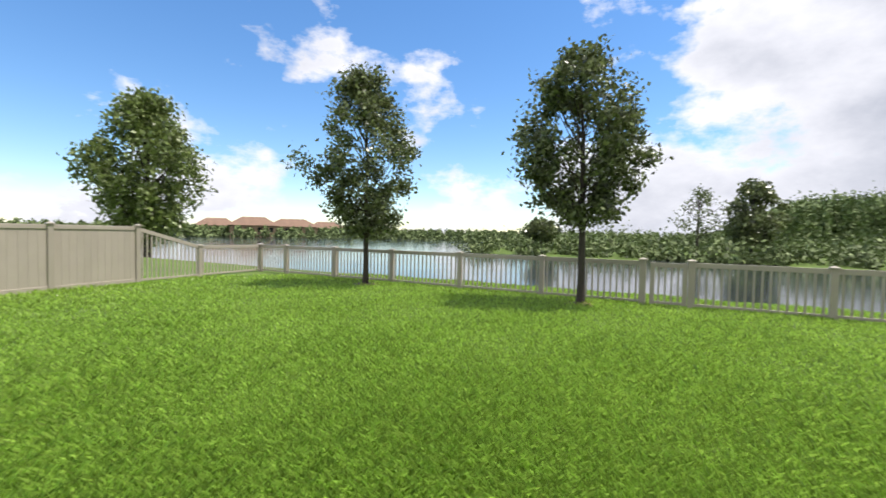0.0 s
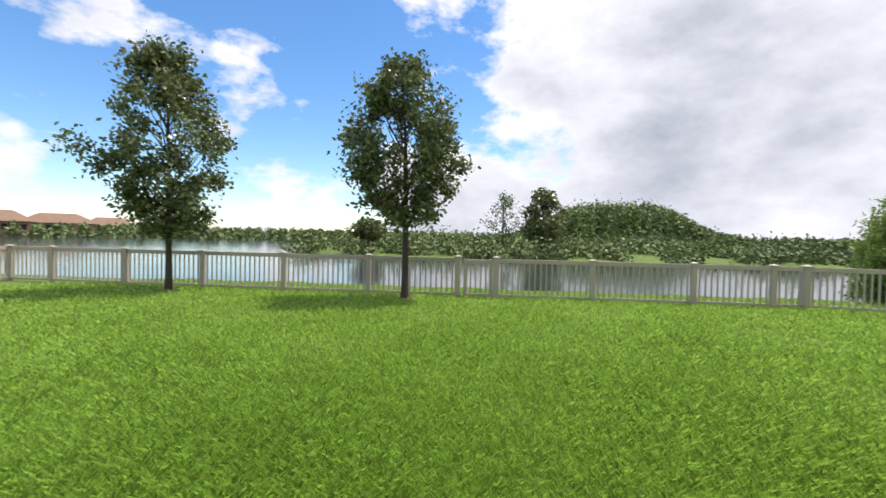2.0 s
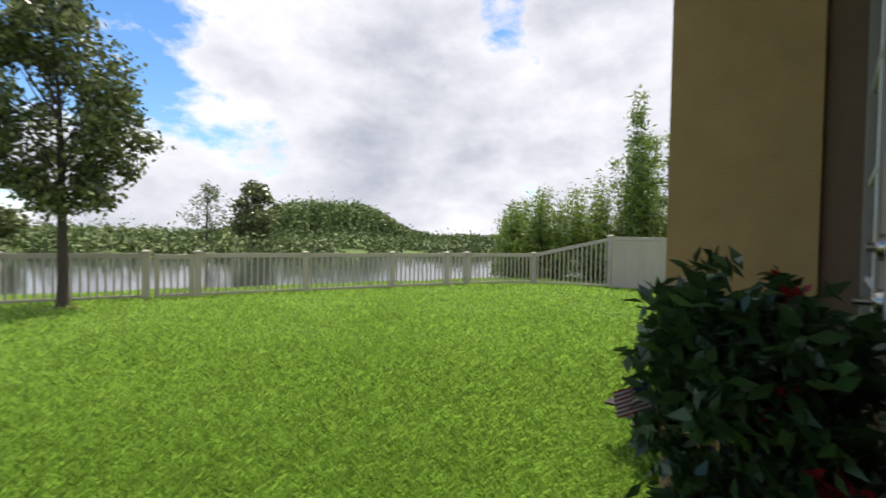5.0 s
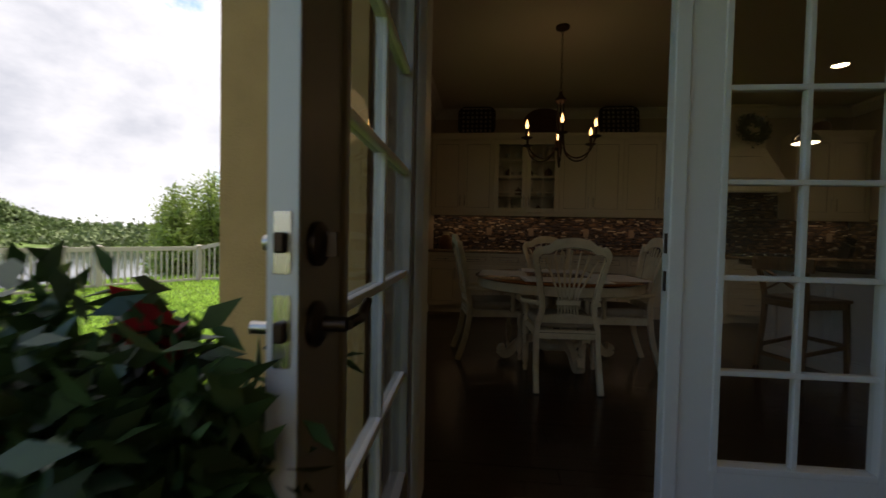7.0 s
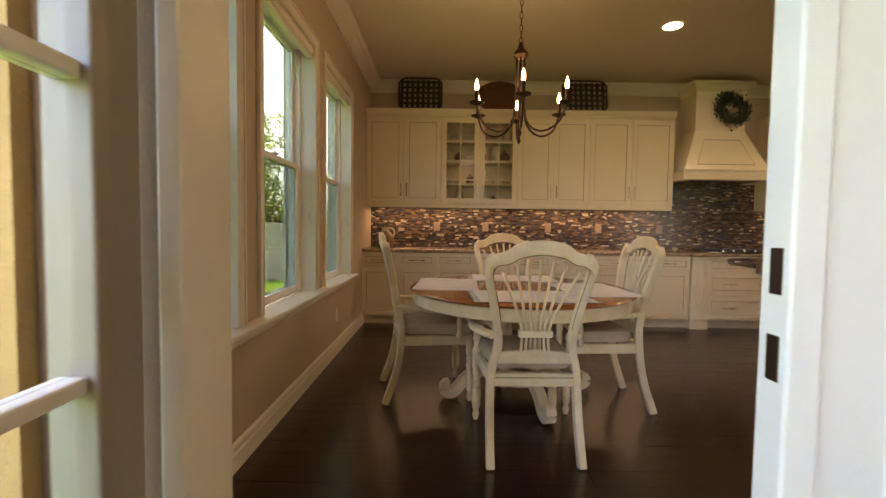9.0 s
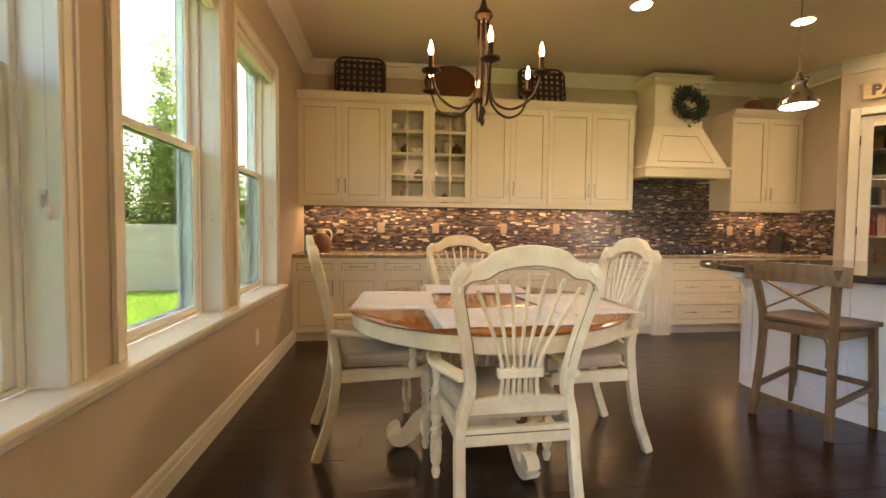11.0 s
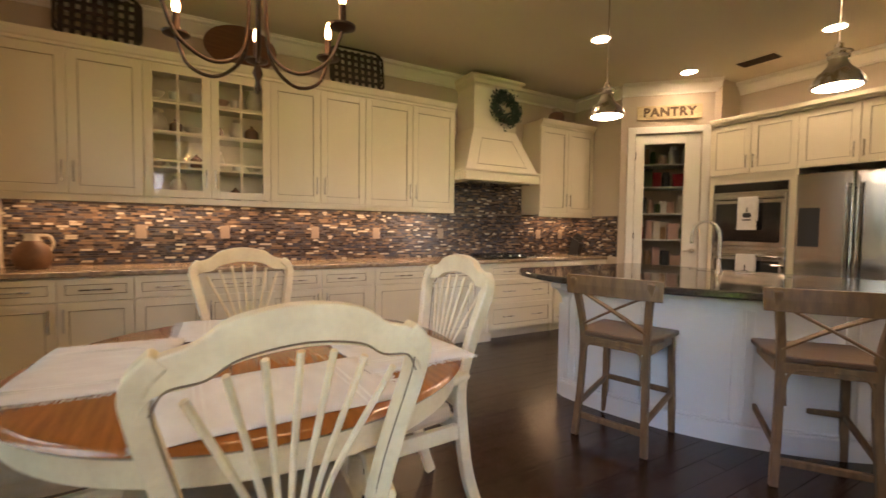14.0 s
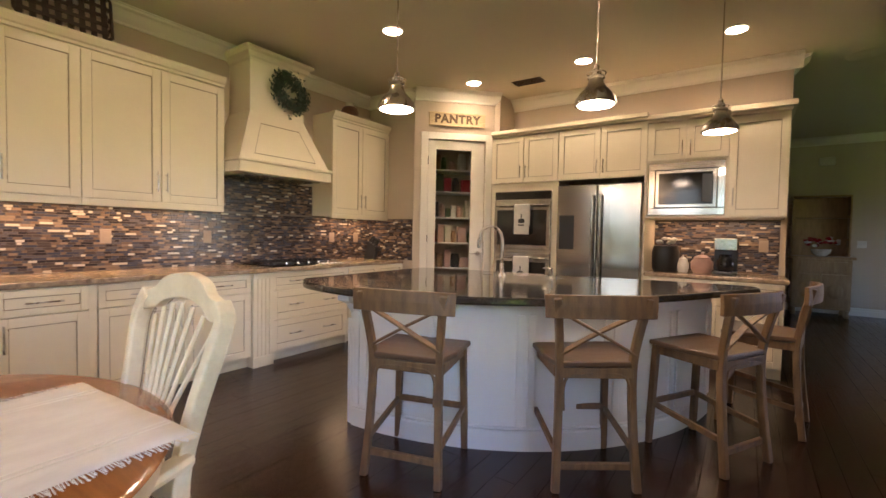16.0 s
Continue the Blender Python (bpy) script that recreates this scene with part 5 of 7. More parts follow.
# ---- island ----
EDGE = [(-1.62, -3.80), (-1.84, -3.64), (-2.25, -3.58), (-2.62, -3.64), (-3.02, -3.78), (-3.40, -4.03), (-3.72, -4.37), (-3.97, -4.76), (-4.16, -5.12), (-4.33, -5.42), (-4.42, -5.62)]
rim = [(p.x, p.y) for p in curve([(x, y, 0) for x, y in EDGE], 5)]
isl = thing("kitchen_island", "white panelled island with a curved front", "island")
C, R = (-2.15, -5.717), 1.985
faces = arc(*C, R, 92, 171, 26)
part("body", Shape().slab(faces + [(-3.95, -5.62), (-2.14, -5.28)], 0.0, 0.868), ISLAND_WHITE, isl)
part("plinth", Shape().sweep([(x, y, 0.055) for x, y in arc(*C, R + 0.008, 92, 171, 26)], [(-0.010, -0.055), (0.010, -0.055), (0.010, 0.055), (0.004, 0.065), (-0.010, 0.065)]), ISLAND_WHITE, isl)
part("plinth_bead", Shape().tube([(x, y, 0.132) for x, y in arc(*C, R + 0.006, 92, 171, 26)], 0.008, 6), ISLAND_WHITE, isl)
part("top_rail", Shape().sweep([(x, y, 0.835) for x, y in arc(*C, R + 0.007, 92, 171, 26)], [(-0.008, -0.032), (0.008, -0.032), (0.008, 0.032), (-0.008, 0.032)]), ISLAND_WHITE, isl)
for k in range(6):
    a = 93 + k * 15.4
    for q in (a, a + 1.9):
        x, y = C[0] + (R + 0.006) * math.cos(radians(q)), C[1] + (R + 0.006) * math.sin(radians(q))
        part("stile", Shape().box(-0.022, 0.022, -0.007, 0.007, 0.14, 0.80), ISLAND_WHITE, isl, bevel=0.003, m=pose(x, y, 0, 0, 0, q + 90))
cm = pose(-2.19, -3.79, 0, 0, 0, 180)
fluted(isl, 0.13, 0.70, 0.10, ISLAND_WHITE, cm @ pose(-0.02, -0.06, 0.0))
part("corbel", Shape().add([(0, 0, 0.70), (0, -0.05, 0.70), (0, -0.055, 0.74), (0, -0.10, 0.80), (0, -0.17, 0.83), (0, -0.17, 0.862), (0, 0.04, 0.862), (0, 0.04, 0.70)]
     + [(0.10, y, z) for y, z in ((0, 0.70), (-0.05, 0.70), (-0.055, 0.74), (-0.10, 0.80), (-0.17, 0.83), (-0.17, 0.862), (0.04, 0.862), (0.04, 0.70))],
     [tuple(range(8)), tuple(reversed(range(8, 16)))] + [(k, k + 8, (k + 1) % 8 + 8, (k + 1) % 8) for k in range(8)]), ISLAND_WHITE, isl, bevel=0.003, m=cm)
it = thing("island_countertop", "polished black granite island top with a rounded edge", "countertop", pose(0, 0, 0.87))
part("slab", Shape().slab(rim + [(-4.38, -5.72), (-4.25, -5.76), (-1.70, -5.32), (-1.60, -5.28)], 0, 0.048), GRANITE, it, bevel=0.014)
fa = thing("kitchen_faucet", "brushed nickel gooseneck faucet on the island", "faucet", pose(-2.62, -5.05, 0.918, 0, 0, 25))
part("base", Shape().lathe([(0.032, 0), (0.03, 0.012), (0.02, 0.03), (0.019, 0.10), (0.015, 0.11)], 16), NICKEL, fa, smooth=True)
part("spout", Shape().tube(curve([(0, 0, 0.1), (0, 0, 0.30), (0.03, 0, 0.385), (0.10, 0, 0.42), (0.17, 0, 0.385), (0.195, 0, 0.31)]), 0.0125, 10, up=(0, 1, 0)), NICKEL, fa, smooth=True)
part("spray_head", Shape().lathe([(0.014, 0), (0.018, 0.02), (0.017, 0.07), (0.012, 0.08)], 12, pose(0.197, 0, 0.235)), NICKEL, fa, smooth=True)
part("handle", Shape().tube([(0, 0.02, 0.075), (0, 0.08, 0.085)], 0.007, 8), NICKEL, fa, smooth=True)
sd = thing("soap_dispenser", "small brushed nickel soap pump on the island", "soap dispenser", pose(-3.02, -5.16, 0.918, 0, 0, 25))
part("pump", Shape().lathe([(0.022, 0), (0.02, 0.01), (0.01, 0.02), (0.009, 0.08), (0.012, 0.085), (0.0, 0.09)], 12).tube([(0, 0, 0.08), (0.07, 0, 0.085)], 0.006, 8), NICKEL, sd, smooth=True)
sk = thing("island_sink", "stainless undermount sink rim in the island top", "sink", pose(-2.75, -5.25, 0.9185, 0, 0, 9))
part("rim", Shape().box(-0.35, 0.35, -0.02, 0.10, 0, 0.002), STEEL, sk)


# ---- bar stools ----
def bar_stool(m):
    s = thing("bar_stool", "weathered oak counter stool with an X back", "bar stool", m, "stools at the island")
    for x in (-1, 1):
        part("back_leg", Shape().sweep(curve([(0.205 * x, -0.235, 0), (0.19 * x, -0.20, 0.3), (0.185 * x, -0.185, 0.6), (0.20 * x, -0.215, 0.80), (0.225 * x, -0.255, 0.97)], 6),
             [(-0.019, -0.019), (0.019, -0.019), (0.019, 0.019), (-0.019, 0.019)], up=(0, 1, 0)), STOOLWOOD, s, bevel=0.006)
        part("front_leg", Shape().sweep([(0.215 * x, 0.225, 0), (0.20 * x, 0.20, 0.62)], [(-0.019, -0.019), (0.019, -0.019), (0.019, 0.019), (-0.019, 0.019)], up=(0, 1, 0)), STOOLWOOD, s, bevel=0.006)
        part("side_stretcher", Shape().sweep([(0.197 * x, -0.205, 0.19), (0.208 * x, 0.215, 0.25)], [(-0.011, -0.016), (0.011, -0.016), (0.011, 0.016), (-0.011, 0.016)]), STOOLWOOD, s, bevel=0.003)
        part("bent_brace", Shape().tube(curve([(0.165 * x, -0.205, 0.40), (0.165 * x, -0.20, 0.52), (0.13 * x, -0.20, 0.575), (0.02 * x, -0.20, 0.588)]), 0.008, 8, up=(0, 1, 0)), STOOLWOOD, s, smooth=True)
        part("x_brace", Shape().sweep(curve([(0.19 * x, -0.20, 0.68), (0.0, -0.212 - 0.012 * x, 0.79), (-0.205 * x, -0.235, 0.90)], 6), [(-0.006, -0.017), (0.006, -0.017), (0.006, 0.017), (-0.006, 0.017)], up=(0, 1, 0.2)), STOOLWOOD, s, bevel=0.002)
    part("seat", Shape().slab([(-0.20, -0.205), (0.20, -0.205), (0.235, -0.05), (0.24, 0.225), (-0.24, 0.225), (-0.235, -0.05)], 0.615, 0.645), SEATWOOD, s, bevel=0.008)
    part("apron", Shape().box(-0.185, 0.185, -0.205, -0.18, 0.56, 0.614).box(-0.2, 0.2, 0.18, 0.205, 0.56, 0.614).box(-0.21, -0.19, -0.18, 0.18, 0.56, 0.614).box(0.19, 0.21, -0.18, 0.18, 0.56, 0.614), STOOLWOOD, s, bevel=0.004)
    part("foot_rail", Shape().box(-0.195, 0.195, -0.215, -0.19, 0.10, 0.135), STOOLWOOD, s, bevel=0.005)
    part("front_stretcher", Shape().box(-0.20, 0.20, 0.20, 0.222, 0.24, 0.275), STOOLWOOD, s, bevel=0.005)
    part("top_rail", Shape().sweep(curve([(-0.275, -0.225, 0.925), (-0.14, -0.268, 0.93), (0, -0.282, 0.932), (0.14, -0.268, 0.93), (0.275, -0.225, 0.925)], 5),
         [(-0.013, -0.058), (0.013, -0.058), (0.016, 0.0), (0.012, 0.056), (-0.012, 0.056), (-0.010, 0.0)]), STOOLWOOD, s, bevel=0.004)
    return s


stool = bar_stool(pose(-2.845, -3.625, 0, 0, 0, 196.5))
for x, y, r in ((-3.61, -4.10, 216), (-4.16, -4.74, 241), (-4.45, -5.50, 262)):
    copy_thing(stool, pose(x, y, 0, 0, 0, r))


# ---- dining table and chairs ----
TM = pose(-2.80, -1.555, 0) @ Matrix.Diagonal((0.925, 0.925, 1, 1))
tb = thing("dining_table", "round pedestal table with honey wood top and cream base", "table", TM)
part("tabletop", Shape().lathe([(0.0, 0.735), (0.79, 0.735), (0.815, 0.742), (0.825, 0.752), (0.815, 0.762), (0.80, 0.766), (0.0, 0.766)], 72), TABLEWOOD, tb, smooth=True)
part("apron", Shape().lathe([(0.70, 0.66), (0.785, 0.66), (0.795, 0.668), (0.795, 0.734), (0.70, 0.734)], 72), CREAMWOOD, tb, smooth=True)
for k in range(4):
    a = radians(45 + 90 * k)
    part("turned_column", Shape().lathe([(0.05, 0.10), (0.055, 0.14), (0.04, 0.17), (0.065, 0.25), (0.06, 0.36), (0.045, 0.44), (0.055, 0.47), (0.045, 0.50), (0.05, 0.64)], 16, pose(0.16 * math.cos(a), 0.16 * math.sin(a), 0)), CREAMWOOD, tb, smooth=True)
    b = radians(12 + 90 * k)
    d = Vector((math.cos(b), math.sin(b), 0))
    pth = [d * r + Vector((0, 0, z)) for r, z in ((0.10, 0.17), (0.26, 0.19), (0.40, 0.14), (0.47, 0.07), (0.52, 0.045), (0.565, 0.06), (0.56, 0.095), (0.53, 0.10))]
    part("scroll_foot", Shape().sweep(curve(pth, 5), [(-0.035, -0.035), (0.035, -0.035), (0.035, 0.035), (-0.035, 0.035)], up=(0, 0, 1) if k else (0, 0, 1)), CREAMWOOD, tb, bevel=0.006)
part("top_block", Shape().box(-0.2, 0.2, -0.2, 0.2, 0.60, 0.639), CREAMWOOD, tb, bevel=0.006)
part("pedestal_base", Shape().lathe([(0.20, 0.11), (0.22, 0.13), (0.22, 0.17), (0.19, 0.19)], 24), CREAMWOOD, tb, smooth=True)

random.seed(8)


def placemat(m):
    p = thing("placemat", "fringed grey-white woven placemat with pale stripes", "placemat", m, "placemats on the table")
    n = 12
    v = [(0.46 * (i / n - 0.5), 0.345 * (j / 8 - 0.5), 0.002 + 0.0015 * math.sin(i * 1.3 + j)) for j in range(9) for i in range(n + 1)]
    s = Shape().add(v, [(j * (n + 1) + i, j * (n + 1) + i + 1, (j + 1) * (n + 1) + i + 1, (j + 1) * (n + 1) + i) for j in range(8) for i in range(n)])
    c = part("cloth", s, LINEN, p, smooth=True)
    md = c.modifiers.new("thick", "SOLIDIFY")
    md.thickness = 0.002
    for x in (-0.16, -0.145, 0.14, 0.155):
        part("stripe", Shape().box(x, x + 0.005, -0.168, 0.168, 0.0035, 0.0055), WHITE, p)
    fr = Shape()
    for k in range(76):
        for side in (-1, 1):
            y = -0.17 + 0.34 * k / 75
            fr.tube([(0.228 * side, y, 0.003), ((0.245 + random.uniform(0, 0.012)) * side, y + random.uniform(-0.004, 0.004), 0.0022)], 0.0011, 3)
    tagged(part("fringe", fr, WHITE, p), kind="stuff")
    part("hem", Shape().box(-0.23, 0.23, -0.174, -0.170, 0.0006, 0.004), LINEN_DARK, p)
    return p


for k, (dx, dy, r) in enumerate(((-0.47, 0.02, 92), (0.06, 0.50, -3), (0.48, -0.02, 88), (-0.12, -0.46, 184))):
    placemat(pose(-2.80 + dx, -1.555 + dy, 0.7665, 0, 0, r) @ Matrix.Diagonal((1.36, 1.25, 1, 1)))


def dining_chair(m):
    """Faces +y; back at -y."""
    c = thing("dining_chair", "antiqued cream armchair with a wheat-sheaf spindle back", "chair", m, "chairs round the table")
    for x in (-1, 1):
        pth = curve([(0.225 * x, -0.33, 0), (0.222 * x, -0.255, 0.22), (0.215 * x, -0.225, 0.44), (0.185 * x, -0.24, 0.58), (0.205 * x, -0.27, 0.74), (0.245 * x, -0.31, 0.92), (0.248 * x, -0.33, 0.985), (0.215 * x, -0.335, 1.025)], 5)
        part("back_post", Shape().sweep(pth, [(-0.02, -0.024), (0.02, -0.024), (0.02, 0.024), (-0.02, 0.024)], up=(0, 1, 0)), CREAMWOOD, c, bevel=0.007)
        part("front_leg", Shape().lathe([(0.014, 0), (0.022, 0.03), (0.015, 0.055), (0.024, 0.075), (0.028, 0.14), (0.02, 0.26), (0.026, 0.285), (0.02, 0.30), (0.028, 0.32), (0.028, 0.42)], 14, pose(0.235 * x, 0.235, 0)), CREAMWOOD, c, smooth=True)
        helix = [(0.235 * x + 0.0215 * math.cos(t), 0.235 + 0.0215 * math.sin(t), 0.085 + 0.165 * t / (8 * math.pi)) for t in [8 * math.pi * j / 64 for j in range(65)]]
        part("rope_turning", Shape().tube(helix, 0.0075, 5), CREAMWOOD, c, smooth=True)
        part("post_line", Shape().tube(curve([(0.168 * x, -0.262, 0.60), (0.186 * x, -0.293, 0.74), (0.226 * x, -0.334, 0.92), (0.226 * x, -0.352, 0.965)], 4), 0.0018, 4, up=(0, 1, 0)), WORN, c)
        part("arm_post", Shape().lathe([(0.02, 0.42), (0.024, 0.45), (0.014, 0.47), (0.022, 0.51), (0.018, 0.555), (0.022, 0.575), (0.016, 0.60)], 12, pose(0.245 * x, 0.16, 0)), CREAMWOOD, c, smooth=True)
        part("arm", Shape().sweep(curve([(0.205 * x, -0.25, 0.625), (0.235 * x, -0.14, 0.615), (0.275 * x, 0.02, 0.610), (0.262 * x, 0.16, 0.612), (0.25 * x, 0.225, 0.602)], 5),
             [(-0.026, -0.014), (0.026, -0.014), (0.03, 0.0), (0.024, 0.014), (-0.024, 0.014), (-0.03, 0.0)]), CREAMWOOD, c, bevel=0.004)
        part("side_rail", Shape().sweep([(0.215 * x, -0.21, 0.405), (0.235 * x, 0.22, 0.405)], [(-0.014, -0.03), (0.014, -0.03), (0.014, 0.03), (-0.014, 0.03)]), CREAMWOOD, c, bevel=0.004)
    part("front_rail", Shape().box(-0.225, 0.225, 0.222, 0.25, 0.375, 0.435), CREAMWOOD, c, bevel=0.005)
    part("rear_rail", Shape().box(-0.205, 0.205, -0.245, -0.215, 0.37, 0.435), CREAMWOOD, c, bevel=0.005)
    part("rail_line", Shape().box(-0.20, 0.20, -0.2475, -0.2455, 0.413, 0.417), WORN, c)
    cush = [(-0.20, -0.195), (0.20, -0.195), (0.225, 0.0), (0.245, 0.245), (0.0, 0.262), (-0.245, 0.245), (-0.225, 0.0)]
    part("cushion", Shape().slab(cush, 0.437, 0.512), CUSHION, c, bevel=0.028)
    top = curve([(-0.248, -0.333, 0.965), (-0.225, -0.337, 1.012), (-0.165, -0.342, 1.032), (-0.11, -0.35, 1.068), (0, -0.357, 1.085), (0.11, -0.35, 1.068), (0.165, -0.342, 1.032), (0.225, -0.337, 1.012), (0.248, -0.333, 0.965)], 5)
    hs = [0.020 + 0.018 * math.sin(math.pi * k / (len(top) - 1)) for k in range(len(top))]
    v, f = [], []
    for p, h in zip(top, hs):
        v += [(p.x, p.y - 0.017, p.z + 0.012), (p.x, p.y + 0.017, p.z + 0.012), (p.x, p.y + 0.02, p.z - h * 1.7), (p.x, p.y - 0.014, p.z - h * 1.7)]
    f = [(3, 2, 1, 0), tuple(4 * (len(top) - 1) + k for k in range(4))] + [(4 * r + k, 4 * r + (k + 1) % 4, 4 * r + 4 + (k + 1) % 4, 4 * r + 4 + k) for r in range(len(top) - 1) for k in range(4)]
    part("crest_rail", Shape().add(v, f), CREAMWOOD, c, bevel=0.006)
    line = Shape().tube([(p.x * 0.93, p.y - 0.0165, p.z - h * 1.7 + 0.008) for p, h in zip(top, hs)], 0.002, 4)
    part("bead_line", line, WORN, c)
    part("sheaf_band", Shape().box(-0.085, 0.085, -0.264, -0.234, 0.618, 0.653), CREAMWOOD, c, bevel=0.006)
    part("lower_rail", Shape().add([(-0.19, -0.245, 0.485), (0.19, -0.245, 0.485), (0.19, -0.218, 0.485), (-0.19, -0.218, 0.485), (-0.185, -0.252, 0.54), (0.185, -0.252, 0.54), (0.185, -0.226, 0.54), (-0.185, -0.226, 0.54),
                                    (0, -0.252, 0.558), (0, -0.226, 0.558)], [(3, 2, 1, 0), (0, 1, 5, 8, 4), (1, 2, 6, 5), (2, 3, 7, 9, 6), (3, 0, 4, 7), (4, 8, 9, 7), (8, 5, 6, 9)]), CREAMWOOD, c, bevel=0.005)
    for k in range(7):
        q = (k - 3) / 3
        zt = 1.005 - 0.055 * q * q
        part("spindle", Shape().tube(curve([(0.072 * q, -0.243, 0.545), (0.066 * q, -0.247, 0.62), (0.085 * q, -0.262, 0.72), (0.185 * q, -0.337, zt)], 4), 0.0075, 7, up=(0, 1, 0)), CREAMWOOD, c, smooth=True)
    return c


SIZE = Matrix.Diagonal((1.0, 1.0, 1.015, 1))
chair = dining_chair(pose(-3.44, -1.48, 0, 0, 0, -88) @ SIZE)
copy_thing(chair, pose(-2.74, -0.94, 0, 0, 0, 190) @ SIZE)
copy_thing(chair, pose(-2.25, -1.62, 0, 0, 0, 100) @ SIZE)
copy_thing(chair, pose(-2.88, -2.045, 0, 0, 0, 1) @ SIZE)

# ---- lamps ----
WARM = (1.0, 0.67, 0.36)
CH = (-2.70, -1.55)
ch = thing("chandelier", "dark bronze six-arm candle chandelier over the table", "chandelier", pose(*CH, -0.04))
part("stem", Shape().lathe([(0.004, 1.81), (0.014, 1.83), (0.008, 1.86), (0.02, 1.89), (0.012, 1.92)], 12), BRONZE, ch, smooth=True)
part("crown_cap", Shape().lathe([(0.03, 2.40), (0.055, 2.43), (0.05, 2.45), (0.025, 2.475), (0.012, 2.52), (0.0, 2.525)], 14), BRONZE, ch, smooth=True)
for k in range(6):
    a = radians(-6 + 60 * k)
    d = Vector((math.cos(a), math.sin(a), 0))
    tip = 0.345
    arm = part("arm", Shape().tube(curve([d * 0.03 + Vector((0, 0, 2.42)), d * 0.035 + Vector((0, 0, 2.15)), d * 0.06 + Vector((0, 0, 1.96)), d * 0.17 + Vector((0, 0, 1.885)), d * 0.29 + Vector((0, 0, 1.93)), d * tip + Vector((0, 0, 2.045))], 6), 0.0075, 8), BRONZE, ch, smooth=True)
    part("drip_pan", Shape().lathe([(0.012, 2.04), (0.05, 2.055), (0.052, 2.062), (0.014, 2.06)], 16, pose(d.x * tip, d.y * tip, 0)), BRONZE, arm, smooth=True)
    part("candle_sleeve", Shape().lathe([(0.014, 2.06), (0.014, 2.14), (0.0, 2.141)], 12, pose(d.x * tip, d.y * tip, 0)), BRONZE, arm, smooth=True)
    part("flame_bulb", Shape().lathe([(0.008, 2.141), (0.0145, 2.162), (0.012, 2.183), (0.004, 2.213), (0.0, 2.224)], 12, pose(d.x * tip, d.y * tip, 0)), BULB, arm, "lit flame-tip bulb", smooth=True)
links = Shape()
for k in range(13):
    z = 2.53 + 0.045 * k
    links.tube([Vector((0.011 * math.cos(t) * (k % 2), 0.011 * math.cos(t) * ((k + 1) % 2), z + 0.027 * math.sin(t))) for t in [2 * math.pi * j / 10 for j in range(10)]], 0.0025, 5, up=(0.7, 0.7, 0), closed=True)
part("chain", links, BRONZE, ch)
part("canopy", Shape().lathe([(0.012, 3.075), (0.06, 3.095), (0.065, 3.119)], 18), BRONZE, ch, smooth=True)
lamp("POINT", LAMPS * 72, WARM, pose(CH[0], CH[1], 2.26), 0.28)

for x, y in ((-2.46, -3.85), (-3.55, -4.39), (-4.13, -5.51)):
    p = thing("pendant_lamp", "brushed nickel schoolhouse pendant lamp over the island", "pendant lamp", pose(x, y, 2.05), "island pendants")
    part("shade", Shape().lathe([(0.118, 0.0), (0.122, 0.008), (0.115, 0.035), (0.09, 0.07), (0.06, 0.10), (0.045, 0.125), (0.042, 0.15), (0.05, 0.155), (0.05, 0.165), (0.03, 0.175), (0.03, 0.20), (0.018, 0.21), (0.018, 0.23), (0.006, 0.24)], 28), NICKEL, p, smooth=True)
    part("socket_band", Shape().tube([(0.055 * math.cos(t), 0.055 * math.sin(t), 0.185) for t in [2 * math.pi * j / 20 for j in range(20)]], 0.004, 6, closed=True), NICKEL, p)
    part("diffuser", Shape().lathe([(0.0, -0.012), (0.07, -0.008), (0.112, 0.002), (0.112, 0.006)], 28), SHADEGLOW, p, "glowing white diffuser", smooth=True)
    part("rod", Shape().tube([(0, 0, 0.24), (0, 0, CEIL_Z - 2.05 - 0.02)], 0.005, 8, up=(0, 1, 0)), NICKEL, p, smooth=True)
    part("canopy", Shape().lathe([(0.008, CEIL_Z - 2.05 - 0.03), (0.06, CEIL_Z - 2.05 - 0.012), (0.062, CEIL_Z - 2.05 - 0.001)], 18), NICKEL, p, smooth=True)
    lamp("SPOT", LAMPS * 13, WARM, pose(x, y, 2.02), 0.1).data.spot_size = radians(150)

for x, y in ((-1.70, -3.12), (-1.65, -4.71), (-1.58, -6.25), (-2.88, -6.27), (-4.19, -6.28), (-4.30, -3.12)):
    c = thing("recessed_light", "round recessed ceiling light with white trim", "ceiling light", pose(x, y, CEIL_Z), "recessed lights")
    part("trim_ring", Shape().tube([(0.085 * math.cos(t), 0.085 * math.sin(t), -0.004) for t in [2 * math.pi * j / 24 for j in range(24)]], 0.010, 6, closed=True), WHITE, c, smooth=True)
    part("lens", Shape().lathe([(0.0, -0.007), (0.082, -0.007), (0.082, -0.001), (0.0, -0.001)], 24), CANGLOW, c)
    lamp("SPOT", LAMPS * (10 if y > -5 else 3.5), WARM, pose(x, y, CEIL_Z - 0.03), 0.07).data.spot_size = radians(112)

for y0, y1 in ((-0.1, -1.9), (-1.98, -3.8), (-5.22, -6.05)):
    u = thing("under_cabinet_light", "thin warm strip light under the wall cabinets", "strip light", pose(-0.2, (y0 + y1) / 2, UZ0 - 0.002), "under-cabinet strips")
    part("housing", Shape().box(-0.03, 0.03, -abs(y1 - y0) / 2, abs(y1 - y0) / 2, -0.014, 0), WHITE, u)
    lamp("AREA", LAMPS * 20 * abs(y1 - y0), WARM, pose(-0.16, (y0 + y1) / 2, UZ0 - 0.02), 0.03, abs(y1 - y0) - 0.1)
lamp("AREA", LAMPS * 17, WARM, pose(-4.05, -7.05, 1.455), 1.0, 0.03)

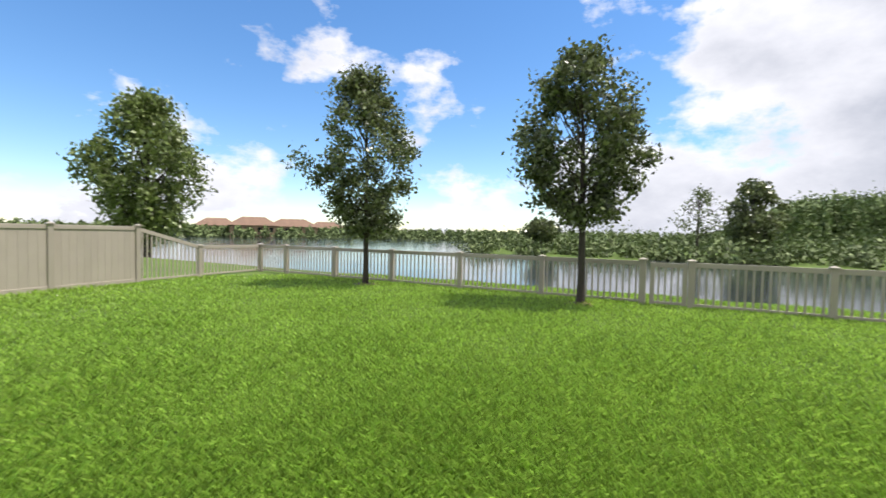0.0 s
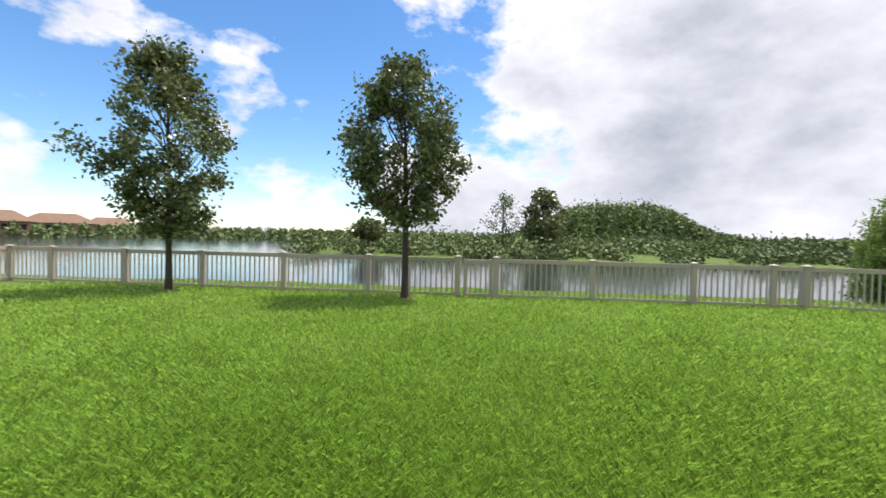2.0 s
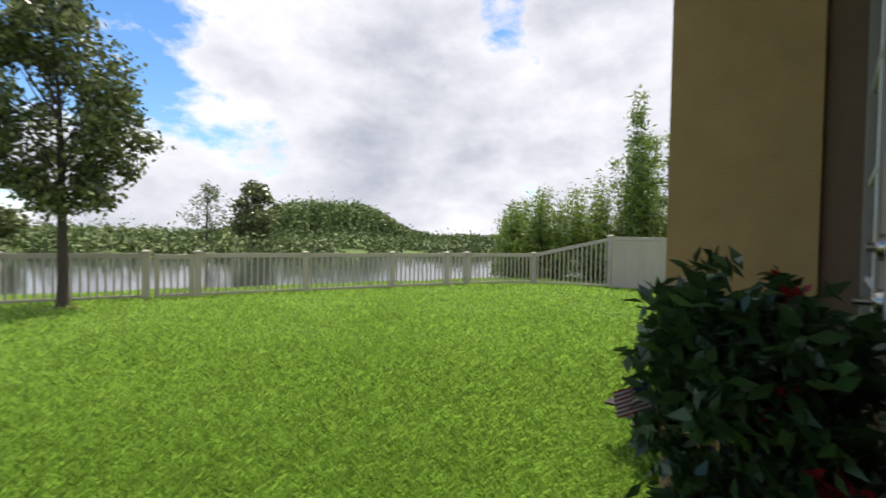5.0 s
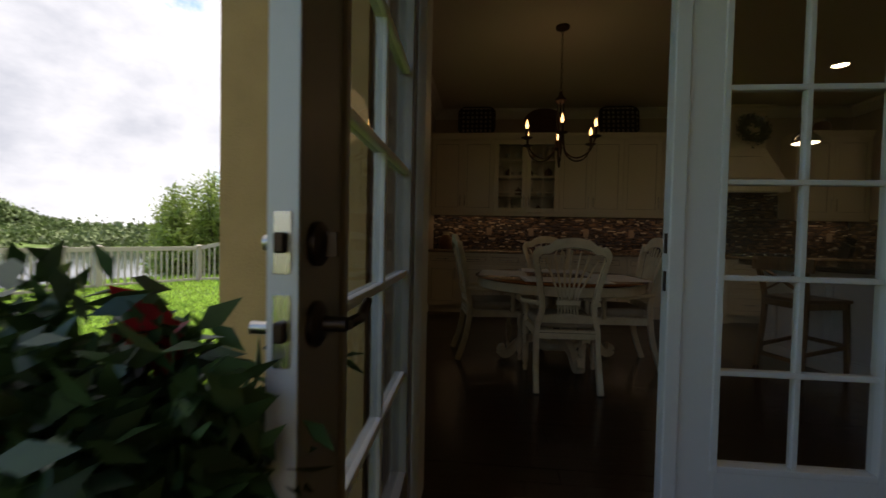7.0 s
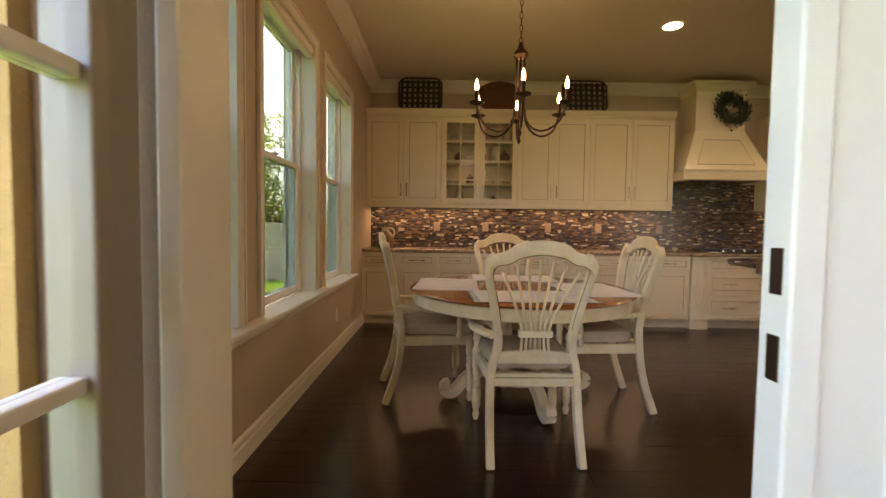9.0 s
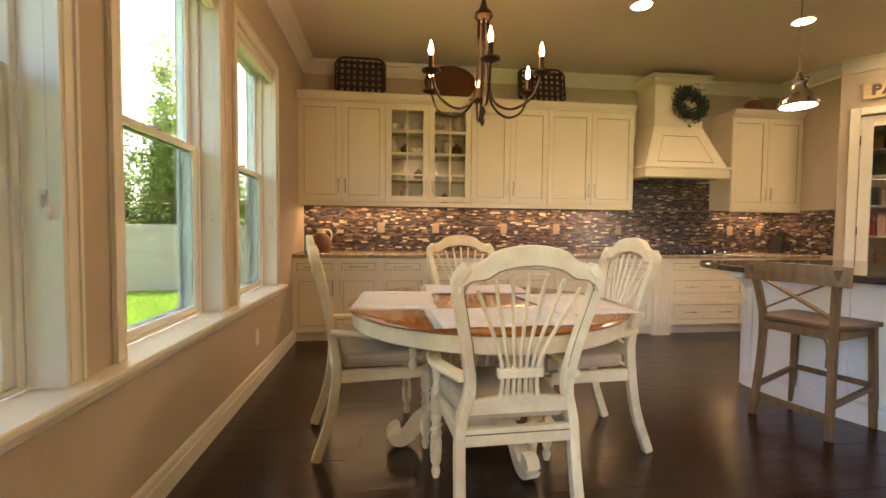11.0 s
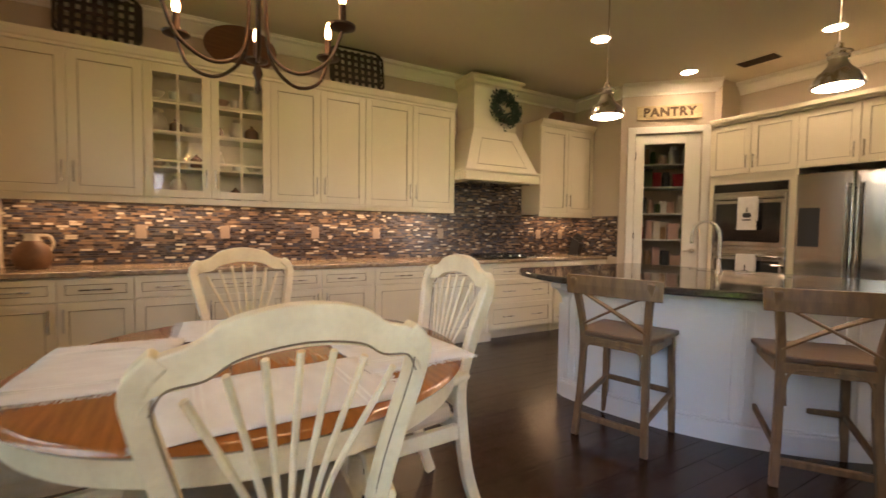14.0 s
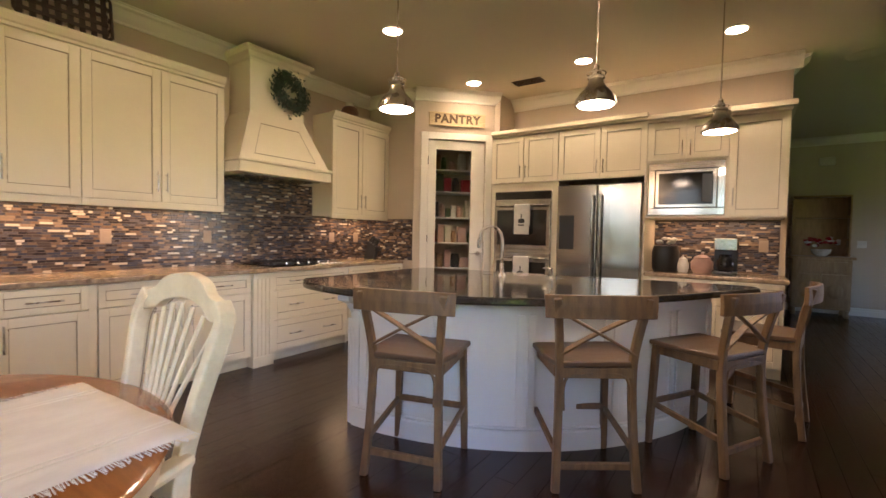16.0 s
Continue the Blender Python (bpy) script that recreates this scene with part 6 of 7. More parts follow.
vt = thing("ceiling_vent", "bronze slotted ceiling air vent", "vent", pose(-2.15, -6.55, CEIL_Z - 0.006))
part("frame", Shape().box(-0.18, 0.18, -0.09, 0.09, 0, 0.005), BRONZE, vt, bevel=0.002)
for k in range(9):
    part("slat", Shape().box(-0.16, 0.16, -0.075 + 0.018 * k, -0.066 + 0.018 * k, -0.006, -0.0005), BRONZE, vt)
sp = thing("ceiling_speaker", "round white ceiling speaker", "speaker", pose(-5.2, -7.55, CEIL_Z - 0.008))
part("grille", Shape().lathe([(0.0, 0), (0.13, 0.0), (0.14, 0.007)], 30), CEILING, sp, smooth=True)

# ---- hall beyond the kitchen ----
hu = thing("hutch", "carved pine hutch with open shelves in the hall", "hutch", pose(-5.38, -11.55, 0) @ Matrix.Diagonal((0.86, 1, 1.05, 1)))
part("lower_case", Shape().box(-0.45, 0.45, -0.24, 0.24, 0.12, 0.92), HUTCH, hu, bevel=0.01)
part("top_board", Shape().box(-0.50, 0.50, -0.27, 0.27, 0.92, 0.96), HUTCH, hu, bevel=0.01)
for x in (-0.40, 0.40):
    for y in (-0.20, 0.20):
        part("foot", Shape().lathe([(0.03, 0), (0.05, 0.03), (0.035, 0.08), (0.045, 0.12)], 12, pose(x, y, 0)), HUTCH, hu, smooth=True)
for k in range(2):
    x = -0.42 + 0.43 * k
    d = part("hutch_door", Shape().box(x, x + 0.41, 0.241, 0.262, 0.16, 0.68), HUTCH, hu, bevel=0.006)
    part("carved_panel", Shape().lathe([(0.12, 0), (0.11, 0.008), (0.05, 0.012), (0.0, 0.014)], 20, pose(x + 0.205, 0.263, 0.42, -90)), HUTCH, d, smooth=True)
    part("drawer_front", Shape().box(x, x + 0.41, 0.241, 0.262, 0.71, 0.88), HUTCH, hu, bevel=0.006)
part("back_board", Shape().box(-0.45, 0.45, -0.24, -0.215, 0.96, 1.95), HUTCH, hu)
for z in (1.22, 1.58, 1.92):
    part("shelf", Shape().box(-0.45, 0.45, -0.215, 0.0, z, z + 0.03), HUTCH, hu, bevel=0.004)
for x in (-0.45, 0.42):
    part("side", Shape().box(x, x + 0.03, -0.215, 0.0, 0.961, 1.95), HUTCH, hu, bevel=0.004)
random.seed(3)
fl = thing("flower_bowl", "bowl of red and white flowers on the hutch", "flowers", pose(-5.38, -11.42, 1.0085))
part("bowl", Shape().lathe([(0.06, 0), (0.12, 0.06), (0.14, 0.12), (0.12, 0.118)], 18), CERAMIC, fl, smooth=True)
for col, n in ((BLOOM, 20), (WHITE, 12)):
    s = Shape()
    for k in range(n):
        s.lathe([(0.0, -0.02), (0.035, 0.0), (0.03, 0.02), (0.0, 0.025)], 7, pose(random.uniform(-0.22, 0.22), random.uniform(-0.08, 0.08), 0.17 + random.uniform(0, 0.14), random.uniform(-40, 40)))
    part("blooms", s, col, fl, smooth=True)
o = thing("light_switch", "white light switch plate on the hall wall", "switch", pose(-5.95, -11.848, 1.22))
part("plate", Shape().box(-0.06, 0.06, 0, 0.006, -0.06, 0.06), WHITE, o, bevel=0.002)
o = thing("wall_chime", "small white box high on the hall wall", "chime", pose(-5.45, -11.848, 2.66))
part("cover", Shape().box(-0.11, 0.11, 0, 0.05, -0.07, 0.07), WHITE, o, bevel=0.01)
ws = thing("wall_plaque", "dark wooden lettered plaque over the windows ending THER", "sign", pose(-3.55, NORTH - 0.012, 2.79))
part("board", Shape().box(-0.60, 0.60, -0.012, 0.01, -0.10, 0.10), BARK, ws, bevel=0.004)
for x in (-0.46, -0.26, -0.06):
    part("letter_bar", Shape().box(x - 0.05, x + 0.05, -0.016, -0.0125, -0.06, 0.06), SIGNBOARD, ws)
lettering("THER", 0.15, SIGNLETTER_PALE, ws, pose(0.32, -0.0125, 0.0, 90, 0, 0), bold=0.004, space=1.1)

# ---- planting ----
def leaf_cloud(rng, centres, radii, per, size, narrow=1.0):
    """Many small folded leaves scattered round centres; returns vertices and faces."""
    n, wide = len(centres) * per, 0.30 * narrow
    c = np.repeat(np.asarray(centres, float), per, 0)
    r = np.repeat(np.asarray(radii, float).reshape(len(centres), -1) * np.ones((len(centres), 3)), per, 0)
    p = c + rng.normal(0, 0.55, (n, 3)) * r
    a = rng.normal(0, 1, (n, 3))
    a[:, 2] -= 0.25
    a /= np.linalg.norm(a, axis=1)[:, None]
    b = np.cross(a, rng.normal(0, 1, (n, 3)))
    b /= np.linalg.norm(b, axis=1)[:, None]
    k = np.cross(a, b)
    l = size * rng.uniform(0.65, 1.3, (n, 1))
    v = np.stack([p, p + a * l * 0.45 + b * l * wide + k * l * 0.08, p + a * l, p + a * l * 0.45 - b * l * wide + k * l * 0.08], 1).reshape(-1, 3)
    return v, np.arange(4 * n).reshape(-1, 4)


def cloud_part(name, v, f, mat, parent=None, label="", m=None):
    me = bpy.data.meshes.new(name)
    me.vertices.add(len(v))
    me.vertices.foreach_set("co", np.asarray(v, np.float32).ravel())
    k = f.shape[1]
    me.loops.add(f.size)
    me.loops.foreach_set("vertex_index", f.astype(np.int32).ravel())
    me.polygons.add(len(f))
    me.polygons.foreach_set("loop_start", np.arange(0, f.size, k, dtype=np.int32))
    me.update(calc_edges=True)
    me.materials.append(mat)
    ob = new(name, me)
    if parent:
        ob.parent = parent
    if label:
        tagged(ob, label)
    if m:
        ob.matrix_basis = m
    return ob


def lawn_tree(label, x, y, z_low, z_top, radius, seed, mat, clusters=120, per=75, leaf=0.10, lean=0.0, bare=0.09):
    rng = np.random.default_rng(seed)
    zb = float(ground_height(x, y))
    t = thing("tree", label, "tree", pose(x, y, 0))
    h = z_top - z_low
    cs, rs = [], []
    while len(cs) < clusters:
        u = rng.uniform(0, 1)
        prof = 0.16 + 0.84 * math.sin(math.pi * min(1, (u * 0.90 + 0.05))) ** 0.9 * (1 - 0.4 * max(0, u - 0.5) / 0.5)
        a, r = rng.uniform(0, 2 * math.pi), radius * prof * math.sqrt(rng.uniform(0.05, 1.0)) * rng.uniform(0.82, 1.12)
        cs.append((lean * u + r * math.cos(a), r * math.sin(a), z_low + h * u))
        rs.append(radius * rng.uniform(0.12, 0.22))
    trunk = Shape()
    mid = z_low + 0.15 * h
    trunk.tube(curve([(0, 0, zb - 0.05), (0.02, 0, zb + 0.5), (0.0, 0.02, mid), (0.03 + lean * 0.4, 0, z_low + 0.5 * h), (lean * 0.8, 0, z_low + 0.85 * h)], 5), bare, 10, up=(0, 1, 0),
               scale=[1.35 - 1.2 * k / 20 for k in range(21)])
    part("trunk", trunk, BARK, t, smooth=True)
    limbs = Shape()
    for c in cs[::2]:
        u = max(0.0, min(0.75, (c[2] - z_low) / h - 0.28))
        st = Vector((lean * u, 0, z_low - 0.1 + h * u))
        e = Vector(c)
        m = st.lerp(e, 0.5) + Vector((0, 0, -0.06 * (e - st).length))
        limbs.tube([st, m, e], 0.022 * radius / 1.7, 5, up=(0.3, 0.9, 0.1), scale=[1.0, 0.6, 0.2])
    tagged(part("limbs", limbs, BARK, t), kind="stuff")
    v, f = leaf_cloud(rng, cs, rs, per, leaf)
    cloud_part("crown", v, f, mat, t)
    return t


lawn_tree("young maple with an open crown on the lawn", -6.82, 10.38, 1.5, 5.5, 1.52, 1, LEAF, 105, 135, 0.125, -0.15, 0.085)
lawn_tree("young maple with a narrow crown by the back fence", -13.0, 12.3, 1.2, 5.9, 1.72, 2, LEAF, 105, 130, 0.135, -0.05, 0.085)
lawn_tree("broad leafy tree beyond the side fence", -31.6, 22.0, 0.8, 9.0, 3.5, 3, LEAF_B, 200, 70, 0.30, 0, 0.22)
for x, y in ((-6.82, 10.38), (-13.0, 12.3)):
    z = float(ground_height(x, y))
    mu = thing("mulch_ring", "small ring of brown mulch round a trunk", "mulch", pose(x, y, z))
    part("mulch", Shape().lathe([(0.36, 0.012), (0.3, 0.03), (0.12, 0.05), (0.0, 0.05)], 22), CLAY, mu, smooth=True)

rng = np.random.default_rng(7)
for k, (x, y, zt, r, mat, lf) in enumerate(((8.1, 5.1, 6.6, 1.0, HEDGE, 0.2), (8.6, 6.9, 4.0, 1.3, HEDGE, 0.18), (7.9, 8.6, 3.4, 1.3, HEDGE, 0.18), (6.9, 9.6, 2.7, 0.95, HEDGE, 0.17), (9.6, 4.0, 3.2, 1.3, HEDGE, 0.26), (10, 1.5, 3.0, 1.3, HEDGE, 0.26),
                                            (8.9, 10.6, 3.0, 1.2, HEDGE, 0.18))):
    b = thing("hedge_shrub", "tall bright green feathery shrub behind the side fence", "shrub", pose(x, y, 0), "hedge behind the fence")
    zg = float(ground_height(x, y))
    st = Shape()
    cs = []
    for j in range(26):
        a, q = rng.uniform(0, 2 * math.pi), rng.uniform(0.1, 1)
        top = Vector((r * q * math.cos(a), r * q * math.sin(a), zg + (zt - zg) * rng.uniform(0.45, 1) * (1 - 0.25 * q)))
        st.tube([(top.x * 0.3, top.y * 0.3, zg - 0.05), (top.x * 0.8, top.y * 0.8, zg + (top.z - zg) * 0.6), top], 0.02, 4, up=(0.2, 0.9, 0.1), scale=[1, 0.7, 0.3])
        cs.append((r * 0.8 * math.cos(a), r * 0.8 * math.sin(a), zg + 0.35 + 0.5 * (j % 3)))
        for w in np.linspace(0.12, 1, 7):
            cs.append((top.x * (0.3 + 0.7 * w), top.y * (0.3 + 0.7 * w), zg + (top.z - zg) * w))
    tagged(part("stems", st, BARK, b), kind="stuff")
    v, f = leaf_cloud(rng, cs, [r * 0.24] * len(cs), 56, lf, 0.5)
    cloud_part("foliage", v, f, mat, b)

# the flowering shrub in its pot, and a little flag
pz = float(ground_height(-6.22, -0.30))
pot = thing("potted_shrub", "dark leafy shrub with red blooms in a tan pot", "potted plant", pose(-6.36, -0.36, pz))
part("pot", Shape().lathe([(0.16, 0), (0.19, 0.02), (0.25, 0.30), (0.275, 0.42), (0.30, 0.44), (0.30, 0.50), (0.27, 0.505), (0.255, 0.46), (0.0, 0.46)], 32), POTCLAY, pot, smooth=True)
cs, rs = [], []
rng = np.random.default_rng(19)
stem = Shape()
while len(cs) < 150:
    p = rng.normal(0, 1, 3)
    p /= np.linalg.norm(p)
    q = p * np.array([0.25, 0.27, 0.43]) * rng.uniform(0.55, 1.0) + np.array([0, 0, 0.95])
    if q[2] > 0.50:
        cs.append(q)
        rs.append(0.05)
        if len(cs) % 4 == 0:
            stem.tube([(0, 0, 0.45), (q[0] * 0.5, q[1] * 0.5, 0.5 + (q[2] - 0.5) * 0.6), tuple(q)], 0.006, 5, up=(0.3, 0.9, 0.1), scale=[1, 0.8, 0.4])
tagged(part("stems", stem, BARK, pot), kind="stuff")
v, f = leaf_cloud(rng, cs, rs, 36, 0.066, 0.66)
cloud_part("leaves", v, f, POTLEAF, pot)
v, f = leaf_cloud(rng, [cs[k] * np.array([1.08, 1.08, 1.0]) for k in (3, 17, 29, 44, 60, 77, 95, 120)] + [np.array([0.26, -0.22, 0.62]), np.array([0.25, -0.24, 0.55]), np.array([0.24, -0.30, 0.60])], [0.03] * 11, 26, 0.05)
tagged(cloud_part("blooms", v, f, BLOOM, pot), "small red blooms", kind="stuff")
sprays = [np.array(p) for p in ((0.68, -0.05, 1.235), (0.70, -0.06, 1.155), (0.78, -0.06, 1.135))]
part("spray_stem", Shape().tube([(0.1, 0, 0.7), (0.4, -0.04, 0.98), tuple(sprays[0])], 0.004, 5, up=(0.3, 0.9, 0.1)), BARK, pot)
part("spray_stem", Shape().tube([(0.1, 0, 0.7), (0.45, -0.05, 0.92), tuple(sprays[2])], 0.004, 5, up=(0.3, 0.9, 0.1)), BARK, pot)
v, f = leaf_cloud(rng, sprays, [0.02] * 3, 14, 0.036)
tagged(cloud_part("blooms", v, f, BLOOM, pot), "small red blooms", kind="stuff")
v, f = leaf_cloud(rng, [(0.71, -0.06, 1.05), (0.77, -0.06, 1.02), (0.55, -0.05, 0.98)], [0.05] * 3, 9, 0.085, 0.62)
cloud_part("leaves", v, f, POTLEAF, pot)
fl = thing("small_flag", "small striped flag on a stick in the pot", "flag", pose(-6.43, -0.17, 0.62, 0, 12, 125) @ Matrix.Scale(0.62, 4))
part("stick", Shape().tube([(0, 0, -0.50), (0, 0, 0.16)], 0.004, 6, up=(0, 1, 0)), POTCLAY, fl)
for k in range(13):
    z = 0.15 - 0.0092 * k
    x0 = 0.075 if k < 7 else 0.004
    part("stripe", Shape().sweep([(x0, 0.0, z), (0.10, 0.012, z - 0.012), (0.17, 0.0, z - 0.03)], [(-0.0008, -0.0046), (0.0008, -0.0046), (0.0008, 0.0046), (-0.0008, 0.0046)]), FLAG_RED if k % 2 == 0 else FLAG_WHITE, fl)
cn = part("canton", Shape().sweep([(0.004, 0, 0.122), (0.04, 0.004, 0.12), (0.075, 0.0, 0.112)], [(-0.0008, -0.032), (0.0008, -0.032), (0.0008, 0.032), (-0.0008, 0.032)]), FLAG_BLUE, fl, "dark blue field")
part("star_dots", Shape().add([(0.01 + 0.012 * i + d, -0.0015, 0.10 + 0.011 * j + e) for i in range(5) for j in range(4) for d, e in ((0, 0), (0.003, 0), (0.003, 0.003), (0, 0.003))], [tuple(range(4 * k, 4 * k + 4)) for k in range(20)]), FLAG_WHITE, cn)

# lawn blades: dense by the patio, thinning and coarser towards the fence
rng = np.random.default_rng(23)
N = 700000
r = 0.8 * (17 / 0.8) ** rng.uniform(0, 1, N)
a = np.radians(rng.uniform(-25, 172, N))
x, y = -7.5 + r * np.cos(a), -0.2 + r * np.sin(a)
s = (x - F6.x) * FN.x + (y - F6.y) * FN.y
keep = (s < 5.0) & ~((x > -5.3) & (y < 0.25)) & ~((x > -6.0) & (y < -0.35)) & (x < 6.5)
x, y, r = x[keep], y[keep], r[keep]
n = len(x)
z = ground_height(x, y)
h = rng.uniform(0.035, 0.1, n) * (1 + 0.3 * np.sin(x * 1.7) * np.sin(y * 1.3 + 0.5))
w = 0.003 * np.maximum(1, r / 3.2) * rng.uniform(0.7, 1.3, n)
d = rng.uniform(0, 2 * math.pi, n)
bend = rng.uniform(0.25, 1.1, n) * h
wx, wy = np.cos(d) * w, np.sin(d) * w
lx, ly = -np.sin(d) * bend, np.cos(d) * bend
v = np.stack([np.stack([x - wx, y - wy, z - 0.004], -1), np.stack([x + wx, y + wy, z - 0.004], -1),
              np.stack([x + wx * 0.8 + lx * 0.35, y + wy * 0.8 + ly * 0.35, z + h * 0.62], -1), np.stack([x + lx, y + ly, z + h], -1)], 1).reshape(-1, 3)
tagged(cloud_part("grass", v, np.arange(4 * n).reshape(-1, 4), GRASS), "short green lawn grass blades", "grass", kind="stuff")


def shore(u, s):
    return F6.x + FD.x * u + FN.x * s, F6.y + FD.y * u + FN.y * s


# scrub on the far bank and the woods behind
rng = np.random.default_rng(31)
cs, rs = [], []
for k in range(1700):
    u = rng.uniform(-150, 150)
    far = 36 + 120 * float(smooth(20, 42, -u)) + 90 * float(smooth(40, 62, u))
    sdist = far + 1.5 + 60 * rng.uniform(0, 1) ** 1.6
    px, py = shore(u, sdist)
    q = rng.choice([0.5, 0.8, 1.1, 1.7], p=[0.35, 0.3, 0.22, 0.13]) * rng.uniform(0.8, 1.2) * (1 + 0.7 * (sdist - far) / 60)
    cs.append((px, py, float(ground_height(px, py)) + q * 0.55))
    rs.append((q * 1.5, q * 1.5, q * 0.75))
v, f = leaf_cloud(rng, cs, rs, 75, 0.5)
tagged(cloud_part("shore_scrub", v, f, SCRUB), "olive and green scrub on the far pond bank", "scrub", kind="stuff")
cs, rs = [], []
for k in range(2000):
    b = rng.uniform(-75, 95) if k < 1100 else rng.uniform(19, 44)
    hill = math.exp(-((b - 31) / 9.0) ** 4)
    dist = rng.uniform(150, 230)
    px, py = -7.6 + dist * math.sin(radians(b)), dist * math.cos(radians(b))
    hh = (3.6 + 11.0 * hill) * rng.uniform(0.75, 1.1) * dist / 190
    for w in (0.25, 0.5, 0.75, 0.95):
        cs.append((px, py, hh * w - 1))
        rs.append((2.3 * (1.15 - w), 2.3 * (1.15 - w), hh * 0.17))
v, f = leaf_cloud(rng, cs, rs, 30, 1.1)
tagged(cloud_part("far_woods", v, f, WOODS), "dark pine woods along the horizon", "woods", kind="stuff")
for u, sd, h, r, bare, mat in ((9.2, 44, 7.0, 3.0, 0.2, LEAF), (4.2, 42, 6.2, 3.2, 0.16, SCRUB), (-13, 43, 3.0, 2.6, 0.12, LEAF)):
    px, py = shore(u, sd)
    lawn_tree("lone dark tree standing above the far scrub", px, py, 1.0 if mat is LEAF else 1.4, h, r, int(u * 7 + 200), mat, 70 if mat is LEAF else 60, 60 if mat is LEAF else 16, 0.45 if mat is LEAF else 0.3, 0, bare)
for bdeg, dist, w in ((-36.5, 170, 15), (-32.0, 185, 18), (-40.5, 200, 14), (-28.0, 220, 16)):
    px, py = -7.6 + dist * math.sin(radians(bdeg)), dist * math.cos(radians(bdeg))
    hs = thing("far_house", "tan stucco house with a terracotta hip roof", "house", pose(px, py, 0.2, 0, 0, -bdeg), "houses across the pond")
    part("wall", Shape().box(-w / 2, w / 2, -5, 5, -2, 3.0), FARWALL, hs)
    part("roof", Shape().add([(-w / 2 - 1, -6, 2.9), (w / 2 + 1, -6, 2.9), (w / 2 + 1, 6, 2.9), (-w / 2 - 1, 6, 2.9), (-w / 4, 0, 6.0), (w / 4, 0, 6.0)], [(0, 1, 5, 4), (1, 2, 5), (2, 3, 4, 5), (3, 0, 4), (3, 2, 1, 0)]), ROOFTILE, hs)
    for k in range(4):
        part("window", Shape().box(-w / 2 + w * (k + 0.35) / 4, -w / 2 + w * (k + 0.7) / 4, -5.06, -5.0, 0.6, 2.2), BLACK, hs)

# ---- floor planks, tiles ----
random.seed(17)
PW = 0.127
meshes = {}
for L in (0.9, 1.2, 1.5, 1.8):
    me = Shape().add([(0.0006, 0.0006, -0.013), (PW - 0.0006, 0.0006, -0.013), (PW - 0.0006, L - 0.0006, -0.013), (0.0006, L - 0.0006, -0.013),
                      (0.0012, 0.0012, 0), (PW - 0.0012, 0.0012, 0), (PW - 0.0012, L - 0.0012, 0), (0.0012, L - 0.0012, 0)],
                     [(4, 5, 6, 7), (0, 1, 5, 4), (1, 2, 6, 5), (2, 3, 7, 6), (3, 0, 4, 7)]).mesh("plank")
    me.materials.append(FLOORWOOD)
    meshes[L] = me
rest = Shape()
col = 0
xx = -5.048
while xx < -0.05:
    yy = -0.001 + random.uniform(0, 0.8)
    while yy > -7.2:
        L = random.choice((0.9, 1.2, 1.5, 1.8))
        ob = new("plank", meshes[L])
        ob.parent = floor
        ob.matrix_basis = pose(xx, yy - L, random.uniform(-0.0006, 0.0002))
        yy -= L
    xx += PW
for k in range(75):
    xx = -9.98 + PW * k
    y1 = -3.21 if xx < -5.06 else -7.2
    y1 = -7.2 if xx > -5.1 else y1
    while y1 > -11.8:
        L = random.uniform(1.2, 2.0)
        rest.box(xx + 0.002, xx + PW - 0.002, max(y1 - L, -11.84) + 0.002, y1 - 0.002, -0.012, -0.0005)
        y1 -= L
tagged(part("hall_planks", rest, FLOORWOOD), "dark stained hardwood planks of the hall", "floor", kind="stuff")

tile_mats = []
for islands in (False, True):
    m = material("mosaic_islands" if islands else "mosaic_piece", (0.1, 0.1, 0.1), 0.2, bump=0.0, vary=0.01, islands=islands, spec=0.28)
    n, l = m.node_tree.nodes, m.node_tree.links
    src = n.new("ShaderNodeNewGeometry").outputs["Random Per Island"] if islands else n.new("ShaderNodeObjectInfo").outputs["Random"]
    rp = n.new("ShaderNodeValToRGB")
    rp.color_ramp.interpolation = "CONSTANT"
    cols = [(0.0, (0.035, 0.028, 0.030)), (0.2, (0.075, 0.055, 0.050)), (0.38, (0.16, 0.105, 0.075)), (0.52, (0.055, 0.055, 0.075)), (0.68, (0.24, 0.165, 0.115)), (0.80, (0.10, 0.085, 0.09)), (0.93, (0.52, 0.44, 0.35))]
    while len(rp.color_ramp.elements) < len(cols):
        rp.color_ramp.elements.new(0.5)
    for e, (p, c) in zip(rp.color_ramp.elements, cols):
        e.position, e.color = p, (*c, 1)
    l.new(src, rp.inputs["Fac"])
    l.new(rp.outputs["Color"], n["Principled BSDF"].inputs["Base Color"])
    tile_mats.append(m)
GROUT = material("dark_grout", (0.17, 0.135, 0.11), 0.9, scale=30)
TILE_H, ROW = 0.0165, 0.0192
tile_meshes = {}
for L in (0.03, 0.05, 0.08):
    me = Shape().add([(-0.004, 0.001, 0), (-0.004, L - 0.002, 0), (-0.004, L - 0.002, TILE_H), (-0.004, 0.001, TILE_H), (0, 0, -0.0006), (0, L - 0.001, -0.0006), (0, L - 0.001, TILE_H + 0.0006), (0, 0, TILE_H + 0.0006)],
                     [(0, 3, 2, 1), (0, 1, 5, 4), (1, 2, 6, 5), (2, 3, 7, 6), (3, 0, 4, 7)]).mesh("tile")
    me.materials.append(tile_mats[0])
    tile_meshes[L] = me
splash = tagged(new("backsplash"), "linear glass and stone mosaic backsplash in browns and greys", "backsplash", kind="structure")
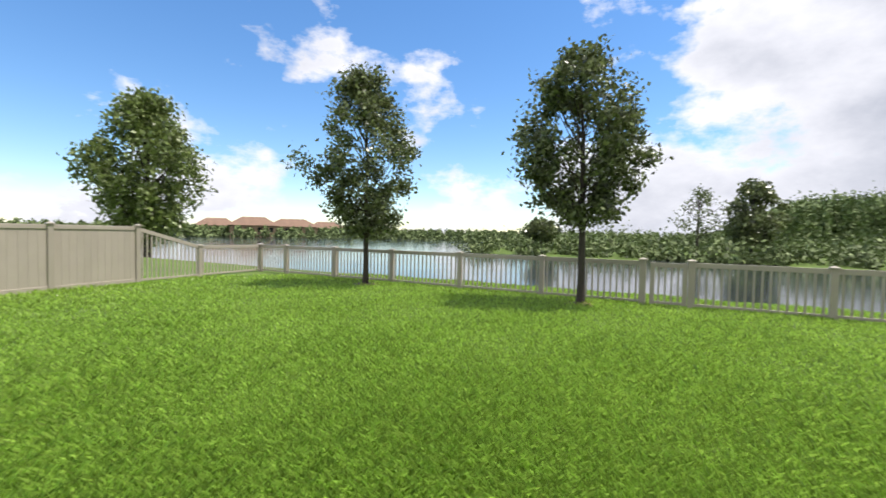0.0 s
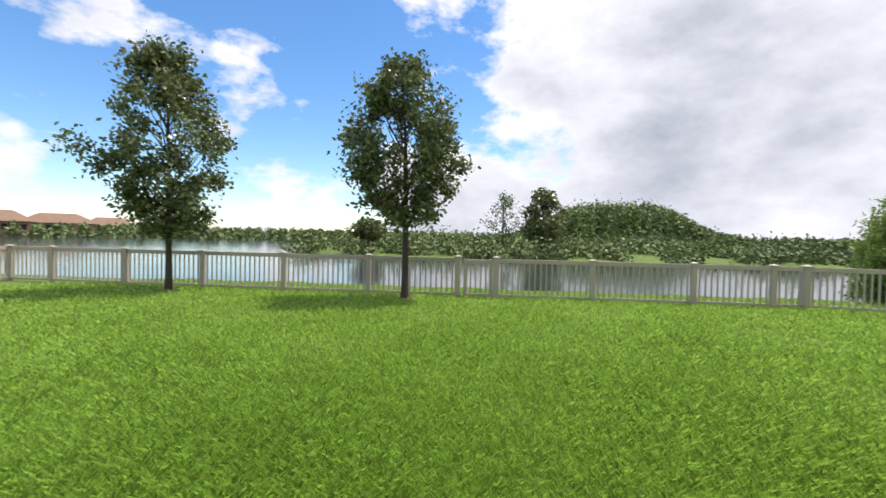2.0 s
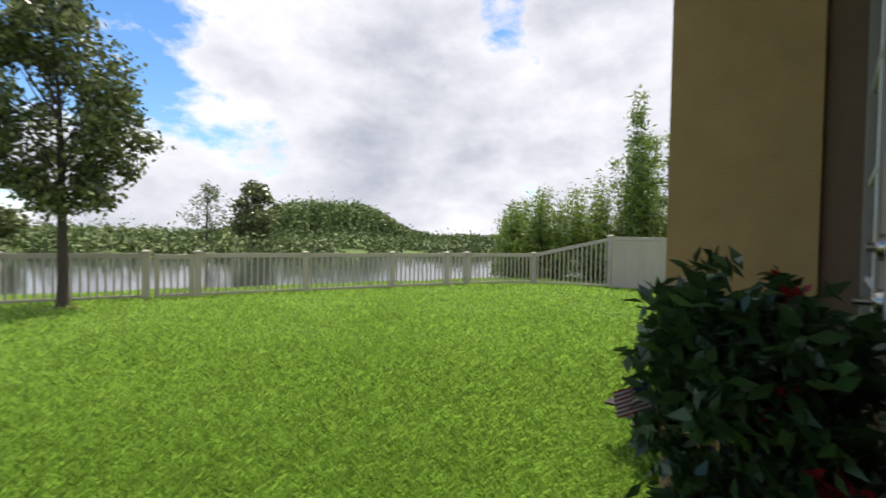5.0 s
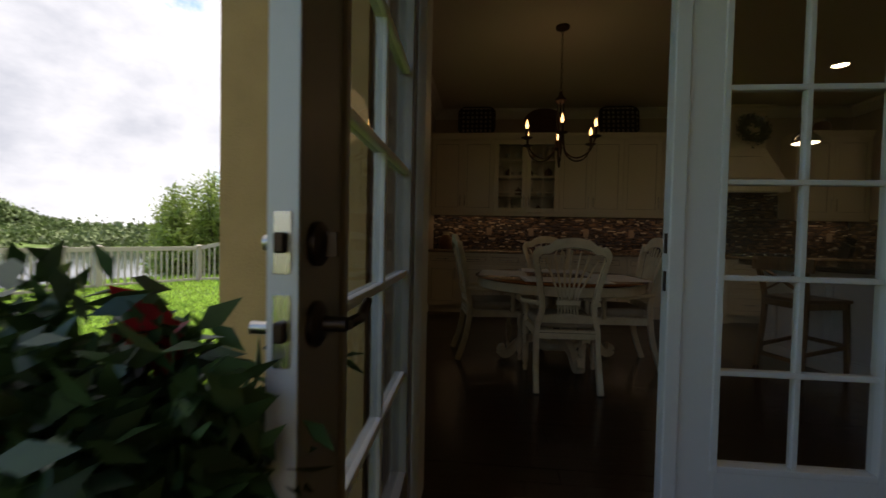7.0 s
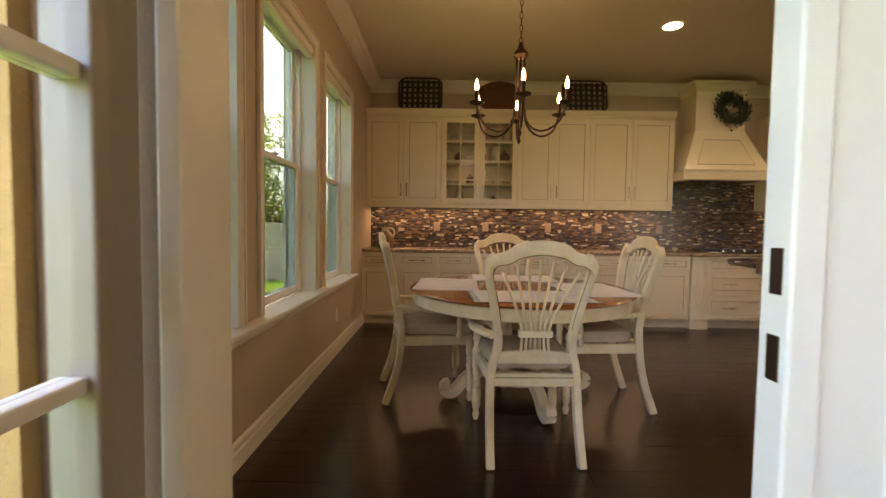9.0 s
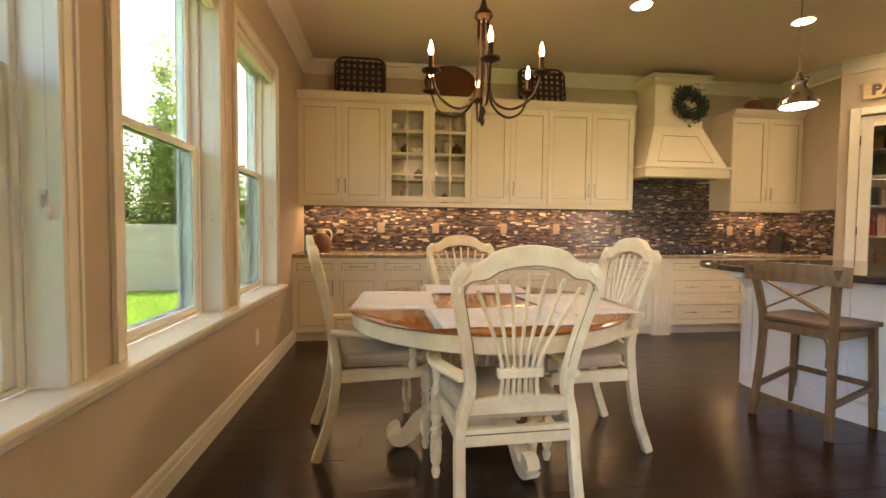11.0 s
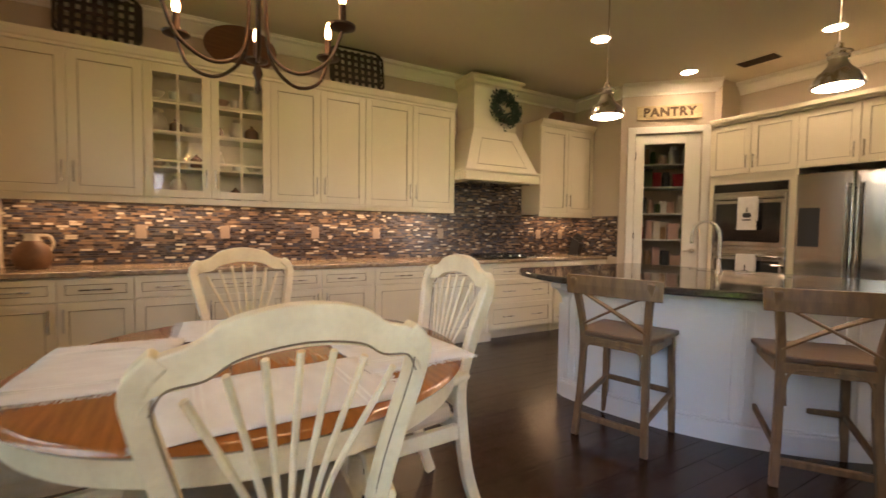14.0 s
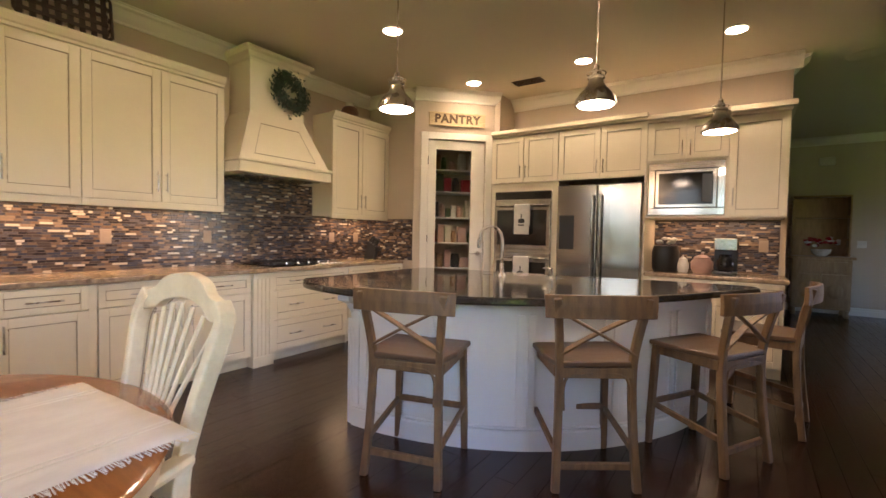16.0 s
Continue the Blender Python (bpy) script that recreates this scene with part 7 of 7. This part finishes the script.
part("grout_bed", Shape().box(-0.008, -0.001, -6.118, -0.001, 0.915, 1.45).box(-0.008, -0.001, -5.145, -3.885, 1.45, 1.80).box(-0.84, -0.009, -6.119, -6.112, 0.915, 1.45).box(-0.62, -0.009, -0.008, -0.001, 0.915, 1.45)
     .box(-4.60, -3.46, -7.219, -7.212, 0.915, 1.465), GROUT, splash)
joined = Shape()
random.seed(29)
# each field: origin, turn, run, rows from z, height
FIELDS = [(pose(-0.008, 0, 0), -6.115, 0.0, 0.917, 1.45, True), (pose(-0.008, 0, 0), -5.145, -3.885, 1.455, 1.80, False), (pose(0, -6.112, 0, 0, 0, -90), -0.84, -0.01, 0.917, 1.45, False),
          (pose(0, -0.008, 0, 0, 0, 90), 0.01, 0.62, 0.917, 1.45, False), (pose(0, -7.212, 0, 0, 0, -90), -4.6, -3.46, 0.917, 1.46, False)]
singles = 0
for m, y0, y1, z0, z1, main in FIELDS:
    z = z0
    while z + TILE_H < z1:
        y = y0 - random.uniform(0, 0.03)
        while y < y1 - 0.012:
            L = random.choice((0.03, 0.05, 0.05, 0.08))
            a, b = max(y, y0), min(y + L - 0.002, y1)
            tilt = pose(0, (a + b) / 2, z, 0, random.uniform(-1.6, 1.6), random.uniform(-1.2, 1.2))
            if main and singles < 300 and -2.1 < y < -1.1 and y + L < y1:
                ob = new("tile", tile_meshes[L])
                ob.parent = splash
                ob.matrix_basis = m @ pose(0, y, z, 0, random.uniform(-1.6, 1.6), random.uniform(-1.0, 1.0))
                singles += 1
            elif b - a > 0.008:
                hl = (b - a) / 2
                joined.add([(-0.004, -hl + 0.001, 0.0006), (-0.004, hl - 0.001, 0.0006), (-0.004, hl - 0.001, TILE_H), (-0.004, -hl + 0.001, TILE_H), (0, -hl, 0), (0, hl, 0), (0, hl, TILE_H + 0.0006), (0, -hl, TILE_H + 0.0006)],
                           [(0, 3, 2, 1), (0, 1, 5, 4), (1, 2, 6, 5), (2, 3, 7, 6), (3, 0, 4, 7)], m @ tilt)
            y += L
        z += ROW
tagged(part("mosaic_tiles", joined, tile_mats[1], splash), kind="stuff")
